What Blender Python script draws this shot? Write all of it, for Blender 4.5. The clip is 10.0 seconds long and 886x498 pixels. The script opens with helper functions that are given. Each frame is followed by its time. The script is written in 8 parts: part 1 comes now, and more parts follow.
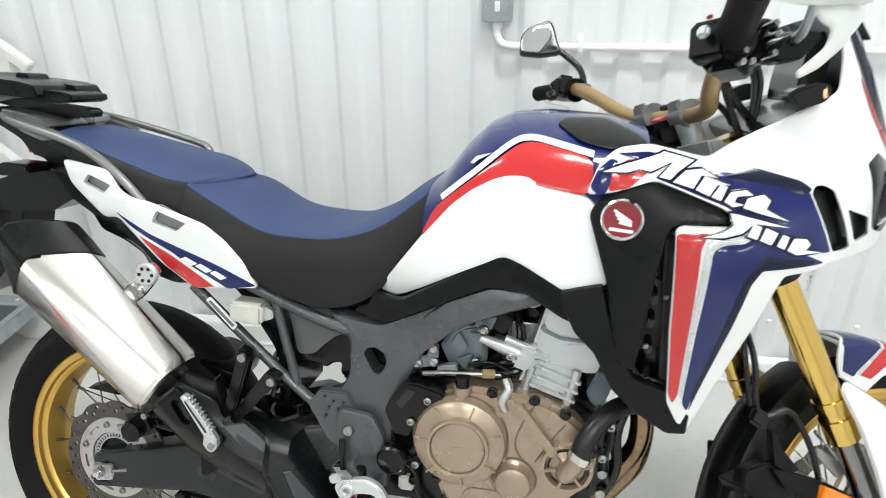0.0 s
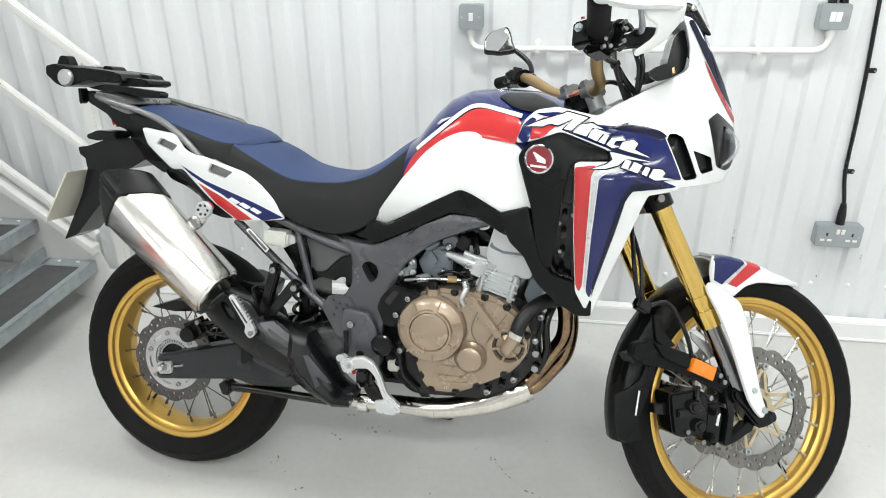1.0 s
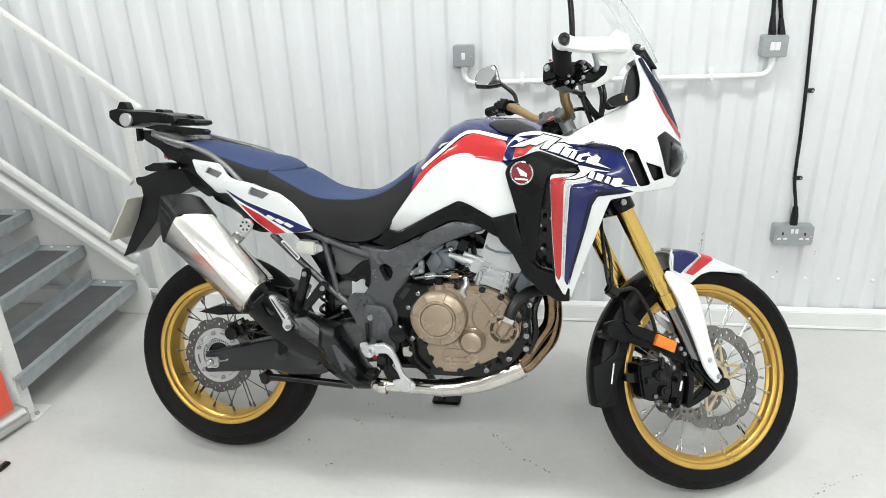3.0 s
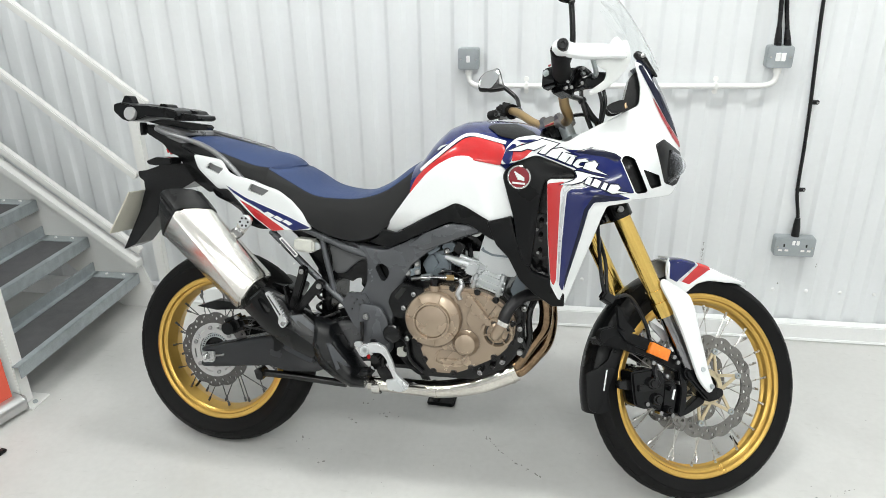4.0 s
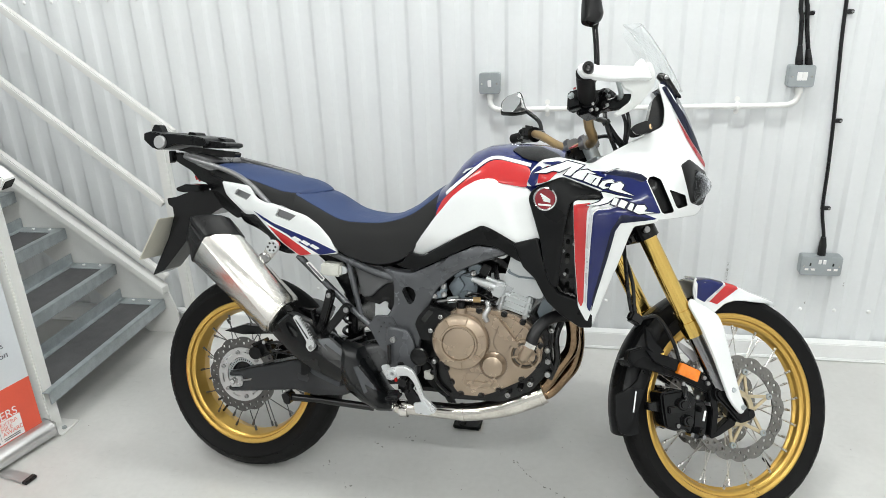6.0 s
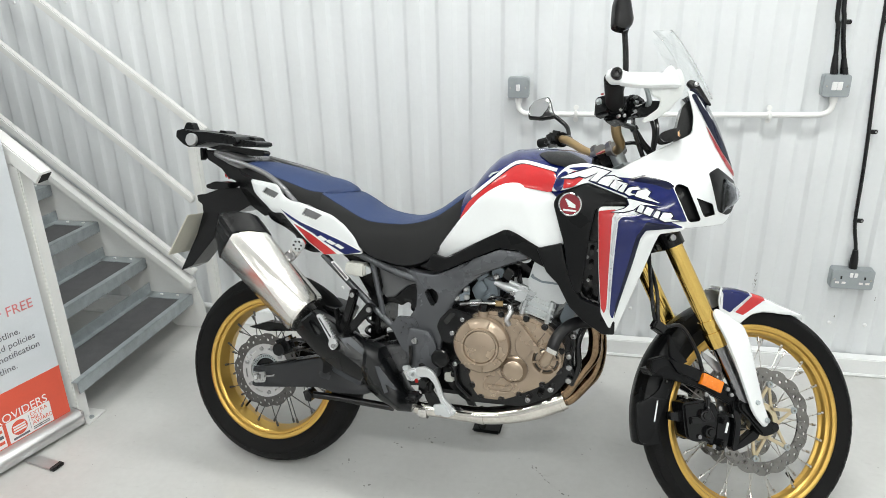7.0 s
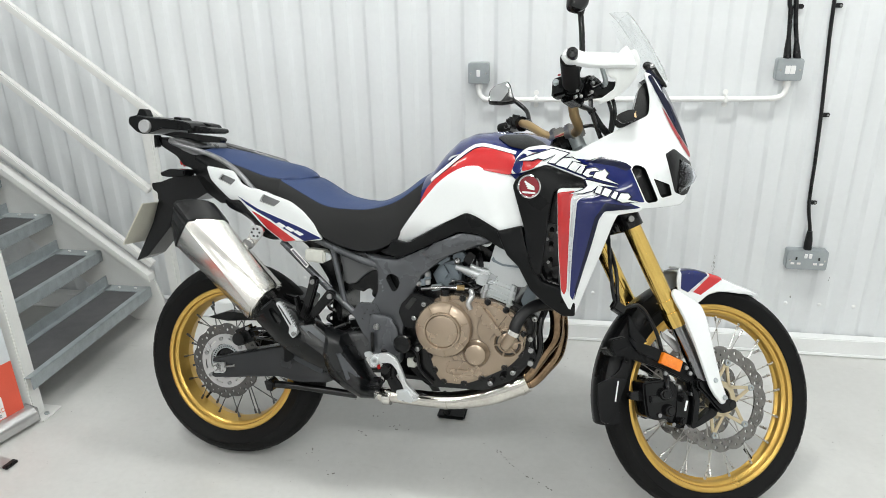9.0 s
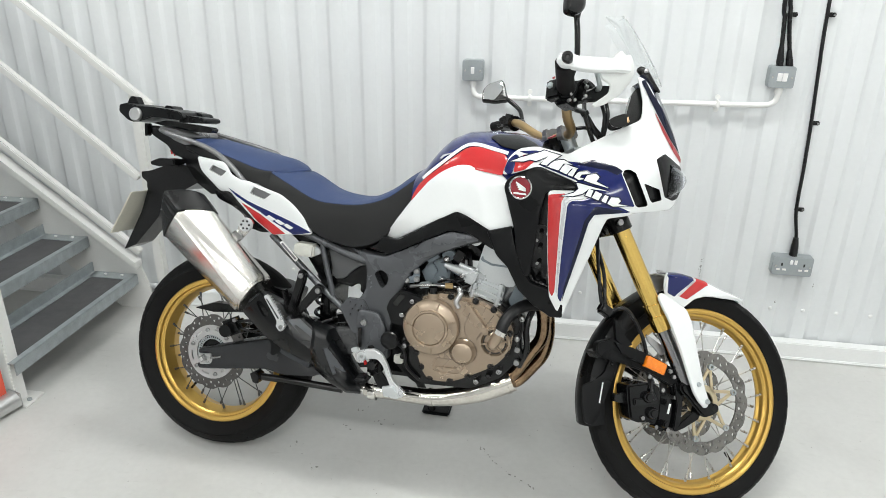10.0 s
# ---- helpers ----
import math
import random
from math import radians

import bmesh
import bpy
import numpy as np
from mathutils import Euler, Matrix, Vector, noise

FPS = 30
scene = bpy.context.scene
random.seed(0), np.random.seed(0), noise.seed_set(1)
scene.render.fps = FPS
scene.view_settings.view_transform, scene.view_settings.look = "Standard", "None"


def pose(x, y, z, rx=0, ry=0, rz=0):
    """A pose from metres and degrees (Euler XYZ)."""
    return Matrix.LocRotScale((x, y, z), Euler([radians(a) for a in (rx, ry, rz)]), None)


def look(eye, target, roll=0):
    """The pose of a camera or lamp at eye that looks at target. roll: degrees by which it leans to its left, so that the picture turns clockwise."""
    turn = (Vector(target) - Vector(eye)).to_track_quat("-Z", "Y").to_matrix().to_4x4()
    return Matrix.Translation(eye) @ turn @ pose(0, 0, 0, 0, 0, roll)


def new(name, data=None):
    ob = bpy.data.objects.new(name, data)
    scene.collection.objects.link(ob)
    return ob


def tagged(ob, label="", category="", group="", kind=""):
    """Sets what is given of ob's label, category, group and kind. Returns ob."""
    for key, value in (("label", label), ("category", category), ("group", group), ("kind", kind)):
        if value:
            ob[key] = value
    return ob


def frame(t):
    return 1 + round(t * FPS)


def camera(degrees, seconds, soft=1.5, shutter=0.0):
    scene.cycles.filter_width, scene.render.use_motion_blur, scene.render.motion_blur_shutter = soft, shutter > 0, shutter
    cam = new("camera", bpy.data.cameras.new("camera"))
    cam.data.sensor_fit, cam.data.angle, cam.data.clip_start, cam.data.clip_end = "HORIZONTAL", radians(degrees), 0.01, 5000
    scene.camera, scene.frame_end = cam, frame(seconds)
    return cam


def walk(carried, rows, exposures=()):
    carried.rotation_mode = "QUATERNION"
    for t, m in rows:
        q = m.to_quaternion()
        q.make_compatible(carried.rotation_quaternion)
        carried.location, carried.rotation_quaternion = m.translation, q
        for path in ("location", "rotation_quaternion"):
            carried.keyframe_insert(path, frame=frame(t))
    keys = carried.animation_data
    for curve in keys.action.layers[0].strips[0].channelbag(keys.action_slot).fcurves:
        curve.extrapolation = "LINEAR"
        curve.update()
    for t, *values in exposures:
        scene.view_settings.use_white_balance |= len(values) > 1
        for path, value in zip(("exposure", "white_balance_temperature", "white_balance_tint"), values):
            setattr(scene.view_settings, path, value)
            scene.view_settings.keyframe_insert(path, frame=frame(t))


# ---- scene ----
cam = camera(64.5, 10.0, soft=0.5, shutter=0.2)
PATH = [
    (0, (0.207, 0.15, 1.458), (-0.031, 1.91, 0.538), -0.1),
    (0.5, (0.326, -0.099, 1.524), (0.067, 1.713, 0.719), 0.8),
    (1, (0.352, -0.344, 1.508), (0.09, 1.433, 0.63), -0.4),
    (1.5, (0.495, -0.528, 1.526), (0.193, 1.238, 0.637), 0.2),
    (2, (0.494, -0.63, 1.573), (0.169, 1.102, 0.627), -1.7),
    (2.5, (0.386, -0.687, 1.593), (0.113, 1.113, 0.766), -2.8),
    (4, (0.434, -0.689, 1.598), (0.139, 1.118, 0.794), -1.0),
    (4.5, (0.415, -0.711, 1.595), (0.062, 1.087, 0.793), -1.9),
    (5, (0.392, -0.712, 1.603), (0.044, 1.106, 0.846), -2.7),
    (6.5, (0.412, -0.703, 1.597), (0.062, 1.122, 0.859), -1.7),
    (7, (0.414, -0.71, 1.6), (-0.002, 1.105, 0.87), -1.5),
    (7.5, (0.442, -0.705, 1.593), (0.017, 1.116, 0.882), -2.7),
    (8, (0.454, -0.706, 1.588), (0.062, 1.122, 0.876), -1.0),
    (8.5, (0.457, -0.708, 1.588), (0.096, 1.127, 0.88), -1.6),
    (9, (0.435, -0.705, 1.571), (0.109, 1.121, 0.821), -1.3),
    (9.5, (0.422, -0.703, 1.575), (0.115, 1.11, 0.79), 0.3),
    (10, (0.431, -0.702, 1.59), (0.139, 1.12, 0.818), 0.7),
]
walk(cam, [(t, look(eye, target, roll)) for t, eye, target, roll in PATH], [(0.0, 0.10), (2.5, 0.02), (4.5, -0.04), (6.5, -0.10), (10.0, -0.12)])

from mathutils.geometry import delaunay_2d_cdt

# ---- light ----
world = bpy.data.worlds.new("world")
scene.world = world
world.use_nodes = True
world.node_tree.nodes["Background"].inputs[0].default_value = (0.9, 0.95, 1.0, 1)
world.node_tree.nodes["Background"].inputs[1].default_value = 0.05
scene.view_settings.exposure = 0.0
LAMP_POWER = 27.0
COLUMN_POWER = {-1.7: 0.82, 0.6: 1.48, 2.8: 0.60}
LAMPS = [(x, y) for x in (-1.7, 0.6, 2.8) for y in (-3.7, -1.2, 1.2)]
CEILING = 3.3
ROW_POWER = {-3.7: 1.1, -1.2: 0.95, 1.2: 1.0}
for lx, ly in LAMPS:
    ld = bpy.data.lights.new("ceiling_lamp", "AREA")
    ld.shape, ld.size, ld.size_y, ld.energy, ld.color = "RECTANGLE", 1.15, 0.22, LAMP_POWER * ROW_POWER[ly] * COLUMN_POWER[lx], (0.975, 1.0, 0.965)
    lo = new("ceiling_lamp", ld)
    lo.matrix_world = pose(lx, ly, CEILING - 0.09)


# ---- materials ----
def material(name, color, rough=0.5, metal=0.0, vary=0.06, scale=8.0, bump=0.0, fine=120.0, coat=0.0, rough_vary=0.08, stain=None, stain_amount=0.0, specular=0.5):
    m = bpy.data.materials.new(name)
    m.use_nodes = True
    n, l = m.node_tree.nodes, m.node_tree.links
    b = n["Principled BSDF"]
    b.inputs["Metallic"].default_value = metal
    b.inputs["Coat Weight"].default_value = coat
    b.inputs["Coat Roughness"].default_value = 0.04
    b.inputs["Specular IOR Level"].default_value = specular
    tc = n.new("ShaderNodeTexCoord")
    big = n.new("ShaderNodeTexNoise")
    big.inputs["Scale"].default_value, big.inputs["Detail"].default_value = scale, 5.0
    small = n.new("ShaderNodeTexNoise")
    small.inputs["Scale"].default_value, small.inputs["Detail"].default_value = fine, 3.0
    for t in (big, small):
        l.new(tc.outputs["Object"], t.inputs["Vector"])
    ramp = n.new("ShaderNodeMapRange")
    ramp.inputs["From Min"].default_value, ramp.inputs["From Max"].default_value = 0.3, 0.7
    ramp.inputs["To Min"].default_value, ramp.inputs["To Max"].default_value = 1 - vary, 1 + vary
    l.new(big.outputs["Fac"], ramp.inputs["Value"])
    fr = n.new("ShaderNodeMapRange")
    fr.inputs["From Min"].default_value, fr.inputs["From Max"].default_value = 0.3, 0.7
    fr.inputs["To Min"].default_value, fr.inputs["To Max"].default_value = 1 - vary * 0.5, 1 + vary * 0.5
    l.new(small.outputs["Fac"], fr.inputs["Value"])
    mul = n.new("ShaderNodeMath")
    mul.operation = "MULTIPLY"
    l.new(ramp.outputs["Result"], mul.inputs[0])
    l.new(fr.outputs["Result"], mul.inputs[1])
    col = n.new("ShaderNodeVectorMath")
    col.operation = "SCALE"
    col.inputs[0].default_value = color
    l.new(mul.outputs[0], col.inputs["Scale"])
    out = col.outputs["Vector"]
    if stain:
        sn = n.new("ShaderNodeTexNoise")
        sn.inputs["Scale"].default_value, sn.inputs["Detail"].default_value, sn.inputs["Roughness"].default_value = scale * 0.4, 8.0, 0.7
        l.new(tc.outputs["Object"], sn.inputs["Vector"])
        sr = n.new("ShaderNodeMapRange")
        sr.inputs["From Min"].default_value, sr.inputs["From Max"].default_value = 0.55, 0.75
        sr.inputs["To Max"].default_value = stain_amount
        l.new(sn.outputs["Fac"], sr.inputs["Value"])
        mx = n.new("ShaderNodeMix")
        mx.data_type = "RGBA"
        l.new(sr.outputs["Result"], mx.inputs["Factor"])
        l.new(out, mx.inputs["A"])
        mx.inputs["B"].default_value = (*stain, 1)
        out = mx.outputs["Result"]
    l.new(out, b.inputs["Base Color"])
    rr = n.new("ShaderNodeMapRange")
    rr.inputs["From Min"].default_value, rr.inputs["From Max"].default_value = 0.3, 0.7
    rr.inputs["To Min"].default_value, rr.inputs["To Max"].default_value = max(0.02, rough - rough_vary), min(1, rough + rough_vary)
    l.new(big.outputs["Fac"], rr.inputs["Value"])
    l.new(rr.outputs["Result"], b.inputs["Roughness"])
    if bump:
        bp = n.new("ShaderNodeBump")
        bp.inputs["Strength"].default_value, bp.inputs["Distance"].default_value = min(1, bump), 0.001 * max(1, bump)
        l.new(small.outputs["Fac"], bp.inputs["Height"])
        l.new(bp.outputs["Normal"], b.inputs["Normal"])
    return m


WHITE = material("white_gloss_plastic", (0.74, 0.76, 0.765), 0.2, vary=0.012, coat=0.5, rough_vary=0.03)
BLUE = material("deep_blue_gloss", (0.004, 0.010, 0.092), 0.18, vary=0.05, coat=0.5, rough_vary=0.03, specular=0.3)
NAVY = material("blue_black_gloss", (0.004, 0.006, 0.024), 0.2, vary=0.05, coat=0.15, rough_vary=0.03, specular=0.3)
RED = material("red_gloss", (0.47, 0.022, 0.024), 0.2, vary=0.04, coat=0.5, rough_vary=0.03, specular=0.4)
REDDULL = material("dull_red_decal", (0.34, 0.035, 0.04), 0.3, vary=0.04)
MILKY = material("milky_plastic", (0.50, 0.50, 0.46), 0.4, vary=0.06, scale=40)
SILVERLINE = material("silver_decal", (0.55, 0.56, 0.58), 0.3, 0.3, vary=0.03)
SEATBLUE = material("blue_grained_vinyl", (0.026, 0.046, 0.120), 0.55, vary=0.09, bump=0.3, fine=900, specular=0.35)
SEATBLACK = material("black_grained_vinyl", (0.0105, 0.0108, 0.0112), 0.42, vary=0.08, bump=0.3, fine=900, specular=0.22)
PLASTIC = material("black_textured_plastic", (0.0052, 0.0055, 0.006), 0.3, vary=0.1, bump=0.25, fine=700, specular=0.17)
SATIN = material("black_satin_plastic", (0.003, 0.0032, 0.0037), 0.2, vary=0.08, bump=0.05, fine=500, specular=0.32)
FRAME = material("dark_grey_frame_paint", (0.092, 0.096, 0.104), 0.26, 0.45, vary=0.06, bump=0.12, fine=600, specular=0.42)
ARMBLACK = material("black_satin_alloy", (0.024, 0.025, 0.027), 0.24, 0.3, vary=0.06, bump=0.1, fine=600, specular=0.5)
STEELDARK = material("black_painted_steel", (0.005, 0.005, 0.0055), 0.22, 0.1, vary=0.1, specular=0.45)
RUBBER = material("tyre_rubber", (0.0062, 0.0062, 0.0064), 0.6, vary=0.16, bump=0.3, fine=400, specular=0.13)
GOLDRIM = material("gold_anodised_rim", (0.66, 0.42, 0.11), 0.3, 0.85, vary=0.015, rough_vary=0.03)
GOLDFORK = material("gold_anodised_fork", (0.74, 0.51, 0.15), 0.13, 1.0, vary=0.02, rough_vary=0.03)
GOLDBAR = material("matt_gold_handlebar", (0.36, 0.25, 0.12), 0.42, 0.7, vary=0.06)
BRONZE = material("bronze_engine_paint", (0.35, 0.275, 0.205), 0.27, 0.6, vary=0.02, bump=0.1, fine=500, rough_vary=0.02)
# Engine bronze darkened by the shade of grooves and seams.
BRONZEDARK = material("shaded_bronze_groove", (0.13, 0.10, 0.075), 0.4, 0.5, vary=0.05)
ALU = material("cast_aluminium", (0.54, 0.56, 0.57), 0.34, 0.5, vary=0.06, bump=0.3, fine=400)
ENGGREY = material("grey_engine_paint", (0.17, 0.20, 0.225), 0.34, 0.5, vary=0.1, bump=0.3, fine=400)
STEEL = material("polished_steel", (0.70, 0.685, 0.65), 0.22, 1.0, vary=0.05, scale=5, rough_vary=0.02)
SPOKE = material("steel_spoke", (0.50, 0.49, 0.47), 0.3, 0.95, vary=0.1)
SPOKEDARK = material("dark_steel_spoke", (0.11, 0.11, 0.112), 0.35, 0.9, vary=0.1)
PIPE = material("polished_steel_pipe", (0.64, 0.615, 0.57), 0.07, 1.0, vary=0.14, scale=14, rough_vary=0.05)
HEATED = material("heat_tinted_steel", (0.27, 0.185, 0.115), 0.2, 1.0, vary=0.35, scale=11)
DISC = material("ground_steel_disc", (0.235, 0.228, 0.215), 0.3, 1.0, vary=0.12, scale=20)
DISCDARK = material("dark_ground_steel_disc", (0.125, 0.122, 0.118), 0.34, 1.0, vary=0.12, scale=20)
CHROME = material("chromed_steel", (0.75, 0.75, 0.76), 0.1, 1.0, vary=0.03)
SLIDER = material("dark_hard_chrome", (0.24, 0.24, 0.25), 0.1, 1.0, vary=0.03)
BRIGHT = material("bright_cast_alloy", (0.66, 0.67, 0.68), 0.3, 0.75, vary=0.05)
CARRIER = material("grey_alloy_carrier", (0.52, 0.52, 0.52), 0.32, 0.8, vary=0.06)
BOLT = material("zinc_bolt", (0.35, 0.35, 0.35), 0.28, 1.0, vary=0.1)
ORANGE = material("orange_reflector", (0.75, 0.2, 0.01), 0.2, vary=0.1, scale=90, coat=0.6)
REDLENS = material("red_lens", (0.5, 0.01, 0.01), 0.15, vary=0.1, coat=0.6)
BADGE = material("dark_red_badge", (0.20, 0.006, 0.014), 0.15, vary=0.05, coat=0.4)
RADIATOR = material("radiator_black", (0.02, 0.02, 0.022), 0.5, vary=0.2, scale=60)
PLATE = material("pale_yellow_plate", (0.66, 0.64, 0.55), 0.35, vary=0.05)
MIRROR = material("mirror_glass", (0.85, 0.87, 0.88), 0.02, 1.0, vary=0.0, rough_vary=0.0)
WALLPAINT = material("white_coated_sheet", (0.70, 0.72, 0.735), 0.42, vary=0.02, scale=2.5, bump=0.05, fine=60, stain=(0.56, 0.56, 0.55), stain_amount=0.1)
TRIMPAINT = material("white_trim_paint", (0.78, 0.79, 0.79), 0.38, vary=0.03, scale=5, stain=(0.5, 0.5, 0.48), stain_amount=0.12)
FLOORPAINT = material("grey_floor_paint", (0.535, 0.535, 0.520), 0.36, vary=0.05, scale=1.6, bump=0.12, fine=45, stain=(0.36, 0.355, 0.345), stain_amount=0.35)
BACKPAINT = material("grey_room_paint", (0.66, 0.66, 0.665), 0.7, vary=0.05, scale=1.0)
MARKS = material("dark_scuff", (0.24, 0.237, 0.225), 0.6, vary=0.25, scale=60)
ROOMPAINT = material("pale_room_paint", (0.68, 0.68, 0.685), 0.7, vary=0.05, scale=1.0)
GREYRAIL = material("satin_grey_rail", (0.20, 0.20, 0.205), 0.34, 0.6, vary=0.04)
GLOSSBLACK = material("black_gloss_heat_shield", (0.0045, 0.005, 0.0056), 0.26, 0.0, vary=0.1, bump=0.03, fine=500, specular=0.24)
# Lighter than the black shields: their sheen is put into this grey.
SHIELDGREY = material("blue_grey_facet", (0.045, 0.048, 0.053), 0.32, 0.5, vary=0.06, specular=0.4)
SIDEGREY = material("dark_grey_side_plastic", (0.085, 0.087, 0.09), 0.3, vary=0.06, bump=0.1, fine=600)
CLAMPGREY = material("grey_cast_clamp", (0.20, 0.20, 0.20), 0.4, 0.5, vary=0.08)
GRIPGREY = material("grey_recess", (0.20, 0.20, 0.205), 0.4, 0.2, vary=0.05)
def scuffed_floor(m):
    """Adds dark specks and long pale smears to the floor paint."""
    n, l = m.node_tree.nodes, m.node_tree.links
    b = n["Principled BSDF"]
    src = b.inputs["Base Color"].links[0].from_socket
    geo = n.new("ShaderNodeNewGeometry")
    for scale, stretch, lo, hi, amount, tone in ((55.0, (1, 1, 1), 0.70, 0.76, 0.55, (0.10, 0.10, 0.10)), (9.0, (1, 3.5, 1), 0.62, 0.80, 0.34, (0.30, 0.295, 0.28)), (16.0, (2.4, 1, 1), 0.69, 0.78, 0.30, (0.24, 0.235, 0.22)), (2.2, (1, 1, 1), 0.48, 0.75, 0.30, (0.38, 0.376, 0.362))):
        mp = n.new("ShaderNodeMapping")
        mp.inputs["Scale"].default_value = stretch
        mp.inputs["Rotation"].default_value = (0, 0, scale * 0.37)
        l.new(geo.outputs["Position"], mp.inputs["Vector"])
        t = n.new("ShaderNodeTexNoise")
        t.inputs["Scale"].default_value, t.inputs["Detail"].default_value, t.inputs["Roughness"].default_value = scale, 4.0, 0.62
        l.new(mp.outputs["Vector"], t.inputs["Vector"])
        r = n.new("ShaderNodeMapRange")
        r.inputs["From Min"].default_value, r.inputs["From Max"].default_value, r.inputs["To Max"].default_value = lo, hi, amount
        l.new(t.outputs["Fac"], r.inputs["Value"])
        x = n.new("ShaderNodeMix")
        x.data_type = "RGBA"
        l.new(r.outputs["Result"], x.inputs["Factor"])
        l.new(src, x.inputs["A"])
        x.inputs["B"].default_value = (*tone, 1)
        src = x.outputs["Result"]
    l.new(src, b.inputs["Base Color"])


scuffed_floor(FLOORPAINT)
CEILPAINT = material("white_ceiling", (0.72, 0.72, 0.725), 0.7, vary=0.02)
TREADSTEEL = material("galvanised_tread", (0.35, 0.385, 0.40), 0.4, 0.35, vary=0.14, scale=26, bump=0.1, fine=200)
GALV = material("galvanised_steel", (0.40, 0.435, 0.445), 0.42, 0.55, vary=0.16, scale=30, bump=0.1, fine=200)
TREADMAT = material("dark_tread_grit", (0.075, 0.075, 0.078), 0.85, vary=0.2, scale=25, bump=0.8, fine=500)
STAIRPAINT = material("white_stair_paint", (0.70, 0.70, 0.685), 0.36, vary=0.03, scale=4)
BOXMETAL = material("grey_metal_clad_box", (0.34, 0.37, 0.385), 0.4, 0.35, vary=0.05, scale=20)
CONDUIT = material("white_conduit", (0.80, 0.80, 0.79), 0.35, vary=0.02)
CABLE = material("black_cable", (0.006, 0.006, 0.007), 0.3, vary=0.1, specular=0.4)
ROCKER = material("white_rocker", (0.85, 0.85, 0.85), 0.3, vary=0.02)
BANNERGREY = material("banner_pale_grey", (0.62, 0.65, 0.68), 0.45, vary=0.02)
BANNERRED = material("banner_red", (0.70, 0.10, 0.055), 0.42, vary=0.03)
BANNERWHITE = material("banner_white_print", (0.82, 0.8, 0.79), 0.45, vary=0.02)
BANNERTEXT = material("banner_grey_print", (0.13, 0.13, 0.15), 0.5, vary=0.03)
BANNERPINK = material("banner_fine_red_print", (0.65, 0.2, 0.2), 0.5, vary=0.03)
ALUPROFILE = material("satin_aluminium_profile", (0.55, 0.55, 0.55), 0.35, 0.8, vary=0.04)
# Near-black, mostly for shade painted where openings are not cut.
DARK = material("black_void", (0.006, 0.006, 0.006), 0.7, vary=0.1)
LAMPGLOW = bpy.data.materials.new("lamp_diffuser")
LAMPGLOW.use_nodes = True
LAMPGLOW.node_tree.nodes["Principled BSDF"].inputs["Emission Color"].default_value = (1, 0.99, 0.97, 1)
LAMPGLOW.node_tree.nodes["Principled BSDF"].inputs["Emission Strength"].default_value = 6.0
CLEAR = bpy.data.materials.new("clear_screen")
CLEAR.use_nodes = True
_b = CLEAR.node_tree.nodes["Principled BSDF"]
_b.inputs["Base Color"].default_value = (0.97, 0.98, 0.98, 1)
_b.inputs["Roughness"].default_value = 0.03
_b.inputs["Transmission Weight"].default_value = 1.0
_b.inputs["IOR"].default_value = 1.14


# ---- mesh helpers ----
def part(name, bm, mat, parent=None, label="", m=None, angle=38, smooth=True):
    bmesh.ops.recalc_face_normals(bm, faces=bm.faces)
    me = bpy.data.meshes.new(name)
    bm.to_mesh(me)
    bm.free()
    me.materials.append(mat)
    if smooth:
        me.polygons.foreach_set("use_smooth", [True] * len(me.polygons))
        me.set_sharp_from_angle(angle=radians(angle))
    ob = new(name, me)
    if parent is not None:
        ob.parent = parent
    if m is not None:
        ob.matrix_local = m
    if label:
        ob["label"] = label
    return ob


def same_mesh(name, src, parent, m):
    ob = new(name, src.data)
    ob.parent = parent
    ob.matrix_local = m
    return ob


def box(bm, size, at, rot=None, bevel=0.0, seg=2):
    r = bmesh.ops.create_cube(bm, size=1.0)
    m = Matrix.LocRotScale(Vector(at), Euler([radians(a) for a in rot]) if rot else None, Vector(size))
    bmesh.ops.transform(bm, matrix=m, verts=r["verts"])
    if bevel:
        es = list({e for v in r["verts"] for e in v.link_edges})
        bmesh.ops.bevel(bm, geom=es, offset=bevel, segments=seg, affect="EDGES", clamp_overlap=True)
    return bm


def rod(bm, a, b, r0, r1=None, n=16):
    a, b = Vector(a), Vector(b)
    d = b - a
    m = Matrix.Translation((a + b) / 2) @ d.to_track_quat("Z", "Y").to_matrix().to_4x4()
    bmesh.ops.create_cone(bm, cap_ends=True, segments=n, radius1=r0, radius2=r0 if r1 is None else r1, depth=d.length, matrix=m)
    return bm


def spline(points, n=8):
    """Catmull-Rom through the points."""
    p = [Vector(q) for q in points]
    p = [2 * p[0] - p[1], *p, 2 * p[-1] - p[-2]]
    out = []
    for i in range(1, len(p) - 2):
        for k in range(n):
            t = k / n
            a, b, c, d = p[i - 1], p[i], p[i + 1], p[i + 2]
            out.append(0.5 * (2 * b + (c - a) * t + (2 * a - 5 * b + 4 * c - d) * t * t + (3 * b - a - 3 * c + d) * t ** 3))
    out.append(p[-2])
    return out


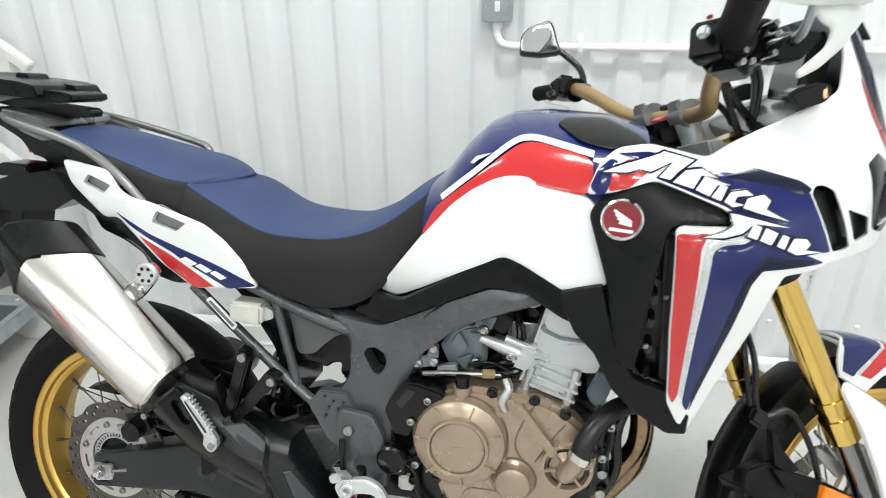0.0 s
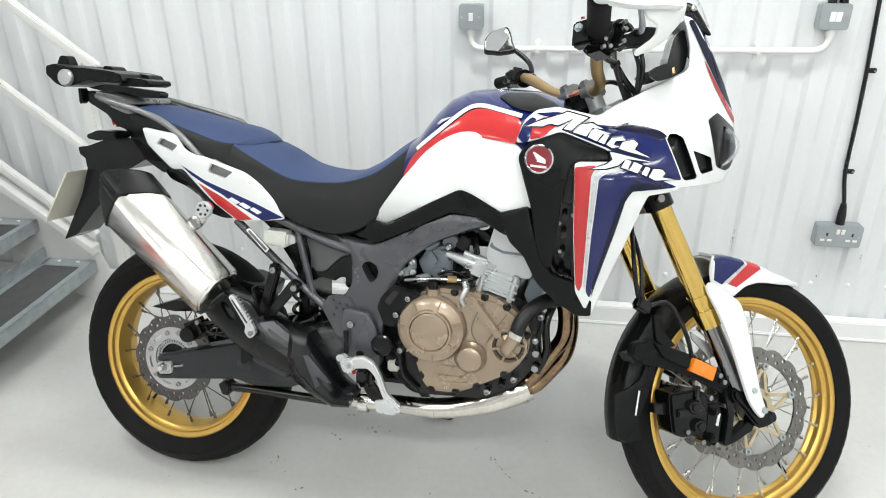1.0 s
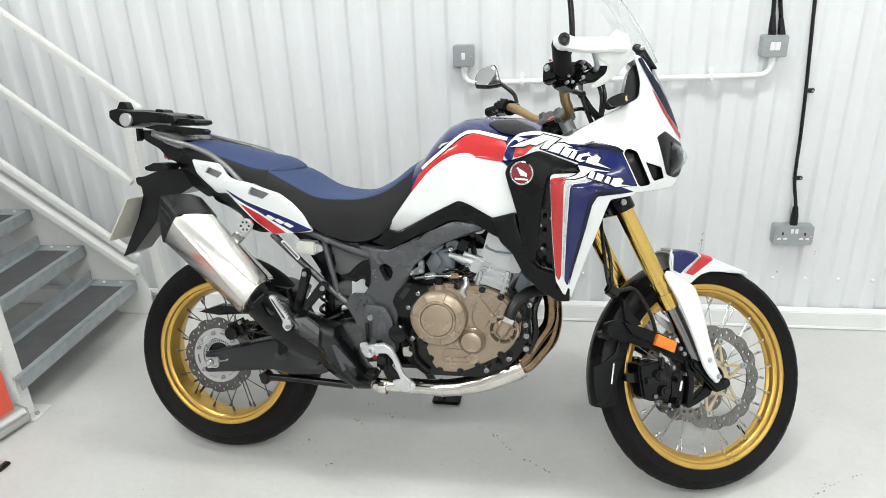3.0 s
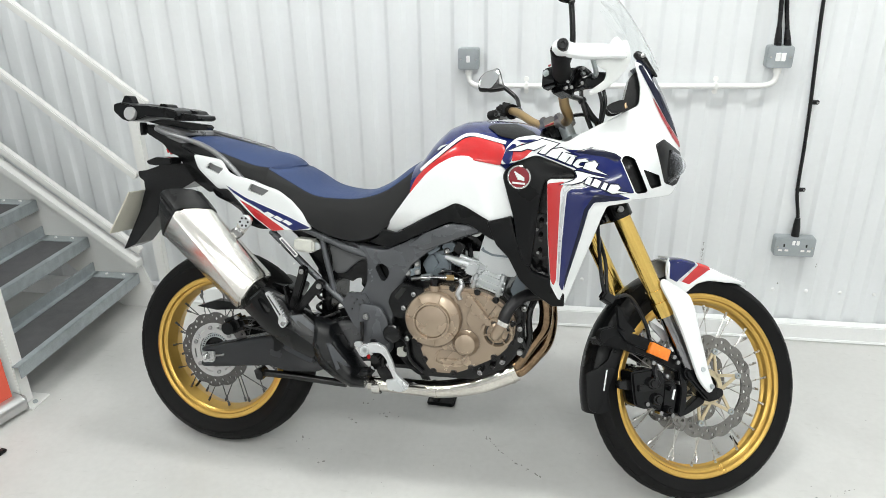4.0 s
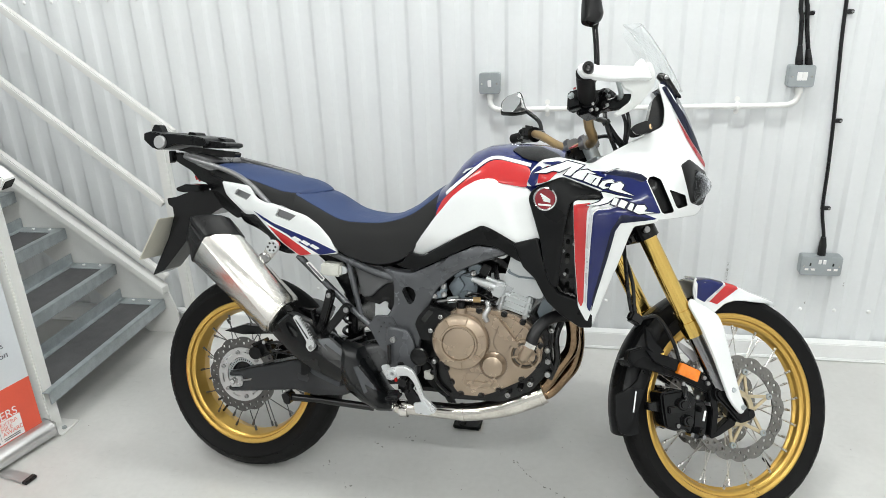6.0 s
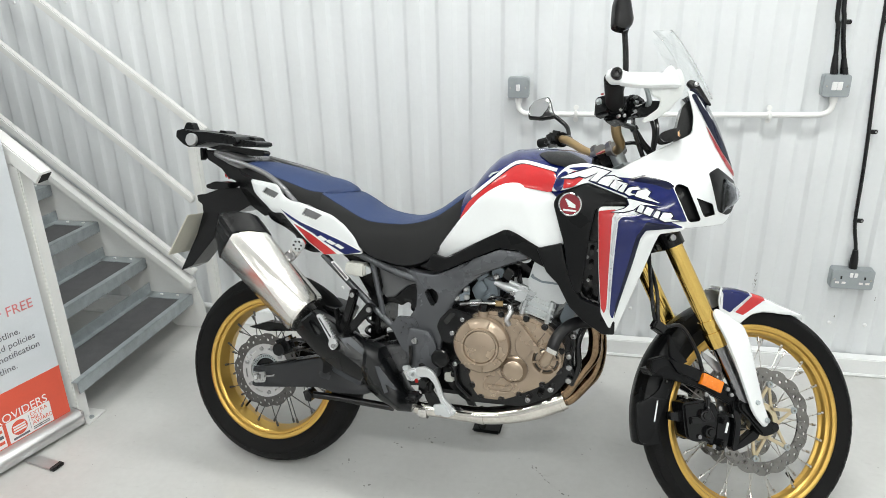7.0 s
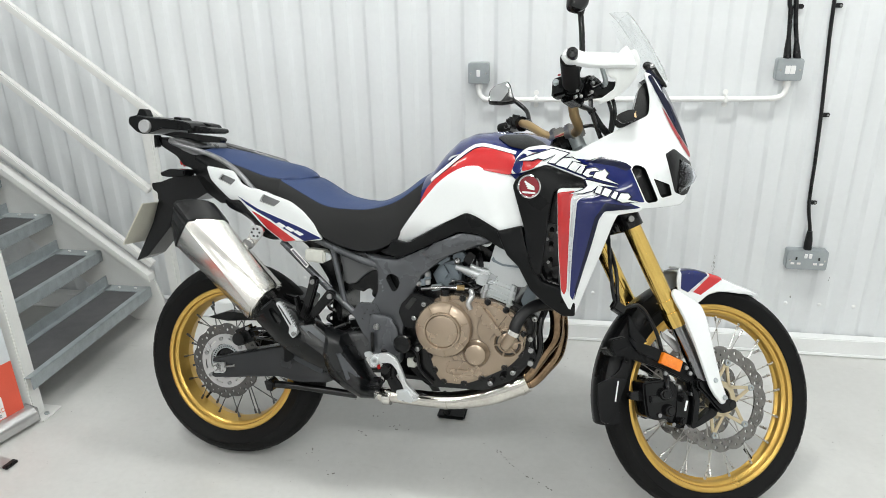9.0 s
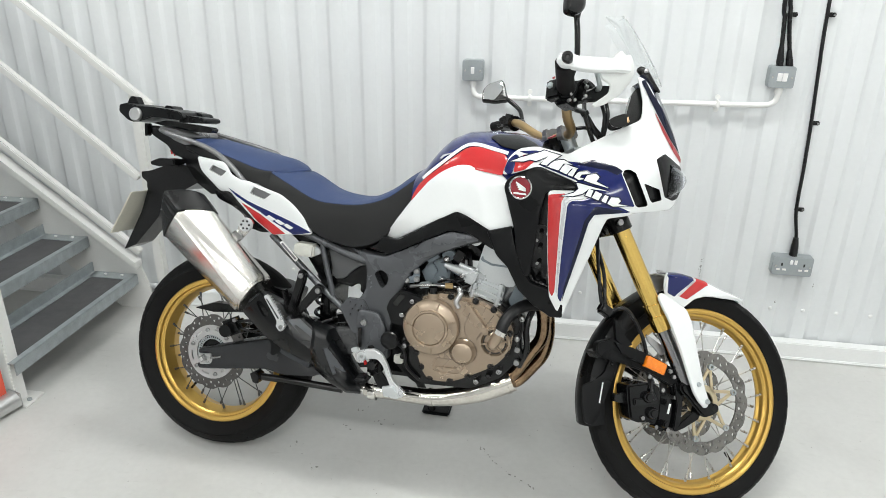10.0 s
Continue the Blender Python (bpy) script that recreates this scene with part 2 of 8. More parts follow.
def tube(bm, points, r, n=12, smooth=8, ends=True, flat=1.0):
    """A round tube along a smooth line; r is one radius or one for each given point."""
    line = spline(points, smooth) if smooth else [Vector(q) for q in points]
    rs = [r] * len(line) if isinstance(r, (int, float)) else list(np.interp(np.linspace(0, len(r) - 1, len(line)), range(len(r)), r))
    prev, rings = None, []
    up = Vector((0, 0, 1))
    for i, q in enumerate(line):
        d = (line[min(i + 1, len(line) - 1)] - line[max(i - 1, 0)]).normalized()
        if prev is None:
            side = d.cross(up if abs(d.z) < 0.95 else Vector((1, 0, 0))).normalized()
        else:
            side = (prev - d * prev.dot(d)).normalized()
        prev = side
        nor = side.cross(d)
        rings.append([bm.verts.new(q + (side * math.cos(2 * math.pi * k / n) + nor * flat * math.sin(2 * math.pi * k / n)) * rs[i]) for k in range(n)])
    skin(bm, rings, True, ends)
    return bm


def skin(bm, rings, closed=True, caps=False, loop=False):
    n = len(rings[0])
    pairs = list(zip(rings, rings[1:])) + ([(rings[-1], rings[0])] if loop else [])
    for a, b in pairs:
        for k in range(n if closed else n - 1):
            j = (k + 1) % n
            try:
                bm.faces.new((a[k], a[j], b[j], b[k]))
            except ValueError:
                pass
    if caps:
        bm.faces.new(rings[0])
        bm.faces.new(rings[-1])


def revolve(bm, profile, n=64, centre=(0, 0, 0), closed=True):
    """Turns a profile of (radius, y) about the y axis."""
    rings = []
    for i in range(n):
        a = 2 * math.pi * i / n
        rings.append([bm.verts.new((centre[0] + r * math.cos(a), centre[1] + y, centre[2] + r * math.sin(a))) for r, y in profile])
    skin(bm, rings, closed, False, True)
    return bm


def fillet(points, r, seg=4):
    """Rounds the corners of a closed outline."""
    out, n = [], len(points)
    for i in range(n):
        a, b, c = (Vector(points[(i + k) % n][:2]) for k in (-1, 0, 1))
        da, dc = a - b, c - b
        rr = min(r, 0.45 * da.length, 0.45 * dc.length)
        p, q = b + da.normalized() * rr, b + dc.normalized() * rr
        for k in range(seg + 1):
            t = k / seg
            out.append((1 - t) ** 2 * p + 2 * t * (1 - t) * b + t * t * q)
    return out


def resample(points, step):
    out = []
    n = len(points)
    for i in range(n):
        a, b = points[i], points[(i + 1) % n]
        if (b - a).length < 1e-6:
            continue
        k = max(1, int(math.ceil((b - a).length / step)))
        out += [a.lerp(b, j / k) for j in range(k)]
    return out


def edge_distance(P, poly):
    A = np.array([tuple(p) for p in poly])
    B = np.roll(A, -1, axis=0)
    D = B - A
    L = np.maximum((D ** 2).sum(1), 1e-12)
    t = np.clip(((P[:, None] - A) * D).sum(2) / L, 0, 1)
    dist = np.sqrt((((A + t[..., None] * D) - P[:, None]) ** 2).sum(2)).min(1)
    x, y = P[:, 0][:, None], P[:, 1][:, None]
    cond = (A[:, 1] > y) != (B[:, 1] > y)
    with np.errstate(divide="ignore", invalid="ignore"):
        xi = A[:, 0] + (y - A[:, 1]) * D[:, 0] / np.where(D[:, 1] == 0, 1e-12, D[:, 1])
    inside = (cond & (x < xi)).sum(1) % 2 == 1
    return np.where(inside, dist, -dist)


def sheet(outline, depth, thick=0.004, round_edge=0.004, step=0.016, corner=0.012, lift=0.0, mirror=False, holes=()):
    """A curved panel: its outline in the x-z plane, depth(x, z) the sideways place of its outer face."""
    poly = resample(fillet(outline, corner), step)
    loops = [poly] + [resample(fillet(h, 0.004), step * 0.6) for h in holes]
    P = np.array([tuple(p) for p in poly])
    extra = []
    lo, hi = P.min(0), P.max(0)
    gx, gz = np.meshgrid(np.arange(lo[0], hi[0], step), np.arange(lo[1], hi[1], step))
    G = np.stack([gx.ravel(), gz.ravel()], 1) + 1e-4
    if len(G):
        d = edge_distance(G, poly)
        for h in loops[1:]:
            d = np.minimum(d, -edge_distance(G, h))
        extra.append(G[d > max(round_edge * 1.5, step * 0.45)])
    if round_edge:
        T = np.roll(P, -1, 0) - np.roll(P, 1, 0)
        T /= np.maximum(np.linalg.norm(T, axis=1), 1e-9)[:, None]
        N = np.stack([-T[:, 1], T[:, 0]], 1)
        for e in (0.3, 1.0):
            for s in (1, -1):
                Q = P + N * s * round_edge * e
                dq = edge_distance(Q, poly)
                extra.append(Q[dq > round_edge * e * 0.9])
    verts = [Vector(p) for lp in loops for p in lp] + [Vector(p) for e in extra for p in e]
    edges, base = [], 0
    for lp in loops:
        edges += [(base + i, base + (i + 1) % len(lp)) for i in range(len(lp))]
        base += len(lp)
    v2, _, faces, *_ = delaunay_2d_cdt(verts, edges, [], 1, 1e-5)
    V = np.array([tuple(v) for v in v2])
    if holes:
        C = np.array([V[list(f)].mean(0) for f in faces])
        out = np.ones(len(faces), bool)
        for h in loops[1:]:
            out &= edge_distance(C, h) < 0
        faces = [f for f, o in zip(faces, out) if o]
    d = np.maximum(edge_distance(V, poly), 0)
    r = max(round_edge, 1e-6)
    drop = np.where(d < r, r - np.sqrt(np.maximum(r * r - (r - d) ** 2, 0)), 0)
    Y = np.array([depth(x, z) for x, z in V])
    s = -1 if mirror else 1
    bm = bmesh.new()
    out = [bm.verts.new((x, s * (y - lift + dr), z)) for (x, z), y, dr in zip(V, Y, drop)]
    inn = [bm.verts.new((x, s * (y - lift + max(thick, dr + 0.0005)), z)) for (x, z), y, dr in zip(V, Y, drop)]
    count = {}
    for f in faces:
        bm.faces.new([out[i] for i in f])
        bm.faces.new([inn[i] for i in reversed(f)])
        for i in range(len(f)):
            e = (f[i], f[(i + 1) % len(f)])
            count[frozenset(e)] = count.get(frozenset(e), []) + [e]
    for es in count.values():
        if len(es) == 1:
            a, b = es[0]
            bm.faces.new((out[b], out[a], inn[a], inn[b]))
    for v in [v for v in bm.verts if not v.link_faces]:
        bm.verts.remove(v)
    return bm


def surface(points):
    """A smooth sideways surface y(x, z) through a few places (x, z, y)."""
    A = np.array(points, float)
    n = len(A)

    def kern(r2):
        return np.where(r2 > 0, r2 * np.log(np.maximum(r2, 1e-12)), 0) * 0.5
    K = kern(((A[:, None, :2] - A[None, :, :2]) ** 2).sum(2)) + np.eye(n) * 1e-4
    Pm = np.hstack([np.ones((n, 1)), A[:, :2]])
    S = np.block([[K, Pm], [Pm.T, np.zeros((3, 3))]])
    w = np.linalg.solve(S, np.concatenate([A[:, 2], np.zeros(3)]))

    def f(x, z):
        r2 = (A[:, 0] - x) ** 2 + (A[:, 1] - z) ** 2
        return float(kern(r2) @ w[:n] + w[n] + w[n + 1] * x + w[n + 2] * z)
    return f


def band(path, width, n=6):
    """An outline of even width along a smooth line in the x-z plane."""
    line = [Vector((p.x, p.y)) for p in spline([(x, z, 0) for x, z in path], n)]
    left, right = [], []
    for i, p in enumerate(line):
        d = (line[min(i + 1, len(line) - 1)] - line[max(i - 1, 0)]).normalized()
        nrm = Vector((-d.y, d.x)) * width / 2
        left.append(p + nrm)
        right.append(p - nrm)
    return [tuple(p) for p in left + right[::-1]]


def flat(y):
    return lambda x, z: y


def slab(outline, y0, y1, corner=0.006, bevel=0.002):
    """A plate between two sideways planes."""
    pts = fillet(outline, corner, 3)
    bm = bmesh.new()
    f = bm.faces.new([bm.verts.new((p[0], y0, p[1])) for p in pts])
    ext = bmesh.ops.extrude_face_region(bm, geom=[f])
    bmesh.ops.translate(bm, vec=(0, y1 - y0, 0), verts=[v for v in ext["geom"] if isinstance(v, bmesh.types.BMVert)])
    if bevel:
        rim = [e for e in bm.edges if all(abs(v.co.y - y0) < 1e-6 for v in e.verts)]
        bmesh.ops.bevel(bm, geom=rim, offset=bevel, segments=2, affect="EDGES", clamp_overlap=True)
    return bm


def thing(name, label, category, m=None, group="", kind=""):
    e = tagged(new(name), label, category, group, kind)
    if m is not None:
        e.matrix_world = m
    return e


def structure(name, bm, mat, label, category, angle=30):
    return tagged(part(name, bm, mat, None, "", None, angle), label, category, kind="structure")


# ---- the room ----
WALL_Y = 2.19
PITCH = 0.1335
RIB0 = 0.101


def corrugated(x0, x1, z0, z1, y):
    """Box-profile sheet: crowns stand proud of the pans by 19 mm."""
    prof = []
    k = math.floor((x0 - RIB0) / PITCH)
    x = RIB0 + k * PITCH
    while x < x1 + PITCH:
        prof += [(x, -0.006), (x + 0.039, -0.006), (x + 0.044, -0.0072), (x + 0.059, -0.0178), (x + 0.064, -0.019), (x + 0.110, -0.019), (x + 0.115, -0.0178), (x + 0.1295, -0.0072)]
        x += PITCH
    bm = bmesh.new()
    rows = [[bm.verts.new((px, y + py, z)) for px, py in prof] for z in (z0, z1)]
    back = [[bm.verts.new((px, y + 0.06, z)) for px, py in (prof[0], prof[-1])] for z in (z0, z1)]
    skin(bm, rows, False)
    bm.faces.new((back[0][0], back[0][1], back[1][1], back[1][0]))
    return bm


structure("wall_north", corrugated(-3.6, 3.6, 0, CEILING, WALL_Y), WALLPAINT, "white corrugated steel sheet wall of a workshop showroom", "wall", 20)
structure("floor", box(bmesh.new(), (7.4, 7.2, 0.1), (0, -1.3, -0.05)), FLOORPAINT, "pale grey painted concrete floor with faint scuffs", "floor")
structure("ceiling", box(bmesh.new(), (7.4, 7.2, 0.1), (0, -1.3, CEILING + 0.05)), CEILPAINT, "plain grey ceiling above the showroom", "ceiling")
# Unseen walls, added to close the room; their greys set bounce and reflections.
structure("wall_south", box(bmesh.new(), (7.4, 0.1, CEILING), (0, -4.85, CEILING / 2)), BACKPAINT, "plain grey wall added out of view to close the room", "wall")
structure("wall_west", box(bmesh.new(), (0.1, 7.2, CEILING), (-3.65, -1.3, CEILING / 2)), ROOMPAINT, "plain grey wall added out of view to close the room", "wall")
structure("wall_east", box(bmesh.new(), (0.1, 7.2, CEILING), (3.65, -1.3, CEILING / 2)), ROOMPAINT, "plain grey wall added out of view to close the room", "wall")
bm = box(bmesh.new(), (7.0, 0.05, 0.078), (0, WALL_Y - 0.045, 0.039), bevel=0.004)
structure("baseboard", bm, TRIMPAINT, "white metal kick trim along the foot of the wall", "baseboard")
bm = box(bmesh.new(), (7.0, 0.012, 0.012), (0, WALL_Y - 0.072, 0.006), bevel=0.004)
structure("trim", bm, TRIMPAINT, "white sealant bead between trim and floor", "trim")

for lx, ly in LAMPS:
    t = thing("ceiling_light", "white surface-mounted light panel under the ceiling", "ceiling light", pose(lx, ly, CEILING), "ceiling lights")
    part("housing", box(bmesh.new(), (1.2, 0.28, 0.06), (0, 0, -0.03), bevel=0.006), TRIMPAINT, t)
    part("diffuser", box(bmesh.new(), (1.15, 0.23, 0.02), (0, 0, -0.066), bevel=0.004), LAMPGLOW, t)


# ---- the motorcycle ----
REAR = Vector((-0.661, 1.293, 0.314))
BIKE = Matrix.Translation(REAR) @ Matrix.Rotation(radians(-2.87), 4, "Z") @ Matrix.Rotation(radians(-14.0), 4, "X") @ Matrix.Rotation(radians(-0.29), 4, "Y") @ Matrix.Translation((0, 0, -0.325))
RAKE = radians(27.5)
FOOT = Vector((1.688, 0, 0))
STEER = Matrix.Translation(FOOT) @ Matrix.Rotation(radians(29.4), 4, Vector((-math.sin(RAKE), 0, math.cos(RAKE)))) @ Matrix.Translation(-FOOT)
bike = thing("motorcycle", "white, blue and red adventure motorcycle leaning on its side stand", "motorcycle", BIKE)


def spoke_wheel(name, centre, r_rim, half, r_tyre, tyre_half, hub_r, count, m, spoke_mat, tread):
    c = Matrix.Translation(centre)
    hub = bmesh.new()
    prof = [(hub_r * 0.55, -0.055), (hub_r, -0.05), (hub_r, -0.04), (hub_r * 0.6, -0.032), (hub_r * 0.6, 0.032), (hub_r, 0.04), (hub_r, 0.05), (hub_r * 0.55, 0.055)]
    revolve(hub, prof + [(0.012, 0.055), (0.012, -0.055)], 40)
    wheel = part(name, hub, SATIN, bike, "gold wire-spoked wheel with a black hub", m @ c)
    rim = bmesh.new()
    h = half
    prof = [(r_rim, -h), (r_rim + 0.003, -h + 0.002), (r_rim + 0.001, -h + 0.006), (r_rim - 0.016, -h + 0.010), (r_rim - 0.018, -h + 0.024), (r_rim - 0.026, -h + 0.030),
            (r_rim - 0.026, h - 0.030), (r_rim - 0.018, h - 0.024), (r_rim - 0.016, h - 0.010), (r_rim + 0.001, h - 0.006), (r_rim + 0.003, h - 0.002), (r_rim, h),
            (r_rim - 0.005, h + 0.001), (r_rim - 0.013, h - 0.002), (r_rim - 0.016, h - 0.010), (r_rim - 0.021, h - 0.011), (r_rim - 0.026, h - 0.016), (r_rim - 0.030, h - 0.028), (r_rim - 0.036, 0),
            (r_rim - 0.030, -h + 0.028), (r_rim - 0.026, -h + 0.016), (r_rim - 0.021, -h + 0.011), (r_rim - 0.016, -h + 0.010), (r_rim - 0.013, -h + 0.002), (r_rim - 0.005, -h - 0.001)]
    revolve(rim, prof, 96)
    part("rim", rim, GOLDRIM, wheel, "gold anodised aluminium rim", angle=22)
    tyre = bmesh.new()
    prof = [(r_rim - 0.004, -h + 0.012), (r_rim + 0.004, -h - 0.001)]
    rt = r_tyre - r_rim
    for k in range(-8, 9):
        a = k / 8 * 1.25
        prof.append((r_tyre - tyre_half * 0.95 * (1 - math.cos(a)), tyre_half * math.sin(a) / math.sin(1.25)))
    prof += [(r_rim + 0.004, h + 0.001), (r_rim - 0.004, h - 0.012)]
    revolve(tyre, prof, 96)
    ty = part("tyre", tyre, RUBBER, wheel, "black dual-purpose rubber tyre with a blocked tread")
    # tread blocks
    tb = bmesh.new()
    for i in range(tread):
        for s in (-1, 1):
            a = 2 * math.pi * (i + (0.5 if s > 0 else 0)) / tread
            for (w0, w1, skew) in ((0.14, 0.5, 0.25), (0.56, 0.93, 0.15)):
                quad = []
                for (w, da) in ((w0, -0.34), (w1, -0.34 + skew), (w1, 0.34 + skew), (w0, 0.34)):
                    b = w * 1.25 * s
                    aa = a + da * 2 * math.pi / tread
                    rr = r_tyre - tyre_half * 0.95 * (1 - math.cos(b))
                    yy = tyre_half * math.sin(b) / math.sin(1.25)
                    quad.append((aa, rr, yy, b))
                lo = [tb.verts.new((r * math.cos(q), y, r * math.sin(q))) for q, r, y, b in quad]
                hi = [tb.verts.new(((r + 0.0016 * math.cos(b)) * math.cos(q), y + 0.0016 * math.sin(b), (r + 0.0016 * math.cos(b)) * math.sin(q))) for q, r, y, b in quad]
                tb.faces.new(hi)
                for k in range(4):
                    tb.faces.new((lo[k], lo[(k + 1) % 4], hi[(k + 1) % 4], hi[k]))
    tagged(part("tread", tb, RUBBER, wheel, "tread blocks of the tyre"), kind="stuff")
    # spokes
    first = None
    for i in range(count):
        side = 1 if i % 2 else -1
        cross = 0.55 if (i // 2) % 2 else -0.55
        a = 2 * math.pi * (i + 0.5) / count
        rr = r_rim - 0.034
        p1 = Vector((rr * math.cos(a), side * min(half * 0.5, 0.02), rr * math.sin(a)))
        p0 = Vector((hub_r * 0.95 * math.cos(a + cross), side * 0.045, hub_r * 0.95 * math.sin(a + cross)))
        if first is None:
            s = bmesh.new()
            rod(s, (0, 0, 0), (0, 0, 1), 0.0018, n=6)
            rod(s, (0, 0, 0.90), (0, 0, 1.0), 0.0036, 0.0042, n=8)
            first = part("spoke", s, spoke_mat, wheel)
            ob = first
        else:
            ob = new("spoke", first.data)
            ob.parent = wheel
        d = p1 - p0
        ob.matrix_local = Matrix.Translation(p0) @ d.to_track_quat("Z", "Y").to_matrix().to_4x4() @ Matrix.Diagonal((1, 1, d.length, 1))
    return wheel


REAR_SET = Matrix.Translation((0.010, -0.0123, 0.325)) @ Matrix.Rotation(radians(-4.3), 4, "Z") @ Matrix.Rotation(radians(-4.7), 4, "X") @ Matrix.Translation((0, 0, -0.325))
rear_wheel = spoke_wheel("rear_wheel", (0, 0, 0.325), 0.2445, 0.057, 0.334, 0.075, 0.062, 32, REAR_SET, SPOKEDARK, 26)
front_wheel = spoke_wheel("front_wheel", (1.572, 0, 0.332), 0.2815, 0.034, 0.348, 0.046, 0.045, 36, STEER, SPOKE, 40)


# valve stems
for wheel, r, ang in ((front_wheel, 0.246, -51), (rear_wheel, 0.208, -128)):
    u = Vector((math.cos(radians(ang)), 0, math.sin(radians(ang))))
    vs = part("valve_stem", rod(bmesh.new(), u * r, u * (r - 0.026), 0.0042, n=10), STEELDARK, wheel, "black valve stem")
    part("valve_cap", rod(bmesh.new(), u * (r - 0.024), u * (r - 0.036), 0.0050, n=10), PLASTIC, vs)


def ring_points(r, n, wave=0.0, count=0, centre=(0, 0)):
    return [Vector((centre[0] + (r - wave * (0.5 - 0.5 * math.cos(2 * math.pi * i / n * count)) ** 2) * math.cos(2 * math.pi * i / n), centre[1] + (r - wave * (0.5 - 0.5 * math.cos(2 * math.pi * i / n * count)) ** 2) * math.sin(2 * math.pi * i / n))) for i in range(n)]


def drilled(outer, inner, holes, thick):
    """A flat drilled plate in the x-z plane, between y = 0 and y = thick."""
    loops = [outer, inner] + holes
    verts = [p for lp in loops for p in lp]
    edges, base = [], 0
    for lp in loops:
        edges += [(base + i, base + (i + 1) % len(lp)) for i in range(len(lp))]
        base += len(lp)
    v2, _, faces, *_ = delaunay_2d_cdt(verts, edges, [], 1, 1e-6)
    V = np.array([tuple(v) for v in v2])
    C = np.array([V[list(f)].mean(0) for f in faces])
    keep = np.ones(len(faces), bool)
    for h in loops[1:]:
        keep &= edge_distance(C, h) < 0
    bm = bmesh.new()
    a = [bm.verts.new((x, 0, z)) for x, z in V]
    c = [bm.verts.new((x, thick, z)) for x, z in V]
    border = {}
    for f, k in zip(faces, keep):
        if not k:
            continue
        bm.faces.new([a[i] for i in f])
        bm.faces.new([c[i] for i in reversed(f)])
        for i in range(len(f)):
            e = (f[i], f[(i + 1) % len(f)])
            border.setdefault(frozenset(e), []).append(e)
    for es in border.values():
        if len(es) == 1:
            p, q = es[0]
            bm.faces.new((a[q], a[p], c[p], c[q]))
    for v in [v for v in bm.verts if not v.link_faces]:
        bm.verts.remove(v)
    return bm


def wave_disc(name, wheel, r_out, r_in, y, waves, holes, mat, thick=0.005, label=""):
    hl = []
    for i in range(holes):
        for rr, off in ((r_out * 0.915, 0), (r_out * 0.825, 0.5)):
            if rr - 0.004 < r_in:
                continue
            q = 2 * math.pi * (i + off) / holes
            hl.append(ring_points(0.0036 if (i % 3 == 0) else 0.0050, 8, centre=(rr * math.cos(q), rr * math.sin(q))))
    bm = drilled(ring_points(r_out, waves * 10, 0.006, waves), ring_points(r_in, 64), hl, thick)
    return part(name, bm, mat, wheel, label, Matrix.Translation((0, y - thick / 2, 0)))


wave_disc("brake_disc", rear_wheel, 0.128, 0.090, -0.078, 12, 22, DISCDARK, label="wave-edged drilled steel disc")
wave_disc("brake_disc", front_wheel, 0.157, 0.118, -0.066, 16, 26, DISC, label="wave-edged drilled steel disc")
wave_disc("brake_disc", front_wheel, 0.157, 0.118, 0.066, 16, 26, DISC, label="wave-edged drilled steel disc")


# body surfaces
def tank_half(x):
    return float(np.interp(x, (0.60, 0.70, 0.80, 0.92, 1.02, 1.12), (0.135, 0.178, 0.205, 0.222, 0.232, 0.235)))


def tank_crest(x):
    return float(np.interp(x, (0.60, 0.66, 0.712, 0.751, 0.786, 0.831, 0.893, 0.997, 1.08), (0.93, 0.96, 1.0, 1.055, 1.09, 1.11, 1.116, 1.112, 1.09)))


def tank_y(x, z):
    top, zr = tank_crest(x) + 0.004, min(0.95, tank_crest(x) - 0.08)
    w = tank_half(x)
    if z <= zr:
        return -w + 0.25 * max(0, 0.84 - z)
    u = min((z - zr) / (top - zr), 0.995)
    return -w * (1 - u ** 2.3) ** (1 / 2.3)


def panel_y(x, z):
    """The side panel, with one slanted crease across its front third."""
    return tank_y(x, z) + 0.18 * min(max(x - (0.870 + 0.38 * (1.003 - z)), 0), 0.030)


def tank_shell():
    bm = bmesh.new()
    rings = []
    for x in np.linspace(0.69, 1.06, 40):
        top = tank_crest(x)
        ring = []
        for k in range(25):
            z = 0.89 + (top - 0.89) * math.sin(k / 24 * math.pi / 2)
            ring.append((tank_y(x, z) + 0.003, z))
        pts = ring + [(0, top + 0.004)] + [(-y, z) for y, z in reversed(ring)]
        rings.append([bm.verts.new((x, y, z)) for y, z in pts])
    skin(bm, rings, False)
    bm.faces.new(rings[0])
    bm.faces.new(rings[-1])
    return bm


part("fuel_tank", tank_shell(), BLUE, bike, "deep blue gloss fuel tank")
fairing_y = surface([(0.97, 0.97, -0.24), (1.05, 1.02, -0.255), (1.16, 0.99, -0.272), (1.10, 0.80, -0.265), (1.12, 0.66, -0.235), (1.30, 0.92, -0.25), (1.2, 0.85, -0.275), (1.16, 0.62, -0.215),
                     (1.2, 1.1, -0.2), (1.1, 1.065, -0.22), (1.32, 1.05, -0.215), (1.40, 1.05, -0.17), (1.46, 1.05, -0.06), (1.44, 0.95, -0.11), (1.31, 1.25, -0.17), (1.38, 1.2, -0.12), (1.42, 1.13, -0.09), (1.36, 0.93, -0.2)])

# scuffs and specks on the floor
rng = random.Random(11)
marks = bmesh.new()


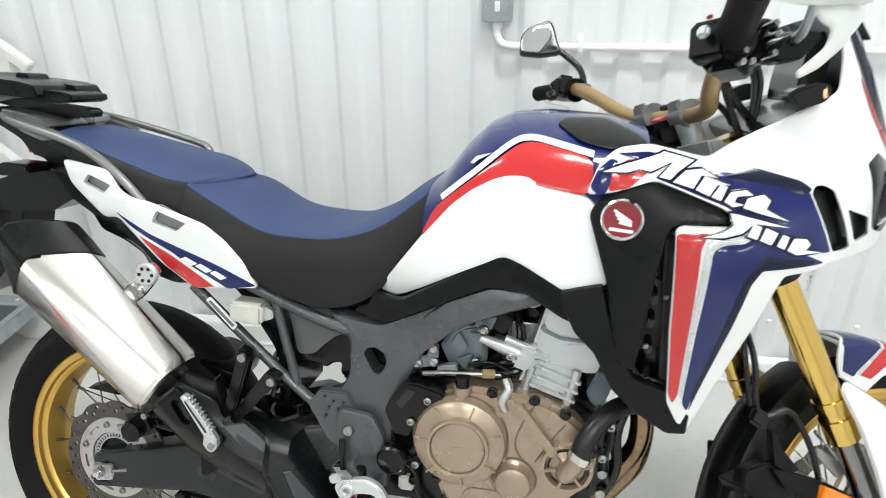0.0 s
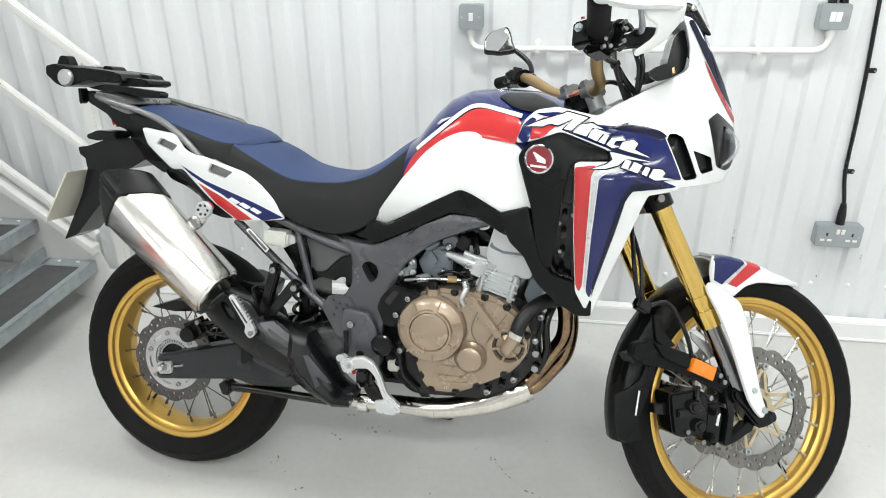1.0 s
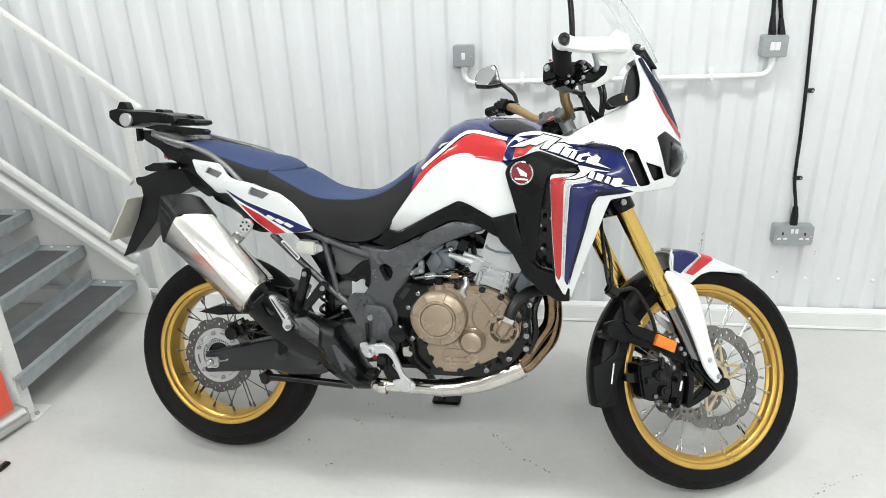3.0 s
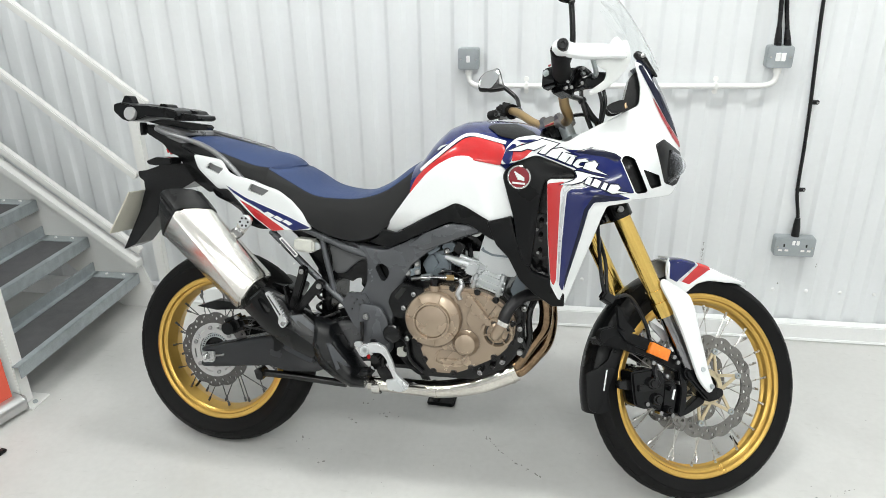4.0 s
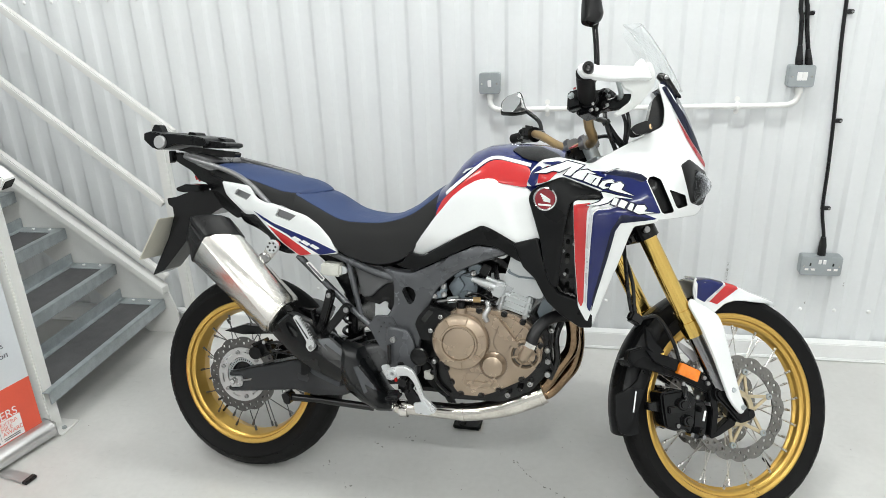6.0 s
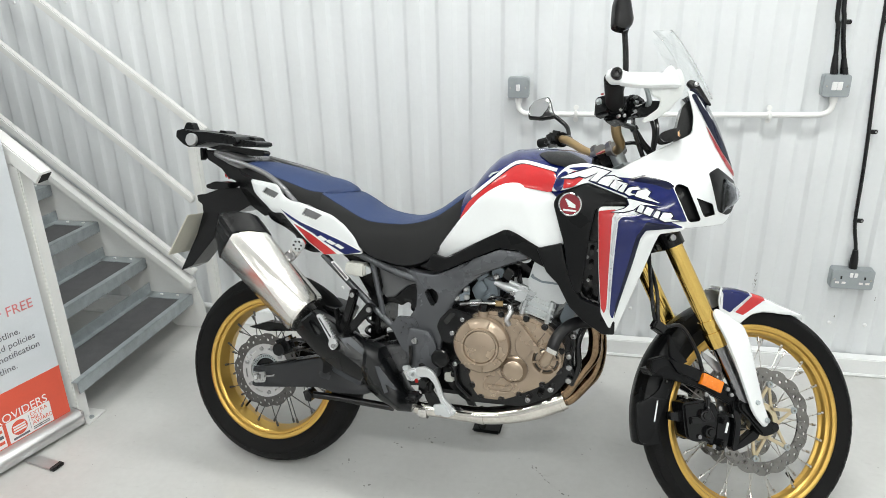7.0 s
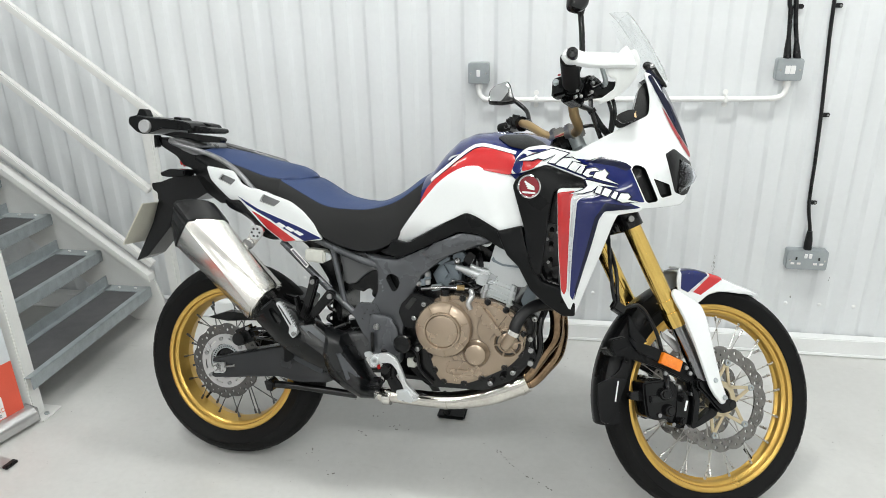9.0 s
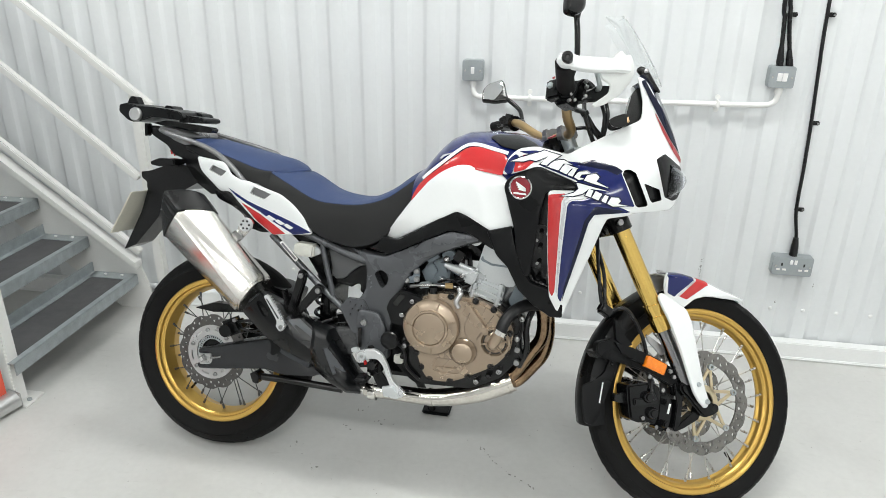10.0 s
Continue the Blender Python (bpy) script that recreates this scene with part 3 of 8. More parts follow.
def fleck(x, y, r, stretch=1.0, turn=0.0):
    pts = []
    for k in range(7):
        q = 2 * math.pi * k / 7
        rr = r * rng.uniform(0.6, 1.25)
        u, v = rr * math.cos(q) * stretch, rr * math.sin(q)
        pts.append((x + u * math.cos(turn) - v * math.sin(turn), y + u * math.sin(turn) + v * math.cos(turn)))
    low = [marks.verts.new((px, py, 0.0)) for px, py in pts]
    top = [marks.verts.new((x + 0.9 * (px - x), y + 0.9 * (py - y), 0.0005)) for px, py in pts]
    marks.faces.new(top)
    for k in range(7):
        marks.faces.new((low[k], low[(k + 1) % 7], top[(k + 1) % 7], top[k]))


for line, size, gap in (([(0.247, 1.303), (0.297, 1.236), (0.339, 1.20), (0.456, 1.117)], 0.0028, 0.010), ([(1.058, 0.921), (1.183, 1.037), (1.295, 1.135), (1.428, 1.204)], 0.0022, 0.014)):
    for (ax, ay), (bx, by) in zip(line, line[1:]):
        d = math.hypot(bx - ax, by - ay)
        for k in range(int(d / gap)):
            t = (k + rng.random()) * gap / d
            if rng.random() < 0.75:
                fleck(ax + (bx - ax) * t + rng.gauss(0, 0.003), ay + (by - ay) * t + rng.gauss(0, 0.003), size * rng.uniform(0.4, 1.3), rng.uniform(1, 2.6), math.atan2(by - ay, bx - ax))
for x, y in ((-0.22, 1.43), (-0.25, 1.33), (-0.13, 1.38), (-0.39, 1.19), (-0.30, 1.10), (0.66, 1.41), (0.73, 1.70), (0.78, 0.91)):
    for k in range(4):
        fleck(x + rng.gauss(0, 0.012), y + rng.gauss(0, 0.012), rng.uniform(0.001, 0.004), rng.uniform(1, 2), rng.uniform(0, 3))
for k in range(130):
    fleck(rng.uniform(-1.5, 2.0), rng.uniform(0.3, 2.05), rng.uniform(0.0006, 0.0018), rng.uniform(1, 3), rng.uniform(0, 3))
structure("floor_marks", marks, MARKS, "small dark specks and scuff lines on the floor paint", "floor marks")
tagged(bpy.data.objects["floor_marks"], kind="stuff")

wall_marks = bmesh.new()
for x, z, n, spread in ((1.086, 0.375, 18, 0.006), (1.543, 0.329, 4, 0.002), (1.407, 0.236, 3, 0.002)):
    for k in range(n):
        px, pz = x + rng.gauss(0, spread * 0.5), z + rng.gauss(0, spread * 3.0)
        box(wall_marks, (rng.uniform(0.0008, 0.003), 0.0008, rng.uniform(0.002, 0.009)), (px, WALL_Y + float(np.interp((px - RIB0) % PITCH, (0, 0.044, 0.059, 0.064, 0.110, 0.115, 0.1295), (-0.006, -0.0072, -0.0178, -0.019, -0.019, -0.0178, -0.0072))) - 0.0003, pz), (0, rng.uniform(-30, 30), 0))
structure("wall_marks", wall_marks, MARKS, "small dark scratches on the wall sheet", "wall marks")
tagged(bpy.data.objects["wall_marks"], kind="stuff")


def rows_smooth(rows, n=5):
    """Catmull-Rom through rows of numbers."""
    A = np.array(rows, float)
    A = np.vstack([2 * A[0] - A[1], A, 2 * A[-1] - A[-2]])
    out = []
    for i in range(1, len(A) - 2):
        for k in range(n):
            t = k / n
            a, b, c, d = A[i - 1:i + 3]
            out.append(0.5 * (2 * b + (c - a) * t + (2 * a - 5 * b + 4 * c - d) * t * t + (3 * b - a - 3 * c + d) * t ** 3))
    out.append(A[-2])
    return out


def seat_skin(rows, upper, bow=0.0):
    """rows: x, crown z, edge z, edge half width, foot z, foot half width."""
    bm = bmesh.new()
    rings = []
    for x, zt, ze, w, zb, wb in rows_smooth(rows):
        if upper:
            half = [(0, zt + 0.004), (-0.35 * w, zt + 0.003), (-0.7 * w, 0.65 * zt + 0.35 * ze + 0.002), (-0.9 * w, 0.25 * zt + 0.75 * ze + 0.002), (-w, ze)]
        else:
            half = [(-w + 0.001, ze - 0.001), (-w - 0.004, ze - 0.006), (-0.6 * w - 0.4 * wb - 0.004, 0.65 * ze + 0.35 * zb), (-0.2 * w - 0.8 * wb - 0.003, 0.25 * ze + 0.75 * zb), (-wb, zb), (-wb + 0.03, zb - 0.012)]
        full = half + [(-y, z) for y, z in reversed(half) if y != 0]
        if upper:
            full = [(-y, z) for y, z in reversed(half)][:-1] + half
        swept = bow * min(1.0, max(0.0, (x - 0.10) / 0.19)) ** 1.5
        rings.append([bm.verts.new((x - swept * min(1.0, (y / w) ** 2), y, z)) for y, z in full])
    skin(bm, rings, not upper, not upper)
    if upper:
        g = bmesh.ops.extrude_face_region(bm, geom=bm.faces[:])
        bmesh.ops.translate(bm, vec=(0, 0, -0.004), verts=[v for v in g["geom"] if isinstance(v, bmesh.types.BMVert)])
    return bm


RIDER = [(0.222, 0.958, 0.952, 0.125, 0.890, 0.152), (0.30, 0.950, 0.916, 0.140, 0.858, 0.164), (0.38, 0.903, 0.880, 0.145, 0.785, 0.166), (0.46, 0.884, 0.873, 0.145, 0.753, 0.162),
         (0.53, 0.888, 0.877, 0.140, 0.748, 0.158), (0.60, 0.919, 0.900, 0.130, 0.778, 0.148), (0.66, 0.965, 0.943, 0.116, 0.862, 0.134), (0.705, 0.993, 0.982, 0.106, 0.932, 0.122), (0.738, 1.004, 0.999, 0.100, 0.975, 0.112)]
PILLION = [(-0.100, 1.030, 1.024, 0.078, 1.008, 0.084), (-0.070, 1.040, 1.031, 0.094, 1.002, 0.102), (-0.02, 1.038, 1.021, 0.104, 0.983, 0.116), (0.05, 1.026, 0.998, 0.110, 0.953, 0.126), (0.12, 1.011, 0.977, 0.114, 0.920, 0.133),
           (0.185, 0.998, 0.962, 0.117, 0.892, 0.137), (0.24, 0.987, 0.957, 0.115, 0.885, 0.134), (0.278, 0.971, 0.956, 0.110, 0.892, 0.126), (0.296, 0.958, 0.950, 0.100, 0.900, 0.115)]
seat = part("rider_seat", seat_skin(RIDER, False), SEATBLACK, bike, "black grained seat sides")
part("seat_top", seat_skin(RIDER, True), SEATBLUE, seat, "blue grained seat top")
seat = part("pillion_seat", seat_skin(PILLION, False, 0.055), SEATBLACK, bike, "black grained seat sides")
part("seat_top", seat_skin(PILLION, True, 0.055), SEATBLUE, seat, "blue grained seat top")

def grown(points, g):
    """The outline moved outwards by g."""
    if not g:
        return points
    P = [Vector(q) for q in points]
    area = sum(a.x * b.y - b.x * a.y for a, b in zip(P, P[1:] + P[:1]))
    out = []
    for i, q in enumerate(P):
        d0, d1 = (q - P[i - 1]).normalized(), (P[(i + 1) % len(P)] - q).normalized()
        n0, n1 = Vector((d0.y, -d0.x)), Vector((d1.y, -d1.x))
        n = (n0 + n1).normalized() if (n0 + n1).length > 0.2 else n0
        out.append(tuple(q + n * (g if area > 0 else -g) / max(0.55, n.dot(n0))))
    return out


# two rows of slanted strokes: a swept one first, then short ones
MARKS_TOP = [[(0.983, 1.037), (1.012, 1.050), (1.065, 1.068), (1.072, 1.072), (1.118, 1.061), (1.095, 1.044), (1.083, 1.032), (1.066, 1.035), (1.086, 1.057), (1.053, 1.042), (1.037, 1.0455), (1.020, 1.039)],
             [(1.086, 1.029), (1.105, 1.046), (1.1275, 1.0495), (1.1525, 1.038), (1.128, 1.040), (1.116, 1.021)], [(1.119, 1.020), (1.133, 1.0396), (1.147, 1.035), (1.169, 1.029), (1.150, 1.028), (1.139, 1.012)], [(1.141, 1.0116), (1.155, 1.029), (1.165, 1.027), (1.155, 1.007)],
             [(1.159, 1.0066), (1.169, 1.020), (1.1915, 1.0236), (1.201, 1.017), (1.1785, 1.0145), (1.174, 1.0067), (1.188, 1.0035), (1.172, 0.9997)], [(1.186, 0.9996), (1.193, 1.013), (1.216, 1.0186), (1.226, 1.011), (1.219, 0.9986), (1.253, 0.983), (1.209, 0.993)]]
MARKS_LOW = [[(1.130, 0.955), (1.162, 0.966), (1.174, 0.977), (1.167, 0.992), (1.1785, 0.991), (1.253, 0.975), (1.2015, 0.979), (1.186, 0.965), (1.161, 0.957)], [(1.193, 0.961), (1.2015, 0.979), (1.213, 0.975), (1.207, 0.957)], [(1.211, 0.956), (1.219, 0.974), (1.237, 0.967), (1.228, 0.950)],
             [(1.236, 0.949), (1.244, 0.965), (1.254, 0.962), (1.248, 0.944)], [(1.252, 0.943), (1.261, 0.960), (1.280, 0.9595), (1.287, 0.951), (1.280, 0.943), (1.307, 0.939), (1.266, 0.936)]]
for mir in (False, True):
    s = 1 if mir else -1
    panel = part("tank_side_panel", sheet([(0.599, 0.783), (0.690, 0.902), (0.744, 0.965), (0.776, 0.991), (0.809, 1.010), (0.832, 1.018), (0.859, 1.020), (0.906, 1.012), (0.952, 1.002), (0.974, 0.987), (0.985, 0.972), (1.010, 0.854), (0.945, 0.834), (0.867, 0.874), (0.837, 0.884), (0.761, 0.844), (0.689, 0.802), (0.639, 0.775)],
                                          panel_y, lift=0.008, thick=0.011, mirror=mir, round_edge=0.006, step=0.011), WHITE, bike, "white gloss tank side panel")
    part("tank_stripe", sheet([(0.690, 0.905), (0.711, 0.951), (0.731, 0.970), (0.782, 1.012), (0.824, 1.048), (0.845, 1.064), (0.860, 1.070), (0.882, 1.071), (0.924, 1.062), (0.972, 1.052), (0.968, 0.994), (0.906, 1.003), (0.868, 1.008), (0.829, 0.998), (0.776, 0.965), (0.738, 0.925), (0.700, 0.890)],
                              tank_y, lift=0.0055, thick=0.005, round_edge=0.001, step=0.01, corner=0.02, mirror=mir), RED, bike, "red stripe")
    part("tank_stripe", sheet(band([(0.722, 0.970), (0.753, 0.997), (0.779, 1.019), (0.820, 1.055), (0.841, 1.0705), (0.857, 1.0765), (0.881, 1.077), (0.923, 1.0685), (0.970, 1.058)], 0.0095),
                              tank_y, lift=0.0065, thick=0.005, round_edge=0.0006, corner=0.001, step=0.008, mirror=mir), WHITE, bike, "white pin stripe")
    part("tank_mark", sheet([(0.768, 1.031), (0.777, 1.042), (0.806, 1.050), (0.782, 1.0368), (0.775, 1.030)], tank_y, lift=0.0065, thick=0.005, round_edge=0.0005, corner=0.001, step=0.008, mirror=mir), SILVERLINE, bike, "pale slanted mark")
    part("tank_trim", sheet([(0.561, 0.748), (0.593, 0.762), (0.606, 0.790), (0.656, 0.782), (0.765, 0.846), (0.831, 0.888), (0.868, 0.880), (0.939, 0.838), (0.992, 0.846), (1.016, 0.782), (0.965, 0.779), (0.940, 0.786), (0.874, 0.824), (0.816, 0.827), (0.698, 0.768), (0.629, 0.733)],
                            surface([(0.56, 0.75, -0.165), (0.65, 0.76, -0.185), (0.83, 0.86, -0.212), (0.95, 0.80, -0.222), (1.01, 0.82, -0.235)]), thick=0.02, mirror=mir, round_edge=0.005), PLASTIC, bike, "black plastic tank trim")
    part("shroud_infill", sheet([(0.969, 0.967), (0.978, 0.988), (1.001, 1.004), (1.047, 1.026), (1.062, 1.026), (1.158, 0.995), (1.176, 0.975), (1.098, 0.967), (1.086, 0.957), (1.076, 0.90), (1.07, 0.82), (1.06, 0.72), (1.04, 0.725), (1.021, 0.775), (1.008, 0.853)],
                                fairing_y, thick=0.012, mirror=mir, lift=-0.002), PLASTIC, bike, "black textured plastic infill panel")
    part("radiator_guard", sheet([(0.930, 0.838), (1.000, 0.858), (1.011, 0.812), (1.034, 0.752), (1.062, 0.703), (1.112, 0.688), (1.158, 0.648), (1.158, 0.606), (1.125, 0.604), (1.070, 0.640), (1.030, 0.677), (0.995, 0.741), (0.961, 0.772), (0.945, 0.804)],
                                 surface([(0.92, 0.80, -0.232), (0.98, 0.82, -0.236), (1.02, 0.78, -0.243), (1.05, 0.66, -0.228), (1.12, 0.64, -0.225), (1.16, 0.605, -0.215)]), lift=0.006, thick=0.020, mirror=mir, round_edge=0.004, corner=0.006), PLASTIC, bike, "black radiator guard")
    part("guard_lip", sheet([(1.003, 0.850), (1.012, 0.846), (1.022, 0.806), (1.046, 0.748), (1.072, 0.708), (1.118, 0.694), (1.112, 0.688), (1.062, 0.703), (1.034, 0.752), (1.011, 0.812)], flat(-0.226), thick=0.02, round_edge=0.002, corner=0.003, mirror=mir), SATIN, bike)
    wing = part("shroud_wing", sheet([(1.095, 0.962), (1.104, 0.968), (1.198, 0.973), (1.234, 0.956), (1.323, 0.921), (1.316, 0.912), (1.256, 0.902), (1.245, 0.876), (1.222, 0.803), (1.183, 0.687), (1.159, 0.611), (1.139, 0.627), (1.117, 0.669), (1.104, 0.798)],
                                     fairing_y, lift=0.006, thick=0.010, mirror=mir, round_edge=0.004, corner=0.006), WHITE, bike, "white gloss shroud wing")
    part("stripe", sheet([(1.096, 0.956), (1.142, 0.963), (1.132, 0.939), (1.132, 0.848), (1.132, 0.686), (1.126, 0.669), (1.117, 0.686), (1.106, 0.799)], fairing_y, lift=0.0075, thick=0.001, round_edge=0.0003, corner=0.006, mirror=mir), RED, wing, "red stripe")
    part("stripe", sheet([(1.149, 0.936), (1.163, 0.946), (1.190, 0.949), (1.212, 0.963), (1.234, 0.9545), (1.318, 0.9215), (1.270, 0.916), (1.215, 0.915), (1.198, 0.889), (1.186, 0.819), (1.158, 0.696), (1.151, 0.653), (1.141, 0.670), (1.143, 0.801)], fairing_y, lift=0.0075, thick=0.001, round_edge=0.0003, corner=0.008, mirror=mir), BLUE, wing, "deep blue stripe")
    part("stripe", sheet([(1.138, 0.945), (1.150, 0.955), (1.192, 0.953), (1.186, 0.949), (1.160, 0.948), (1.146, 0.936), (1.140, 0.801), (1.139, 0.680), (1.135, 0.684), (1.134, 0.848)], fairing_y, lift=0.0082, thick=0.001, round_edge=0.0002, corner=0.004, step=0.01, mirror=mir), SILVERLINE, wing, "silver pin stripe")
    part("stripe", sheet([(1.222, 0.934), (1.300, 0.925), (1.285, 0.918), (1.221, 0.911), (1.208, 0.889), (1.193, 0.819), (1.163, 0.696), (1.154, 0.655), (1.156, 0.696), (1.182, 0.819), (1.197, 0.893)], fairing_y, lift=0.0082, thick=0.001, round_edge=0.0002, corner=0.004, mirror=mir), NAVY, wing, "blue-black stripe")
    fair = part("side_fairing", sheet([(0.961, 0.998), (0.978, 1.050), (1.004, 1.074), (1.050, 1.082), (1.138, 1.065), (1.170, 1.087), (1.263, 1.137), (1.325, 1.170), (1.324, 1.218), (1.312, 1.258), (1.301, 1.285), (1.326, 1.282), (1.372, 1.221), (1.400, 1.168), (1.429, 1.104), (1.452, 1.052), (1.464, 1.005), (1.445, 0.943), (1.431, 0.926), (1.393, 0.922), (1.316, 0.917), (1.240, 0.915), (1.198, 0.962), (1.163, 0.994), (1.061, 1.029), (1.001, 1.005)],
                                      fairing_y, lift=0.003, thick=0.008, mirror=mir, round_edge=0.005, step=0.013,
                                      holes=[[(1.286, 1.022), (1.291, 1.033), (1.303, 1.035), (1.321, 1.027), (1.362, 0.942), (1.358, 0.937), (1.336, 0.934), (1.328, 0.939)], [(1.345, 1.000), (1.391, 0.984), (1.401, 0.954), (1.374, 0.947), (1.367, 0.954)]]), WHITE, bike, "white gloss side fairing with dark air ducts")
    part("duct", sheet([(1.278, 1.03), (1.303, 1.045), (1.35, 1.01), (1.40, 0.995), (1.412, 0.95), (1.36, 0.928), (1.325, 0.928)], fairing_y, lift=-0.016, thick=0.01, mirror=mir), SATIN, fair, "black air duct")
    for layer, (pts, matl, lab) in enumerate((([(1.187, 1.045), (1.201, 1.050), (1.267, 1.036), (1.282, 1.026), (1.326, 0.936), (1.264, 0.938), (1.205, 0.962), (1.166, 0.998), (1.061, 1.033), (1.10, 1.048)], BLUE, "deep blue stripe"),
                           ([(0.966, 1.012), (0.977, 1.041), (0.995, 1.058), (1.006, 1.054), (1.000, 1.030), (0.990, 1.004), (0.979, 1.000)], BLUE, "deep blue stripe"),
                           ([(0.994, 1.008), (0.998, 1.041), (1.021, 1.059), (1.060, 1.051), (1.024, 1.016)], RED, "red stripe"),
                           ([(1.003, 1.066), (1.05, 1.071), (1.10, 1.062), (1.060, 1.056), (1.022, 1.061)], BLUE, "deep blue stripe"),
                           ([(1.187, 1.049), (1.205, 1.055), (1.270, 1.040), (1.288, 1.028), (1.272, 1.018), (1.240, 1.030), (1.195, 1.036), (1.160, 1.040)], NAVY, "blue-black stripe"),
                           ([(1.314, 1.273), (1.325, 1.278), (1.347, 1.245), (1.380, 1.206), (1.416, 1.145), (1.443, 1.084), (1.408, 1.127), (1.362, 1.197)], NAVY, "blue-black stripe"),
                           ([(1.359, 1.193), (1.365, 1.187), (1.411, 1.122), (1.449, 1.071), (1.450, 1.056), (1.425, 1.085), (1.391, 1.136)], REDDULL, "red stripe"))):
        part("stripe", sheet(pts, fairing_y, lift=0.0042 + 0.0002 * layer, thick=0.0008, round_edge=0.0002, corner=0.006, mirror=mir), matl, fair, lab)
    # slanted marks in place of the model script
    for pts, up in [(q, 0.0) for q in MARKS_TOP] + [(q, 0.0035) for q in MARKS_LOW]:
        for (g, matl, lf) in ((0.0030, NAVY, 0.0060 + up), (0.0, WHITE, 0.0068 + up)):
            part("mark", sheet(grown(pts, g), fairing_y, lift=lf, thick=0.0008, round_edge=0.0002, corner=0.0015, step=0.010, mirror=mir), matl, fair, "slanted mark")
    # badge
    by = fairing_y(1.018, 0.968)
    bm = revolve(bmesh.new(), [(0.0001, -0.006), (0.027, -0.006), (0.0275, -0.0055), (0.0275, 0.004), (0.0001, 0.004)], 40, (0, 0, 0))
    bd = part("badge", bm, BADGE, bike, "round dark red badge with a chrome ring", Matrix.Translation((1.018, -s * by if False else (by if not mir else -by), 0.968)) @ Matrix.Rotation(radians(0 if not mir else 180), 4, "Z") @ Matrix.Rotation(radians(-6), 4, "Z"))
    part("ring", revolve(bmesh.new(), [(0.0275, -0.006), (0.0295, -0.0085), (0.0325, -0.006), (0.0325, 0.002), (0.0275, 0.002)], 40), CHROME, bd, "chrome ring")
    for k in range(4):
        part("mark", sheet([(-0.012 + 0.003 * k, 0.016 - 0.006 * k), (-0.014 + 0.003 * k, 0.012 - 0.006 * k), (0.012 + 0.001 * k, -0.004 - 0.002 * k), (0.016, -0.001 - 0.002 * k)], flat(0), lift=0.0066, thick=0.001, round_edge=0.0002, corner=0.001, step=0.006), WHITE, bd, "white feather-like mark")
    part("mark", sheet([(-0.018, -0.013), (0.018, -0.015), (0.018, -0.020), (-0.018, -0.018)], flat(0), lift=0.0066, thick=0.001, round_edge=0.0002, corner=0.001, step=0.006), WHITE, bd, "white feather-like mark")

part("tank_cover", sheet([(0.906, 1.101), (0.922, 1.110), (0.987, 1.112), (1.042, 1.090), (1.060, 1.074), (1.000, 1.066), (0.950, 1.074)], tank_y, lift=0.006, thick=0.008, round_edge=0.003), PLASTIC, bike, "dark grey plastic tank cover")
bm = bmesh.new()
rings = []
for x, z, w in ((0.95, 1.112, 0.09), (1.0, 1.116, 0.11), (1.05, 1.10, 0.13), (1.10, 1.075, 0.16), (1.15, 1.06, 0.17)):
    rings.append([bm.verts.new((x, y * w, z - 0.03 * abs(y) ** 2 - (0.05 if abs(y) > 0.99 else 0))) for y in (-1, -0.8, -0.5, 0, 0.5, 0.8, 1)])
skin(bm, rings, False)
g = bmesh.ops.extrude_face_region(bm, geom=bm.faces[:])
bmesh.ops.translate(bm, vec=(0, 0, -0.02), verts=[v for v in g["geom"] if isinstance(v, bmesh.types.BMVert)])
part("tank_top_cover", bm, PLASTIC, bike, "black plastic cover behind the steering head")

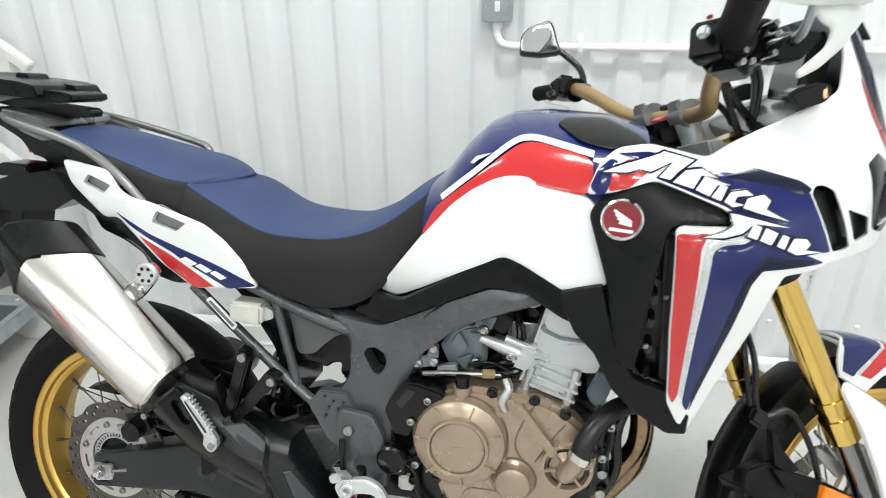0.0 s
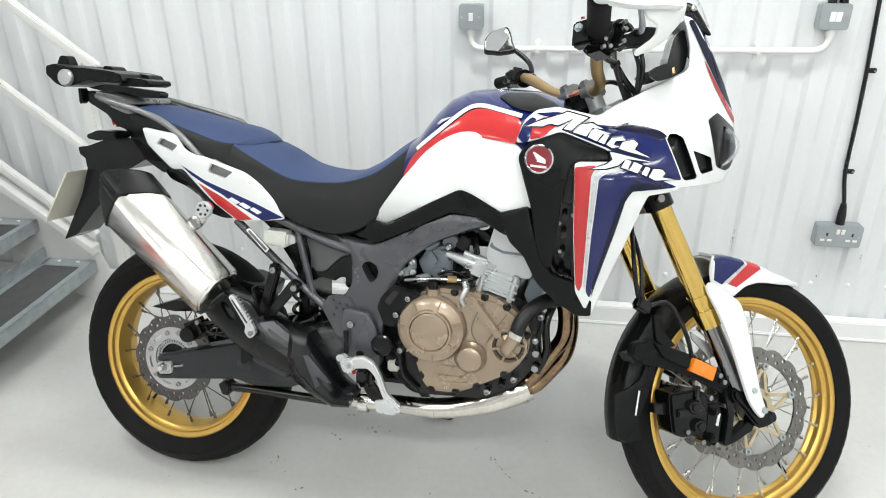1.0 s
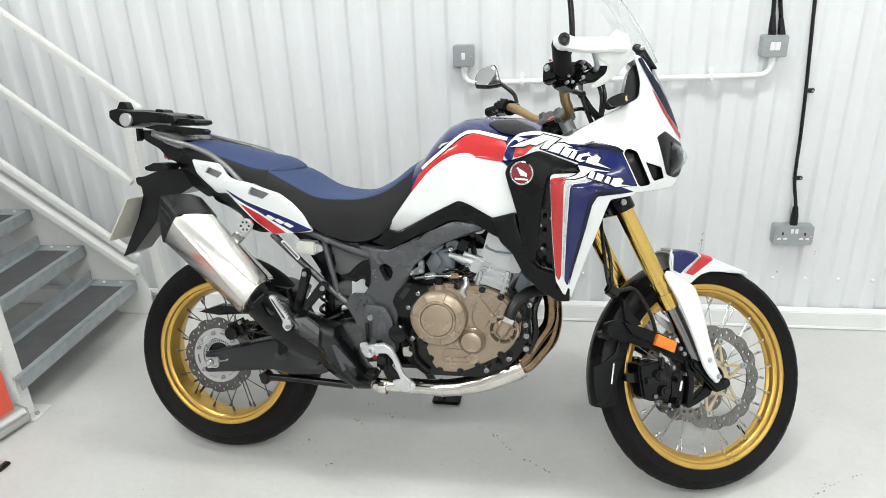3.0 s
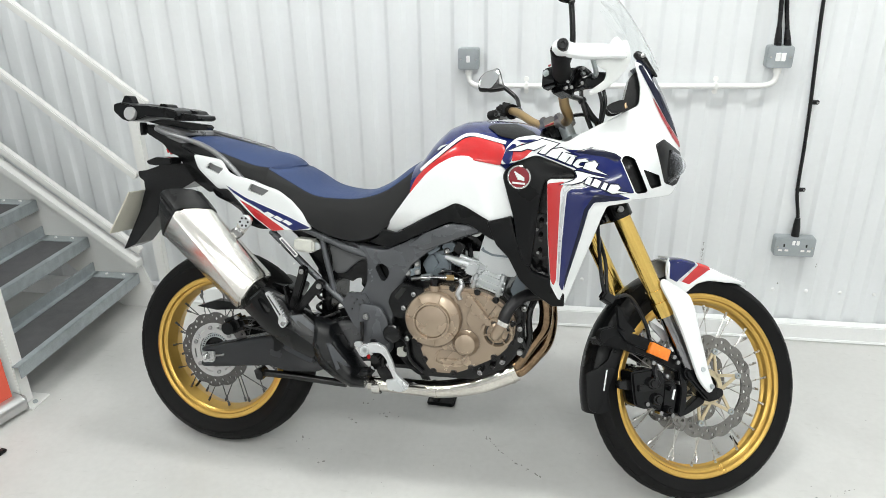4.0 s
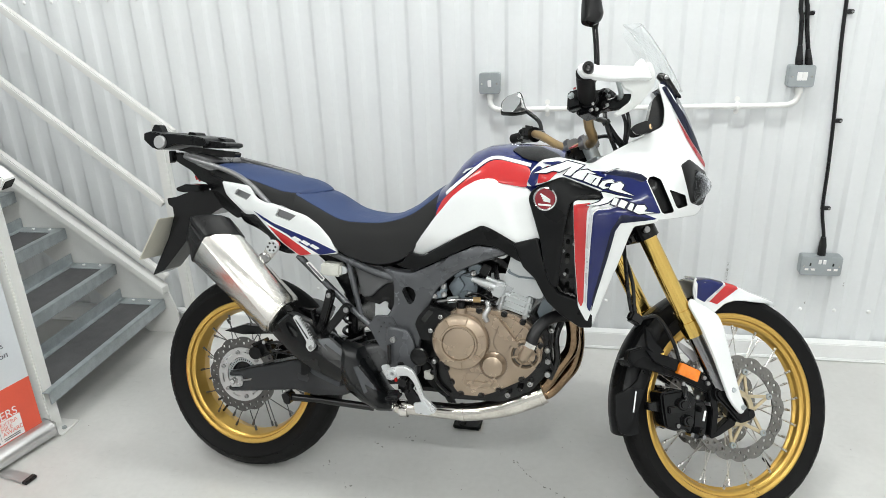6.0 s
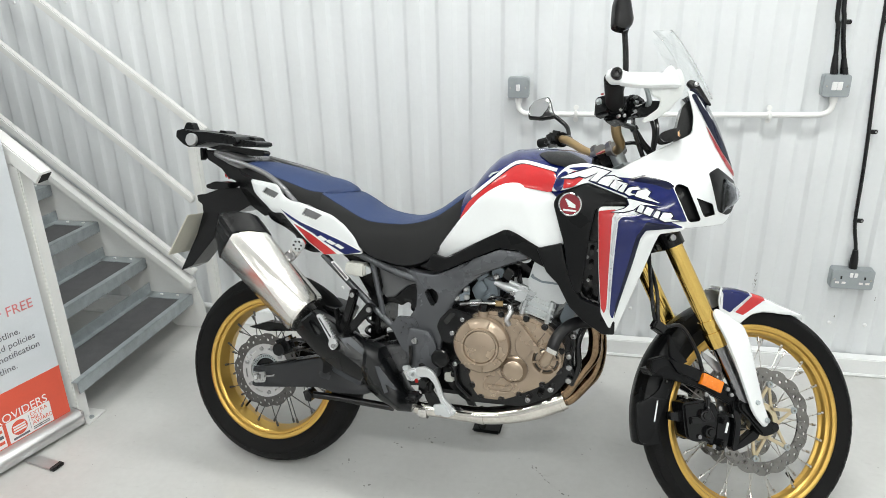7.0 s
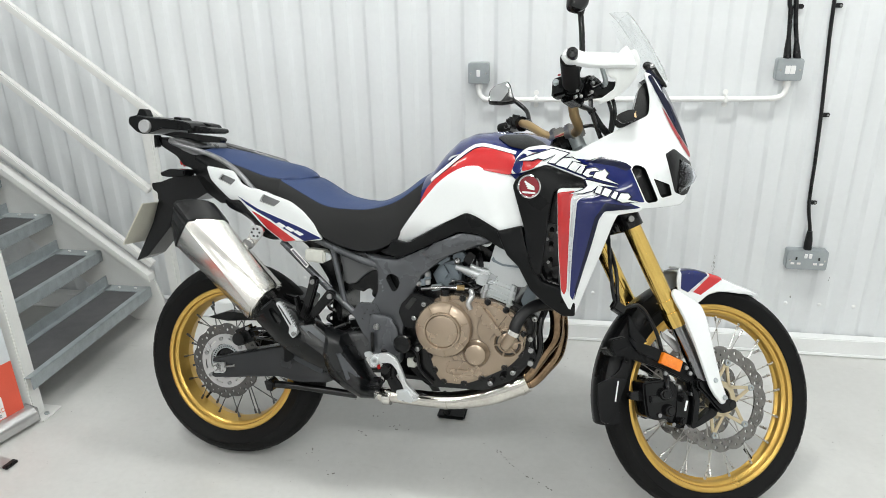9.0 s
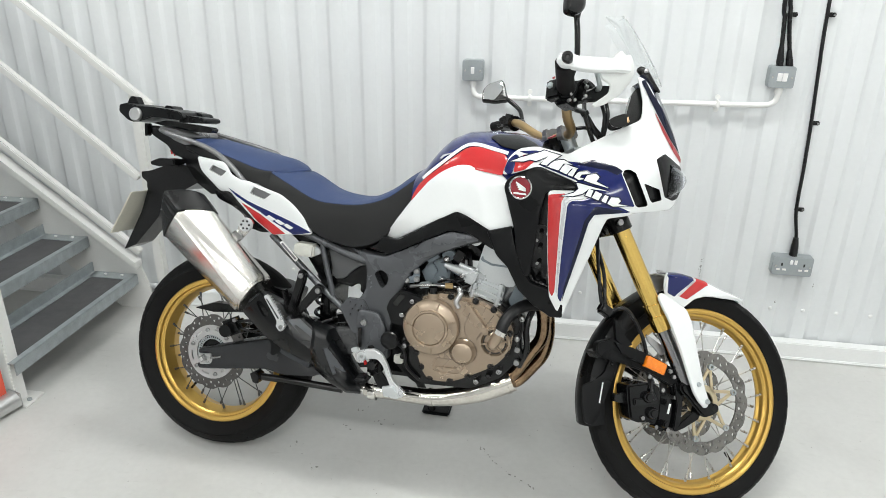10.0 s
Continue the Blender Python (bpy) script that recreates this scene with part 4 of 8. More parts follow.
# tail
tail_y = surface([(-0.03, 0.98, -0.135), (0.08, 0.95, -0.155), (0.2, 0.88, -0.165), (0.37, 0.78, -0.165), (0.1, 0.90, -0.155), (0.25, 0.76, -0.15), (0.3, 0.85, -0.165)])
for mir in (False, True):
    tail = part("tail_panel", sheet([(-0.030, 0.989), (0.077, 0.976), (0.101, 0.938), (0.131, 0.925), (0.161, 0.923), (0.272, 0.889), (0.316, 0.860), (0.351, 0.824), (0.381, 0.773), (0.306, 0.764), (0.242, 0.757), (0.179, 0.801), (0.094, 0.886), (0.060, 0.882), (0.015, 0.919), (-0.015, 0.944)], tail_y, lift=0.004, thick=0.012, mirror=mir, round_edge=0.006,
                                    holes=[[(0.019, 0.948), (0.035, 0.965), (0.087, 0.948), (0.066, 0.930)], [(0.170, 0.885), (0.185, 0.908), (0.244, 0.888), (0.219, 0.870)]]), WHITE, bike, "white tail panel with two hand recesses")
    part("recess", sheet([(0.01, 0.975), (0.039, 0.978), (0.10, 0.95), (0.068, 0.922), (0.03, 0.925)], tail_y, lift=-0.010, thick=0.006, mirror=mir), GRIPGREY, tail, "grey recessed grip")
    part("recess", sheet([(0.16, 0.905), (0.18, 0.92), (0.252, 0.888), (0.228, 0.862), (0.185, 0.862)], tail_y, lift=-0.010, thick=0.006, mirror=mir), GRIPGREY, tail, "grey recessed grip")
    part("stripe", sheet([(0.091, 0.898), (0.162, 0.861), (0.299, 0.811), (0.379, 0.779), (0.318, 0.766), (0.241, 0.805), (0.123, 0.872)], tail_y, lift=0.0048, thick=0.001, round_edge=0.0002, corner=0.006, mirror=mir), BLUE, tail, "deep blue stripe")
    part("stripe", sheet([(0.138, 0.855), (0.202, 0.823), (0.290, 0.767), (0.246, 0.760), (0.191, 0.799)], tail_y, lift=0.0048, thick=0.001, round_edge=0.0002, corner=0.004, mirror=mir), RED, tail, "red stripe")
    part("stripe", sheet([(0.140, 0.861), (0.205, 0.829), (0.296, 0.768), (0.290, 0.766), (0.202, 0.824), (0.138, 0.856)], tail_y, lift=0.0052, thick=0.001, round_edge=0.0002, corner=0.002, step=0.008, mirror=mir), WHITE, tail, "white pin stripe")
    for k in range(3):
        x0, z0 = 0.222 + 0.030 * k, 0.816 - 0.011 * k
        part("mark", sheet([(x0, z0), (x0 + 0.022, z0 - 0.012), (x0 + 0.036, z0 - 0.006), (x0 + 0.012, z0 + 0.006)], tail_y, lift=0.0056, thick=0.0008, round_edge=0.0002, corner=0.002, step=0.008, mirror=mir), WHITE, tail, "slanted mark")

part("grab_rail", tube(bmesh.new(), [(-0.175, -0.105, 1.064), (-0.132, -0.128, 1.053), (-0.030, -0.138, 1.029), (0.030, -0.140, 1.007), (0.080, -0.142, 0.975), (0.113, -0.142, 0.945), (0.138, -0.138, 0.916)], 0.0095, 12, flat=0.85), GREYRAIL, bike, "satin grey grab rail")
part("grab_rail", tube(bmesh.new(), [(-0.135, 0.115, 1.060), (-0.10, 0.132, 1.053), (-0.017, 0.140, 1.034), (0.038, 0.142, 1.021), (0.098, 0.142, 1.006), (0.118, 0.142, 0.999), (0.132, 0.140, 0.984), (0.138, 0.136, 0.955)], 0.0095, 12, flat=0.85), GREYRAIL, bike, "satin grey grab rail")
part("rail_casting", slab([(-0.190, 1.076), (-0.135, 1.068), (-0.098, 1.056), (-0.092, 1.044), (-0.110, 1.036), (-0.140, 1.036), (-0.180, 1.056)], -0.096, 0.115, 0.004, 0.005), GREYRAIL, bike, "satin grey cast grab rail base")
for sy in (-1, 1):
    part("rail_web", slab([(-0.150, 1.062), (-0.070, 1.043), (-0.030, 1.028), (-0.075, 1.020), (-0.120, 1.036)], sy * 0.118 - 0.012, sy * 0.118 + 0.012, 0.006, 0.004), GREYRAIL, bike)

# luggage rack plate
rack = part("rack", slab([(-0.333, 1.138), (-0.306, 1.145), (-0.264, 1.136), (-0.216, 1.136), (-0.145, 1.130), (-0.113, 1.124), (-0.100, 1.104), (-0.115, 1.098), (-0.211, 1.104), (-0.250, 1.090), (-0.284, 1.084), (-0.306, 1.092), (-0.334, 1.116)], -0.10, 0.10, 0.005, 0.004), PLASTIC, bike, "black plastic top case plate")
part("front_rest", slab([(-0.13, 1.116), (-0.065, 1.112), (-0.045, 1.108), (-0.043, 1.097), (-0.060, 1.091), (-0.13, 1.091)], -0.078, 0.035, 0.004, 0.003), PLASTIC, rack)
part("latch", slab([(-0.357, 1.130), (-0.338, 1.169), (-0.319, 1.169), (-0.305, 1.138)], -0.035, 0.0, 0.006, 0.004), PLASTIC, rack)
part("hook", slab([(-0.236, 1.125), (-0.228, 1.146), (-0.205, 1.144), (-0.188, 1.122)], 0.0, 0.06, 0.004, 0.003), PLASTIC, rack)
part("hook", slab([(-0.128, 1.108), (-0.120, 1.127), (-0.095, 1.124), (-0.085, 1.105)], 0.0, 0.06, 0.004, 0.003), PLASTIC, rack)
part("foot", slab([(-0.04, 1.080), (-0.030, 1.074), (-0.036, 1.062), (-0.09, 1.062), (-0.20, 1.075), (-0.25, 1.084), (-0.20, 1.095)], -0.04, 0.0, 0.004, 0.003), SATIN, rack)
part("end_cap", revolve(bmesh.new(), [(0.0001, -0.008), (0.019, -0.007), (0.022, -0.003), (0.022, 0.004), (0.0001, 0.004)], 32, (-0.268, -0.106, 1.109)), CARRIER, rack, "round silver end cap")

# tail light, mudguard and number plate
bm = slab([(-0.250, 1.078), (-0.174, 1.050), (-0.10, 1.045), (-0.03, 0.99), (-0.02, 0.93), (0.03, 0.88), (-0.02, 0.86), (-0.079, 0.898), (-0.13, 0.975), (-0.160, 0.985), (-0.185, 1.015), (-0.24, 1.045)], -0.06, 0.06, 0.008, 0.01)
part("tail_unit", bm, SATIN, bike, "black plastic tail unit")
part("hook", slab([(-0.258, 1.082), (-0.246, 1.082), (-0.246, 1.045), (-0.256, 1.039)], -0.075, -0.05, 0.004, 0.002), PLASTIC, bike)
part("tail_light", box(bmesh.new(), (0.03, 0.10, 0.030), (-0.168, 0, 0.995), (0, -20, 0), 0.008), REDLENS, bike, "red tail light")
part("mudguard", slab([(-0.282, 0.920), (-0.248, 0.925), (-0.194, 0.945), (-0.132, 0.952), (-0.088, 0.950), (-0.050, 0.921), (-0.02, 0.889), (-0.074, 0.895), (-0.125, 0.866), (-0.205, 0.860), (-0.259, 0.862), (-0.261, 0.889), (-0.278, 0.899)], -0.06, 0.06, 0.006, 0.006), SATIN, bike, "black rear mudguard")
part("mud_flap", slab([(-0.262, 0.868), (-0.200, 0.868), (-0.224, 0.769), (-0.312, 0.666), (-0.357, 0.646), (-0.289, 0.782)], -0.05, 0.05, 0.006, 0.004), SATIN, bike, "black mud flap behind the number plate")
for s in (-1, 1):
    ind = part("indicator", slab([(-0.202, 0.960), (-0.167, 0.974), (-0.113, 0.972), (-0.113, 0.954), (-0.168, 0.946), (-0.198, 0.950)], s * 0.10 - 0.03, s * 0.10 + 0.03, 0.006, 0.004), SATIN, bike, "black rear indicator")
    part("stalk", rod(bmesh.new(), (-0.14, s * 0.04, 0.958), (-0.14, s * 0.075, 0.960), 0.010, n=10), SATIN, ind)
part("side_skirt", sheet([(0.030, 0.895), (0.089, 0.882), (0.115, 0.864), (0.182, 0.800), (0.240, 0.765), (0.200, 0.762), (0.156, 0.775), (0.137, 0.815), (0.097, 0.840), (0.050, 0.858)], flat(-0.146), thick=0.03, round_edge=0.004), SATIN, bike, "black lower tail edge")
pl = Matrix.Translation((-0.322, 0, 0.782)) @ Matrix.Rotation(radians(29.0), 4, "Y")
plate = part("number_plate", box(bmesh.new(), (0.004, 0.23, 0.165), (0, 0, 0), None, 0.0015), PLATE, bike, "yellow number plate with dark bars", pl)
for k in range(6):
    part("bar", box(bmesh.new(), (0.001, 0.022, 0.06), (-0.0026, -0.085 + 0.034 * k, 0.0)), BANNERTEXT, plate)

# silencer
def rounded_loft(sections, r, bulge=0.005):
    """A shell through five-cornered sections whose corners are softened by r metres."""
    bm = bmesh.new()
    rings = []
    for sec in sections:
        pts = [Vector(p) for p in sec]
        ring = []
        for k, p in enumerate(pts):
            a, b = pts[k - 1] - p, pts[(k + 1) % len(pts)] - p
            a, b = p + a.normalized() * min(r, a.length * 0.4), p + b.normalized() * min(r, b.length * 0.4)
            mid = sum(pts, Vector()) / len(pts)
            half = (p + pts[(k + 1) % len(pts)]) / 2
            ring += [a, (a + b) * 0.3 + p * 0.4, b, half + (half - mid).normalized() * bulge]
        rings.append([bm.verts.new(q) for q in ring])
    skin(bm, rings, True, True)
    return bm


def between(s0, s1, t, grow=1.0):
    pts = [Vector(a).lerp(Vector(b), t) for a, b in zip(s0, s1)]
    mid = sum(pts, Vector()) / len(pts)
    return [mid + (p - mid) * grow for p in pts]


CAN0 = [(0.040, -0.130, 0.800), (0.066, -0.203, 0.828), (-0.012, -0.262, 0.831), (-0.019, -0.285, 0.811), (-0.097, -0.214, 0.736), (-0.030, -0.150, 0.712)]
CAN1 = [(0.230, -0.130, 0.618), (0.244, -0.203, 0.634), (0.228, -0.262, 0.623), (0.195, -0.285, 0.572), (0.154, -0.214, 0.512), (0.180, -0.150, 0.535)]
CAP1 = [(0.003, -0.140, 0.862), (0.012, -0.205, 0.888), (-0.066, -0.258, 0.888), (-0.063, -0.278, 0.862), (-0.106, -0.214, 0.776), (-0.062, -0.160, 0.766)]
sil = part("silencer", rounded_loft([between(CAN0, CAN1, t, g) for t, g in ((-0.02, 0.96), (0.0, 1.0), (0.5, 1.0), (0.97, 1.0), (1.0, 0.97))], 0.007, 0.003), STEEL, bike, "brushed stainless steel silencer with soft facets", angle=24)
part("end_plate", rounded_loft([between(CAN0, CAN1, t, g) for t, g in ((0.995, 0.95), (1.02, 0.93), (1.03, 0.84))], 0.008, 0.002), STEEL, sil, "", angle=22)
part("end_cap", rounded_loft([between(CAN0, CAP1, t, g) for t, g in ((-0.06, 1.015), (-0.04, 1.04), (0.45, 1.03), (0.9, 1.0), (1.0, 0.93), (1.01, 0.6))], 0.008), PLASTIC, sil, "black plastic end cap", angle=20)
mnt = part("silencer_mount", slab([(0.128, 0.742), (0.150, 0.735), (0.178, 0.768), (0.196, 0.795), (0.180, 0.812), (0.155, 0.805), (0.142, 0.778)], -0.19, -0.178, 0.012, 0.003), STEEL, bike, "polished silencer mount")
part("boss", revolve(bmesh.new(), [(0.0001, -0.005), (0.010, -0.005), (0.019, -0.007), (0.022, -0.003), (0.022, 0.003), (0.0001, 0.003)], 28, (0.172, -0.192, 0.790)), ALU, mnt, "round slotted boss")
# Slots are black discs on the boss: painted shade, no holes.
for k in range(6):
    a = k * math.pi / 3
    part("slot", revolve(bmesh.new(), [(0.0001, -0.001), (0.0035, -0.001), (0.0035, 0.001), (0.0001, 0.001)], 10, (0.172 + 0.013 * math.cos(a), -0.198, 0.790 + 0.013 * math.sin(a))), DARK, mnt)
part("boss", revolve(bmesh.new(), [(0.0001, -0.006), (0.014, -0.006), (0.018, -0.002), (0.018, 0.003), (0.0001, 0.003)], 24, (0.143, -0.192, 0.752)), BOLT, mnt)

# black mid pipe cover and heat shield
def cover_loft(rows, back):
    """Faceted shell: rows of top edge, ridges and lower edge from end to end, closed at depth y = back."""
    secs = []
    for sec in zip(*rows):
        t, b = sec[0], sec[-1]
        secs.append([(t[0], back, t[2] - 0.012)] + list(sec) + [(b[0], back, b[2] + 0.012)])
    return rounded_loft(secs, 0.006, 0.0015)


mid = part("exhaust_cover", cover_loft([
    [(0.196, -0.182, 0.582), (0.220, -0.190, 0.581), (0.290, -0.190, 0.553), (0.362, -0.190, 0.515), (0.412, -0.186, 0.475)],
    [(0.190, -0.215, 0.560), (0.216, -0.226, 0.545), (0.278, -0.228, 0.493), (0.338, -0.228, 0.467), (0.418, -0.220, 0.415)],
    [(0.160, -0.195, 0.520), (0.174, -0.200, 0.505), (0.238, -0.200, 0.445), (0.311, -0.200, 0.402), (0.408, -0.195, 0.362)]], -0.12), GLOSSBLACK, bike, "black exhaust heat shield", angle=20)
part("cover_cone", cover_loft([
    [(0.392, -0.172, 0.497), (0.402, -0.178, 0.494), (0.446, -0.180, 0.480), (0.491, -0.178, 0.419), (0.532, -0.172, 0.356), (0.561, -0.165, 0.329)],
    [(0.405, -0.205, 0.476), (0.419, -0.214, 0.470), (0.451, -0.212, 0.450), (0.489, -0.208, 0.410), (0.528, -0.202, 0.360), (0.564, -0.190, 0.327)],
    [(0.408, -0.226, 0.430), (0.423, -0.238, 0.428), (0.447, -0.240, 0.386), (0.485, -0.238, 0.348), (0.530, -0.230, 0.312), (0.568, -0.212, 0.305)],
    [(0.396, -0.196, 0.385), (0.402, -0.200, 0.377), (0.416, -0.200, 0.350), (0.468, -0.198, 0.313), (0.517, -0.192, 0.288), (0.560, -0.182, 0.286)]], -0.10), GLOSSBLACK, mid, "black moulded cone of the heat shield", angle=20)


def raised(corners, depth=0.004):
    """A thin plate on a four-cornered facet, standing proud of it."""
    bm = bmesh.new()
    c = [Vector(p) for p in corners]
    n = (c[1] - c[0]).cross(c[3] - c[0]).normalized()
    n = -n if n.y > 0 else n
    mid_ = sum(c, Vector()) / 4
    lo = [bm.verts.new(p - n * depth) for p in c]
    hi = [bm.verts.new(p + n * depth * 0.4) for p in c]
    up = [bm.verts.new(mid_ + (p - mid_) * 0.94 + n * depth) for p in c]
    skin(bm, [lo, hi, up], True, True)
    return bm


# Sheen on the black cover, set as two lighter grey plates.
part("facet", raised([(0.322, -0.2110, 0.508), (0.357, -0.1935, 0.511), (0.406, -0.1910, 0.471), (0.402, -0.2140, 0.432)], 0.003), SHIELDGREY, mid, "grey plate with the sheen of the black shield in its colour", angle=20)
part("facet", raised([(0.447, -0.2215, 0.434), (0.458, -0.2135, 0.434), (0.520, -0.2070, 0.362), (0.486, -0.2330, 0.354)], 0.003), SHIELDGREY, mid, "grey plate with the sheen of the black shield in its colour", angle=20)

# pillion peg and its brackets
hang = part("peg_bracket", sheet([(0.205, 0.556), (0.245, 0.590), (0.264, 0.572), (0.324, 0.507), (0.337, 0.492), (0.309, 0.467), (0.285, 0.488), (0.261, 0.507), (0.246, 0.509), (0.222, 0.532)], flat(-0.240), thick=0.012, round_edge=0.003, corner=0.006, step=0.010, holes=[[(0.234, 0.558), (0.240, 0.566), (0.249, 0.565), (0.262, 0.551), (0.275, 0.535), (0.274, 0.523), (0.266, 0.517), (0.256, 0.520), (0.244, 0.538)]]), GLOSSBLACK, bike, "black passenger peg bracket with an oval opening")
part("lip", sheet(band([(0.208, 0.558), (0.226, 0.574), (0.244, 0.589)], 0.005), flat(-0.2415), thick=0.004, round_edge=0.001, corner=0.002, step=0.008), SHIELDGREY, hang)
peg = part("passenger_peg", slab([(0.272, 0.588), (0.279, 0.594), (0.286, 0.591), (0.334, 0.524), (0.340, 0.512), (0.342, 0.498), (0.331, 0.485), (0.322, 0.487), (0.313, 0.500), (0.316, 0.516)], -0.272, -0.258, 0.004, 0.003), BRIGHT, bike, "folded aluminium passenger peg")
for k in range(9):
    part("tooth", box(bmesh.new(), (0.0075, 0.012, 0.0036), (0.2915 + 0.0050 * k, -0.266, 0.5890 - 0.0071 * k), (0, -35, 0), 0.0006), BRIGHT, peg)
# A thin grey strip on the face paints the shaded groove.
part("groove", slab([(0.281, 0.582), (0.284, 0.584), (0.324, 0.527), (0.321, 0.524)], -0.2728, -0.270, 0.001, 0), SHIELDGREY, peg)
part("knuckle", rod(bmesh.new(), (0.331, -0.276, 0.500), (0.331, -0.240, 0.500), 0.0065, n=14), BOLT, peg)
for pts in ([(0.352, 0.665), (0.372, 0.658), (0.372, 0.635), (0.345, 0.545), (0.322, 0.508), (0.306, 0.515), (0.325, 0.560), (0.347, 0.64)], [(0.408, 0.625), (0.432, 0.615), (0.425, 0.596), (0.402, 0.575), (0.340, 0.502), (0.322, 0.508), (0.37, 0.575)], [(0.298, 0.595), (0.306, 0.598), (0.325, 0.52), (0.316, 0.512)]):
    br = part("stay", slab(pts, -0.20, -0.175, 0.006, 0.004), STEELDARK, bike, "black peg stay")
for x, z in ((0.362, 0.648), (0.418, 0.606), (0.326, 0.508)):
    part("bolt", revolve(bmesh.new(), [(0.0001, -0.006), (0.004, -0.007), (0.008, -0.006), (0.009, 0), (0.0001, 0)], 12, (x, -0.201, z)), BOLT, bike)

# rear frame
for s in (-1, 1):
    part("frame_tube", tube(bmesh.new(), [(0.10, s * 0.12, 0.86), (0.26, s * 0.13, 0.805), (0.405, s * 0.145, 0.752), (0.50, s * 0.150, 0.718), (0.575, s * 0.15, 0.700)], 0.012, 10), FRAME, bike)
    part("frame_tube", tube(bmesh.new(), [(0.23, s * 0.13, 0.757), (0.33, s * 0.135, 0.669), (0.42, s * 0.14, 0.592), (0.50, s * 0.145, 0.530)], 0.0105, 12), FRAME, bike)
    part("frame_tube", tube(bmesh.new(), [(0.402, s * 0.142, 0.755), (0.425, s * 0.142, 0.66), (0.446, s * 0.14, 0.575)], 0.009, 12), FRAME, bike)
    part("main_frame", sheet([(0.500, 0.740), (0.556, 0.730), (0.619, 0.728), (0.689, 0.762), (0.741, 0.790), (0.809, 0.826), (0.868, 0.830), (0.912, 0.806), (0.869, 0.782), (0.810, 0.764), (0.751, 0.728), (0.699, 0.682), (0.670, 0.619), (0.648, 0.546), (0.640, 0.474), (0.638, 0.402), (0.596, 0.380), (0.540, 0.429), (0.515, 0.499), (0.486, 0.538), (0.490, 0.560), (0.535, 0.582), (0.556, 0.619), (0.556, 0.681), (0.545, 0.707)],
                                surface([(0.5, 0.73, -0.150), (0.6, 0.7, -0.172), (0.75, 0.77, -0.185), (0.9, 0.81, -0.19), (0.6, 0.42, -0.172), (0.64, 0.55, -0.165), (0.5, 0.55, -0.158)]), thick=0.045, mirror=s > 0, round_edge=0.010,
                                holes=[[(0.586, 0.668), (0.594, 0.681), (0.610, 0.684), (0.625, 0.676), (0.632, 0.660), (0.627, 0.642), (0.616, 0.629), (0.606, 0.630), (0.597, 0.646)]]), FRAME, bike, "dark grey satin main frame")
part("frame_backing", slab([(0.565, 0.700), (0.650, 0.700), (0.650, 0.610), (0.575, 0.610)], -0.118, -0.108, 0.01, 0), SATIN, bike)
part("spar_cover", sheet([(0.690, 0.752), (0.738, 0.728), (0.80, 0.756), (0.862, 0.782), (0.912, 0.798), (0.89, 0.824), (0.816, 0.826), (0.74, 0.792)], surface([(0.7, 0.75, -0.19), (0.9, 0.81, -0.198), (0.78, 0.82, -0.20), (0.85, 0.77, -0.20)]), thick=0.03, round_edge=0.018), FRAME, bike, "dark grey rounded frame spar")
part("pivot_plate", sheet([(0.545, 0.560), (0.608, 0.552), (0.632, 0.513), (0.640, 0.440), (0.591, 0.405), (0.552, 0.452), (0.537, 0.514)], flat(-0.186), thick=0.012, round_edge=0.005), FRAME, bike, "dark grey pivot cover")
part("pivot_cap", revolve(bmesh.new(), [(0.0001, -0.018), (0.024, -0.017), (0.028, -0.012), (0.028, 0.01), (0.0001, 0.01)], 32, (0.651, -0.19, 0.476)), SATIN, bike, "round black pivot cap")
part("bolt", revolve(bmesh.new(), [(0.0001, -0.006), (0.009, -0.006), (0.011, -0.002), (0.011, 0.002), (0.0001, 0.002)], 16, (0.564, -0.187, 0.519)), BOLT, bike)
for k, (x, z) in enumerate(((0.512, 0.574), (0.529, 0.566), (0.520, 0.553), (0.538, 0.551), (0.514, 0.535), (0.548, 0.565))):
    part("rivet", revolve(bmesh.new(), [(0.0001, -0.002), (0.0028, -0.002), (0.0028, 0.002), (0.0001, 0.002)], 10, (x, -0.172, z)), DARK, bike)
part("gusset", slab([(0.478, 0.552), (0.50, 0.585), (0.556, 0.585), (0.575, 0.55), (0.545, 0.47), (0.52, 0.48)], -0.17, -0.15, 0.006, 0.003), FRAME, bike)
part("side_cover", sheet([(0.405, 0.772), (0.440, 0.762), (0.540, 0.730), (0.552, 0.685), (0.522, 0.680), (0.493, 0.656), (0.476, 0.636), (0.440, 0.632), (0.427, 0.694)], flat(-0.125), thick=0.02, round_edge=0.006), SIDEGREY, bike, "dark grey side cover")
part("cover_bracket", sheet([(0.424, 0.636), (0.476, 0.637), (0.493, 0.657), (0.522, 0.681), (0.556, 0.688), (0.556, 0.600), (0.538, 0.590), (0.524, 0.600), (0.528, 0.622), (0.510, 0.620), (0.497, 0.608), (0.484, 0.613), (0.455, 0.618), (0.442, 0.606), (0.424, 0.606)], flat(-0.118), thick=0.02, round_edge=0.005, corner=0.008), SATIN, bike, "black bracket below the side cover")
far = part("far_peg", box(bmesh.new(), (0.085, 0.03, 0.014), (0.480, 0.19, 0.462), (0, -6, 0), 0.003), STEELDARK, bike, "black toothed foot peg")
for k in range(7):
    part("tooth", box(bmesh.new(), (0.006, 0.03, 0.007), (0.444 + 0.012 * k, 0.19, 0.469 + 0.0012 * k), (0, -6, 0), 0.001), STEELDARK, far)
part("fluid_reservoir", box(bmesh.new(), (0.066, 0.05, 0.04), (0.354, -0.145, 0.722), (0, 3, 0), 0.006), MILKY, bike, "milky white fluid reservoir")
